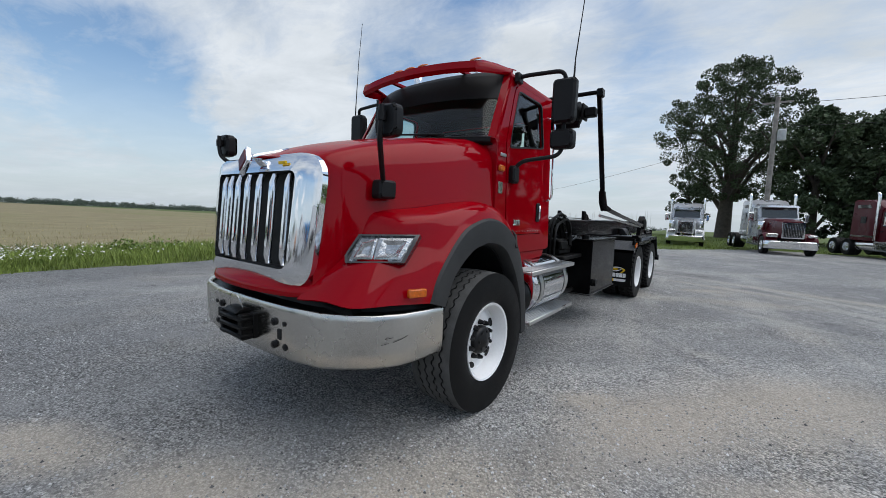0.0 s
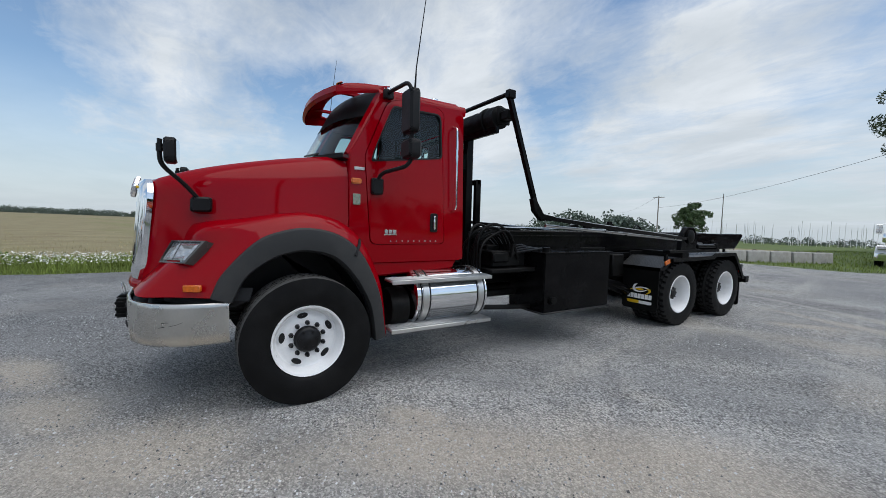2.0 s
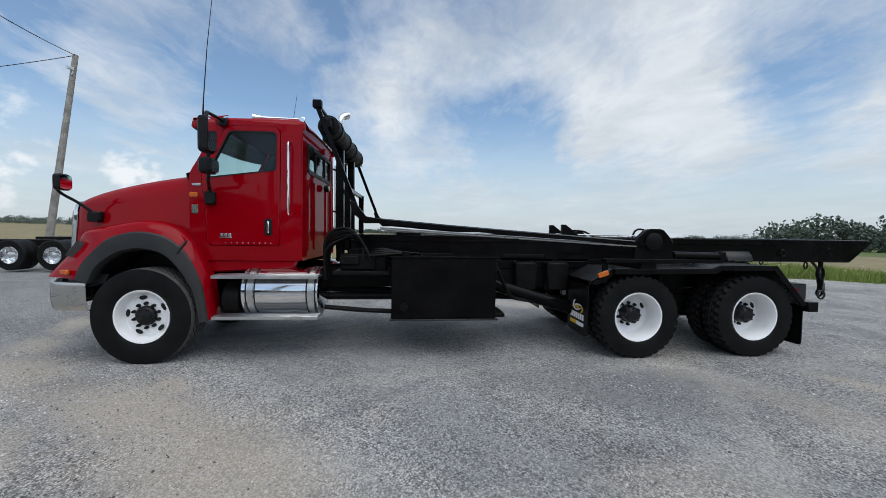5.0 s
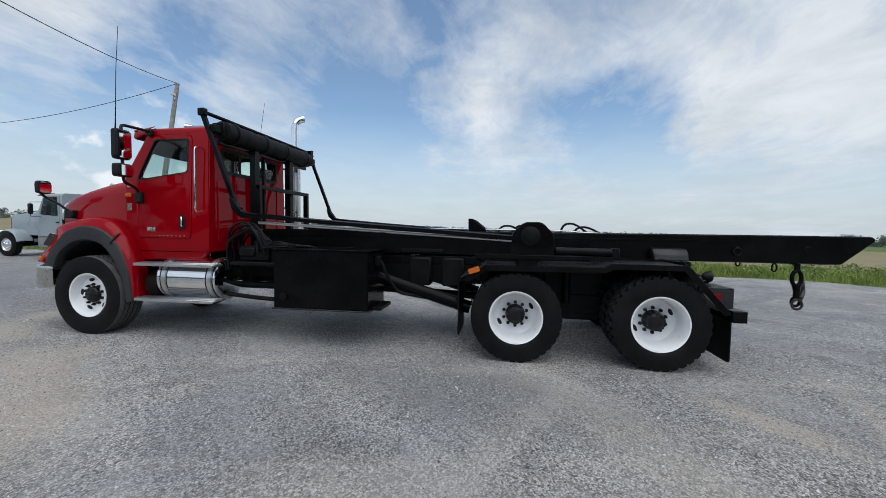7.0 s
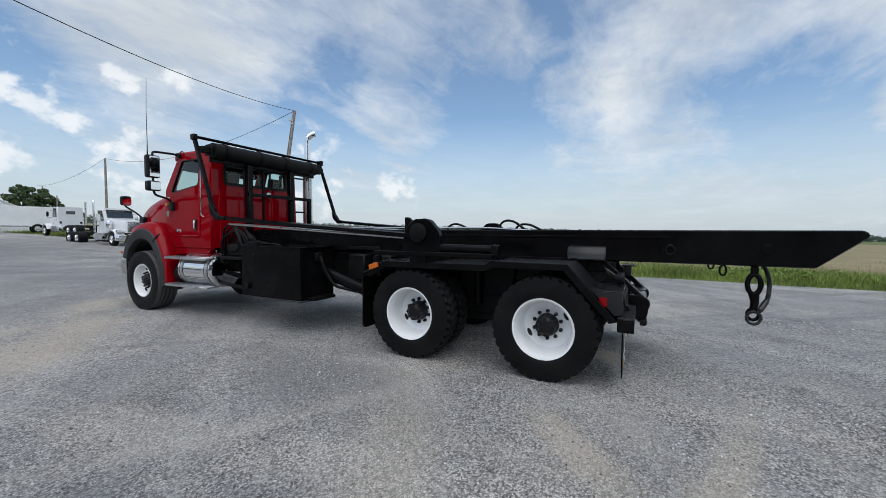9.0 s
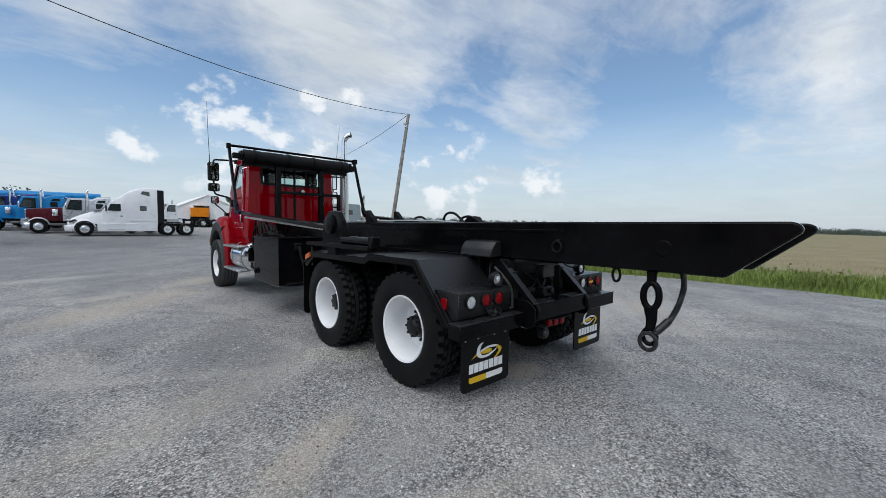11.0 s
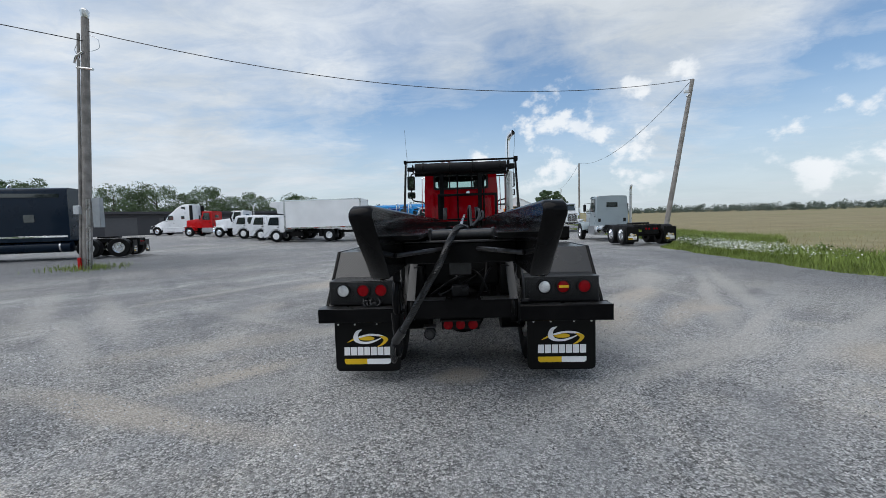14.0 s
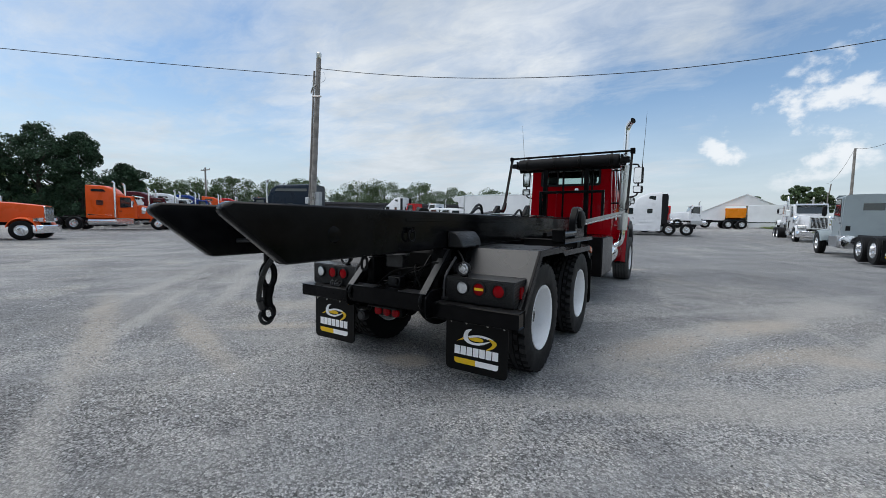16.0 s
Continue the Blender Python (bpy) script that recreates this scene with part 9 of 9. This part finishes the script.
def tree(x, y, h, spread, trunk_r, seed, leaf, clumps, per, size, low=0.35, label="", base_z=None, limbs=9, cone=0.0, lump=1.0):
    rng = np.random.default_rng(seed)
    z = ground_z(x, y) - 0.1 if base_z is None else base_z
    t = thing("tree", Matrix.Translation((x, y, z)), label, "tree", "trees")
    bm = B()
    lean = rng.uniform(-0.03, 0.03, 2) * h
    tube(bm, [(0, 0, 0), (lean[0] * 0.3, lean[1] * 0.3, h * 0.25), (lean[0] * 0.7, lean[1] * 0.7, h * 0.55), (lean[0], lean[1], h * 0.85)], [trunk_r * 1.2, trunk_r * 0.9, trunk_r * 0.55, trunk_r * 0.12], 10)
    centres, radii = [], []
    for k in range(limbs):
        a = 2 * math.pi * (k + rng.uniform(-0.3, 0.3)) / limbs
        z0 = h * rng.uniform(low * 0.55, 0.6)
        reach = spread * rng.uniform(0.6, 1.0)
        z1 = min(z0 + h * rng.uniform(0.15, 0.38), h * 0.92)
        p0 = Vector((lean[0] * z0 / h, lean[1] * z0 / h, z0))
        p2 = Vector((math.cos(a) * reach * 0.8, math.sin(a) * reach * 0.8, z1))
        p1 = p0.lerp(p2, 0.5) + Vector((0, 0, h * 0.04))
        tube(bm, [p0, p1, p2], [trunk_r * 0.45, trunk_r * 0.28, trunk_r * 0.07], 7)
        for j in range(3):
            q = p1.lerp(p2, 0.35 * j + 0.1)
            e = q + Vector((rng.uniform(-1, 1) * spread * 0.3, rng.uniform(-1, 1) * spread * 0.3, h * rng.uniform(0.03, 0.13)))
            tube(bm, [q, e], [trunk_r * 0.13, trunk_r * 0.03], 5)
            centres.append(tuple(e))
            radii.append(spread * lump * rng.uniform(0.14, 0.26))
    part("trunk", bm, BARK, t, "rough brown bark")
    while len(centres) < clumps:
        u = rng.uniform(low, 1.0)
        prof = math.sin(math.pi * clamp01((u - low) / (1 - low) * 0.86 + 0.12)) ** 0.6
        prof = lerp(prof, 1.08 - (u - low) / (1 - low), cone)
        a = rng.uniform(0, 2 * math.pi)
        rr = spread * prof * rng.uniform(0.35, 1.0)
        centres.append((rr * math.cos(a), rr * math.sin(a), h * u * 0.97))
        radii.append(spread * lump * rng.uniform(0.10, 0.22))
    vs, fs = leaves(centres, radii, per, size, 0.8, rng)
    part("crown", scatter_mesh("crown", vs, fs, leaf), None, t, "loose clumps of green leaves")["kind"] = "stuff"


tree(1.9, 47.5, 18.0, 6.5, 0.62, 21, LEAF_DARK, 300, 190, 0.095, 0.24, "tall spreading deciduous tree with a forked trunk, behind parked trucks", 0.0, 16, -0.3, 0.62)
tree(-1.6, 52.0, 7.0, 2.6, 0.22, 22, LEAF_DARK, 70, 130, 0.10, 0.15, "small open tree beside a tall one", 0.0, 8)
tree(8.0, 42.5, 11.8, 4.0, 0.35, 23, LEAF_DARK, 140, 150, 0.15, 0.06, "dense dark green tree behind parked trucks", -0.2, 8, 0.6)
tree(11.6, 43.5, 11.0, 4.0, 0.35, 24, LEAF_DARK, 140, 150, 0.15, 0.05, "dense dark green tree behind parked trucks", -0.2, 8, 0.3)
tree(16.0, 44.0, 14.5, 4.6, 0.40, 25, LEAF_DARK, 130, 150, 0.16, 0.10, "dense dark green tree at the lawn's edge", -0.2, 8)
tree(20.5, 41.0, 16.5, 5.0, 0.45, 26, LEAF_DARK, 120, 140, 0.17, 0.15, "tall leafy tree at the lawn's edge", -0.2, 9)
tree(-73.5, 160.0, 12.5, 7.0, 0.4, 27, LEAF_MID, 90, 110, 0.30, 0.08, "lone round tree across the field", -1.0, 8)
# trees beyond the row of tractors
for k, (az, d, h, sp) in enumerate(((-8.5, 74, 11, 4.5), (-12.5, 76, 13.0, 5.5), (-15.5, 75, 12.5, 4.5), (-19.3, 80, 8.8, 3.8), (-22.5, 88, 7.5, 4.0), (-26, 95, 8.5, 4.6), (-30, 97, 9.5, 5.0), (-34.5, 100, 8.8, 5.0), (-38.5, 100, 9.6, 5.5), (-46, 105, 9.8, 6.0), (-50, 108, 10.5, 6.5), (-55, 110, 10.5, 6.5), (-59.5, 110, 9.2, 6.0), (-66, 115, 8.8, 6.0), (-100.8, 92, 7.6, 2.0), (-102.4, 94, 7.2, 1.9), (-97.2, 110, 6.4, 1.6))):
    x, y = -2.0 + d * math.cos(radians(az)), 11.3 + d * math.sin(radians(az))
    tree(x, y, h * (1.0 if k < 4 else 0.94), sp * (1.0 if k < 4 else 1.25), 0.3, 40 + k, LEAF_CONE if k < 4 else LEAF_MID, 170 if k < 4 else 90, 190 if k < 4 else 170, 0.13, 0.02, "dark dense tree beyond the parked trucks" if k < 4 else "leafy green tree beyond the parked trucks", None, 6, 0.5 if k < 4 else 0.0)


def woods(name, az0, az1, d, h, step, seed, leaf, label):
    """A far belt of trees as seen across the field: uneven heaps of leaf clumps."""
    rng = np.random.default_rng(seed)
    vs, fs = [], []
    a = az0
    while a < az1:
        dd = d * rng.uniform(0.92, 1.1)
        x, y = dd * math.cos(radians(a)), 4 + dd * math.sin(radians(a))
        hh = h * rng.uniform(0.55, 1.15)
        g = ground_z(x, y)
        n = 8
        cs = [(x + rng.uniform(-1, 1) * hh * 0.5, y + rng.uniform(-1, 1) * hh * 0.5, g + hh * rng.uniform(0.08, 0.85)) for _ in range(n)]
        v, f = leaves(cs, [hh * rng.uniform(0.22, 0.38) for _ in range(n)], 60, hh * 0.055, 0.9, rng)
        k = len(vs)
        vs += v
        fs += [tuple(i + k for i in q) for q in f]
        a += step * rng.uniform(0.6, 1.4)
    tagged(new(name, scatter_mesh(name, vs, fs, leaf)), label, "trees", kind="stuff")


woods("far_woods", 121, 134, 250, 15.0, 0.40, 60, LEAF_HAZED, "belt of green trees across the grass field")
woods("far_woods", 95, 122, 330, 5.0, 0.45, 61, LEAF_HAZED, "low belt of trees by a far shore")
woods("far_woods", 134, 143, 420, 9.0, 0.3, 68, LEAF_HAZED, "low belt of trees beyond the grass field")
woods("far_woods", 141, 205, 900, 9.5, 0.11, 62, LEAF_HAZED, "thin line of far trees on the horizon")
woods("far_woods", 205, 226, 420, 5.4, 0.22, 63, LEAF_HAZED, "belt of trees at the far side of the field")
woods("far_woods", 226, 252, 330, 5.0, 0.24, 67, LEAF_HAZED, "belt of taller trees at the far side of the field")
woods("far_woods", 275, 350, 170, 8.0, 0.8, 64, LEAF_HAZED, "belt of trees behind the parked trucks")
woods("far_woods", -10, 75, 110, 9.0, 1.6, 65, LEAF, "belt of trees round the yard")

# masts of a far marina
bm = B()
random.seed(12)
for k in range(60):
    a = radians(random.uniform(98, 118))
    d = random.uniform(290, 320)
    x, y = d * math.cos(a), d * math.sin(a)
    g = ground_z(x, y)
    tube(bm, [(x, y, g), (x, y, g + random.uniform(8.5, 14.5))], 0.10, 4)
tagged(part("marina_masts", bm, mat("mast_white", (0.7, 0.7, 0.7), 0.5)), "thin pale masts of a far marina", "masts", kind="stuff")


# grass verge
def blades(n, place, h0, h1, w, seed, bend=0.35):
    rng = np.random.default_rng(seed)
    vs, fs = [], []
    for _ in range(n):
        p = place(rng)
        if p is None:
            continue
        x, y, k = p
        z = ground_z(x, y) - 0.03
        h = rng.uniform(h0, h1) * k
        a = rng.uniform(0, 2 * math.pi)
        dx, dy = math.cos(a) * w, math.sin(a) * w
        b = rng.normal(size=2) * bend * h * 0.6
        i = len(vs)
        vs += [(x - dx, y - dy, z), (x + dx, y + dy, z), (x + b[0] * 0.4 + dx * 0.7, y + b[1] * 0.4 + dy * 0.7, z + h * 0.6), (x + b[0] * 0.4 - dx * 0.7, y + b[1] * 0.4 - dy * 0.7, z + h * 0.6), (x + b[0], y + b[1], z + h)]
        fs += [(i, i + 1, i + 2, i + 3), (i + 3, i + 2, i + 4)]
    return vs, fs


def on_verge(rng):
    y = rng.uniform(-34, 24) if rng.random() < 0.85 else rng.uniform(-80, -34)
    x0, x1 = verge_edge(y), field_edge(y) - (0.5 if y > -8 else 3.0)
    x = rng.uniform(x1, x0 + 0.12)
    k = 0.5 + 0.7 * smooth01((x0 - x) / 1.0) + 0.5 * noise.noise((x * 0.9, y * 0.6, 2.0))
    return x, y, max(k, 0.3)


vs, fs = blades(75000, on_verge, 0.12, 0.32, 0.012, 70, 0.6)
tagged(new("verge_grass", scatter_mesh("verge_grass", vs, fs, GRASS)), "tall uneven green grass along the gravel", "grass", kind="stuff")


def weedy(rng):
    y = rng.uniform(-30, 24)
    x0, x1 = verge_edge(y) - 0.6, field_edge(y)
    x = rng.uniform(x1, x0)
    k = noise.noise((x * 0.5 + 9, y * 0.35, 5.0))
    return (x, y, 0.9 + k) if k > 0.12 else None


wc = []
rngw = np.random.default_rng(71)
for _ in range(2600):
    p = weedy(rngw)
    if p:
        wc.append((p[0], p[1], ground_z(p[0], p[1]) + rngw.uniform(0.08, 0.30) * p[2]))
vs, fs = leaves(wc, [0.16] * len(wc), 9, 0.045, 1.0, rngw)
tagged(new("verge_weeds", scatter_mesh("verge_weeds", vs, fs, leaf_mat("weed_leaf", (0.14, 0.20, 0.045)))), "leafy green weeds among the grass", "weeds", kind="stuff")


def behind(rng):
    x, y = rng.uniform(-9, 30), rng.uniform(21, 48)
    if y < far_edge(x) + 0.1:
        return None
    return x, y, 0.8


vs, fs = blades(26000, behind, 0.10, 0.24, 0.014, 72)
tagged(new("lawn_grass", scatter_mesh("lawn_grass", vs, fs, GRASS)), "mown green lawn grass behind the yard", "grass", kind="stuff")
vs, fs = blades(9000, lambda rng: (-13.0 - rng.exponential(7.0), rng.uniform(-40, 30), 1.0), 0.05, 0.15, 0.012, 73)
tagged(new("field_stubble", scatter_mesh("field_stubble", vs, fs, STRAW)), "sparse dry stalks on the tilled field", "stubble", kind="stuff")
vs, fs = blades(450, lambda rng: (15.5 + rng.normal() * 0.7, -3.5 + rng.normal() * 0.6, 1.0), 0.12, 0.32, 0.012, 74)
tagged(new("pole_grass", scatter_mesh("pole_grass", vs, fs, GRASS)), "tuft of grass round the pole's foot", "grass", kind="stuff")

# daisies
rngd = np.random.default_rng(75)
vs, fs = [], []
for _ in range(1700):
    if rngd.random() < 0.8:
        y = rngd.normal(-3.6, 1.9)
        x = verge_edge(y) - 0.9 - 0.35 * rngd.normal()
    else:
        y = rngd.uniform(-12, 22)
        x = verge_edge(y) - rngd.uniform(0.2, 2.8)
        if noise.noise((x * 0.8, y * 0.5, 7)) < 0.1:
            continue
    z = ground_z(x, y) + rngd.uniform(0.22, 0.50)
    r = rngd.uniform(0.013, 0.024)
    tx, ty = rngd.normal(size=2) * 0.35
    i = len(vs)
    vs.append((x, y, z + 0.006))
    vs += [(x + r * math.cos(a), y + r * math.sin(a), z + r * (tx * math.cos(a) + ty * math.sin(a))) for a in (2 * math.pi * k / 7 for k in range(7))]
    fs += [(i, i + 1 + k, i + 1 + (k + 1) % 7) for k in range(7)]
tagged(new("daisies", scatter_mesh("daisies", vs, fs, PETAL)), "white daisies in patches along the verge", "flowers", kind="stuff")

# loose stones on the yard, thick in some places and swept off others
rngs = np.random.default_rng(76)
n = 190000
sx, sy = rngs.uniform(-3.5, 9.5, n), rngs.uniform(-5.5, 15.0, n)
ca, sa = math.cos(radians(45)), math.sin(radians(45))
keep = np.array([noise.noise(((x * ca + y * sa) * 0.35, (y * ca - x * sa) * 1.1, 3.0)) + 0.5 * noise.noise((x * 1.7, y * 1.7, 8.0)) for x, y in zip(sx, sy)])
ok = keep + rngs.normal(size=n) * 0.22 > 0.0
sx, sy = sx[ok], sy[ok]
n = len(sx)
sr = 0.0045 + 0.0095 * rngs.random(n) ** 2.5
turn = rngs.uniform(0, 2 * math.pi, n)
rim = rngs.uniform(0.65, 1.3, (n, 4))
verts = np.zeros((n, 5, 3))
for k in range(4):
    verts[:, k, 0] = sx + sr * rim[:, k] * np.cos(turn + k * math.pi / 2)
    verts[:, k, 1] = sy + sr * rim[:, k] * np.sin(turn + k * math.pi / 2)
verts[:, 4, 0] = sx + sr * rngs.uniform(-0.35, 0.35, n)
verts[:, 4, 1] = sy + sr * rngs.uniform(-0.35, 0.35, n)
base_z = np.array([ground_z(x, y) + 0.012 * noise.noise((x * 0.5, y * 0.5, 0)) for x, y in zip(sx, sy)])
verts[:, :4, 2] = (base_z - 0.002)[:, None]
verts[:, 4, 2] = base_z + sr * rngs.uniform(0.6, 1.1, n)
tri = np.array([(0, 1, 4), (1, 2, 4), (2, 3, 4), (3, 0, 4)])
faces = (np.arange(n)[:, None, None] * 5 + tri[None]).reshape(-1)
me = bpy.data.meshes.new("loose_stones")
me.vertices.add(n * 5)
me.vertices.foreach_set("co", verts.reshape(-1))
me.loops.add(n * 12)
me.loops.foreach_set("vertex_index", faces.astype(np.int32))
me.polygons.add(n * 4)
me.polygons.foreach_set("loop_start", np.arange(0, n * 12, 3, dtype=np.int32))
me.update(calc_edges=True)
me.materials.append(leaf_mat("loose_stone", (0.32, 0.323, 0.325), 0.3, 0.22, 1.95))
tagged(new("loose_stones", me), "loose grey stones scattered on the yard", "stones", kind="stuff")
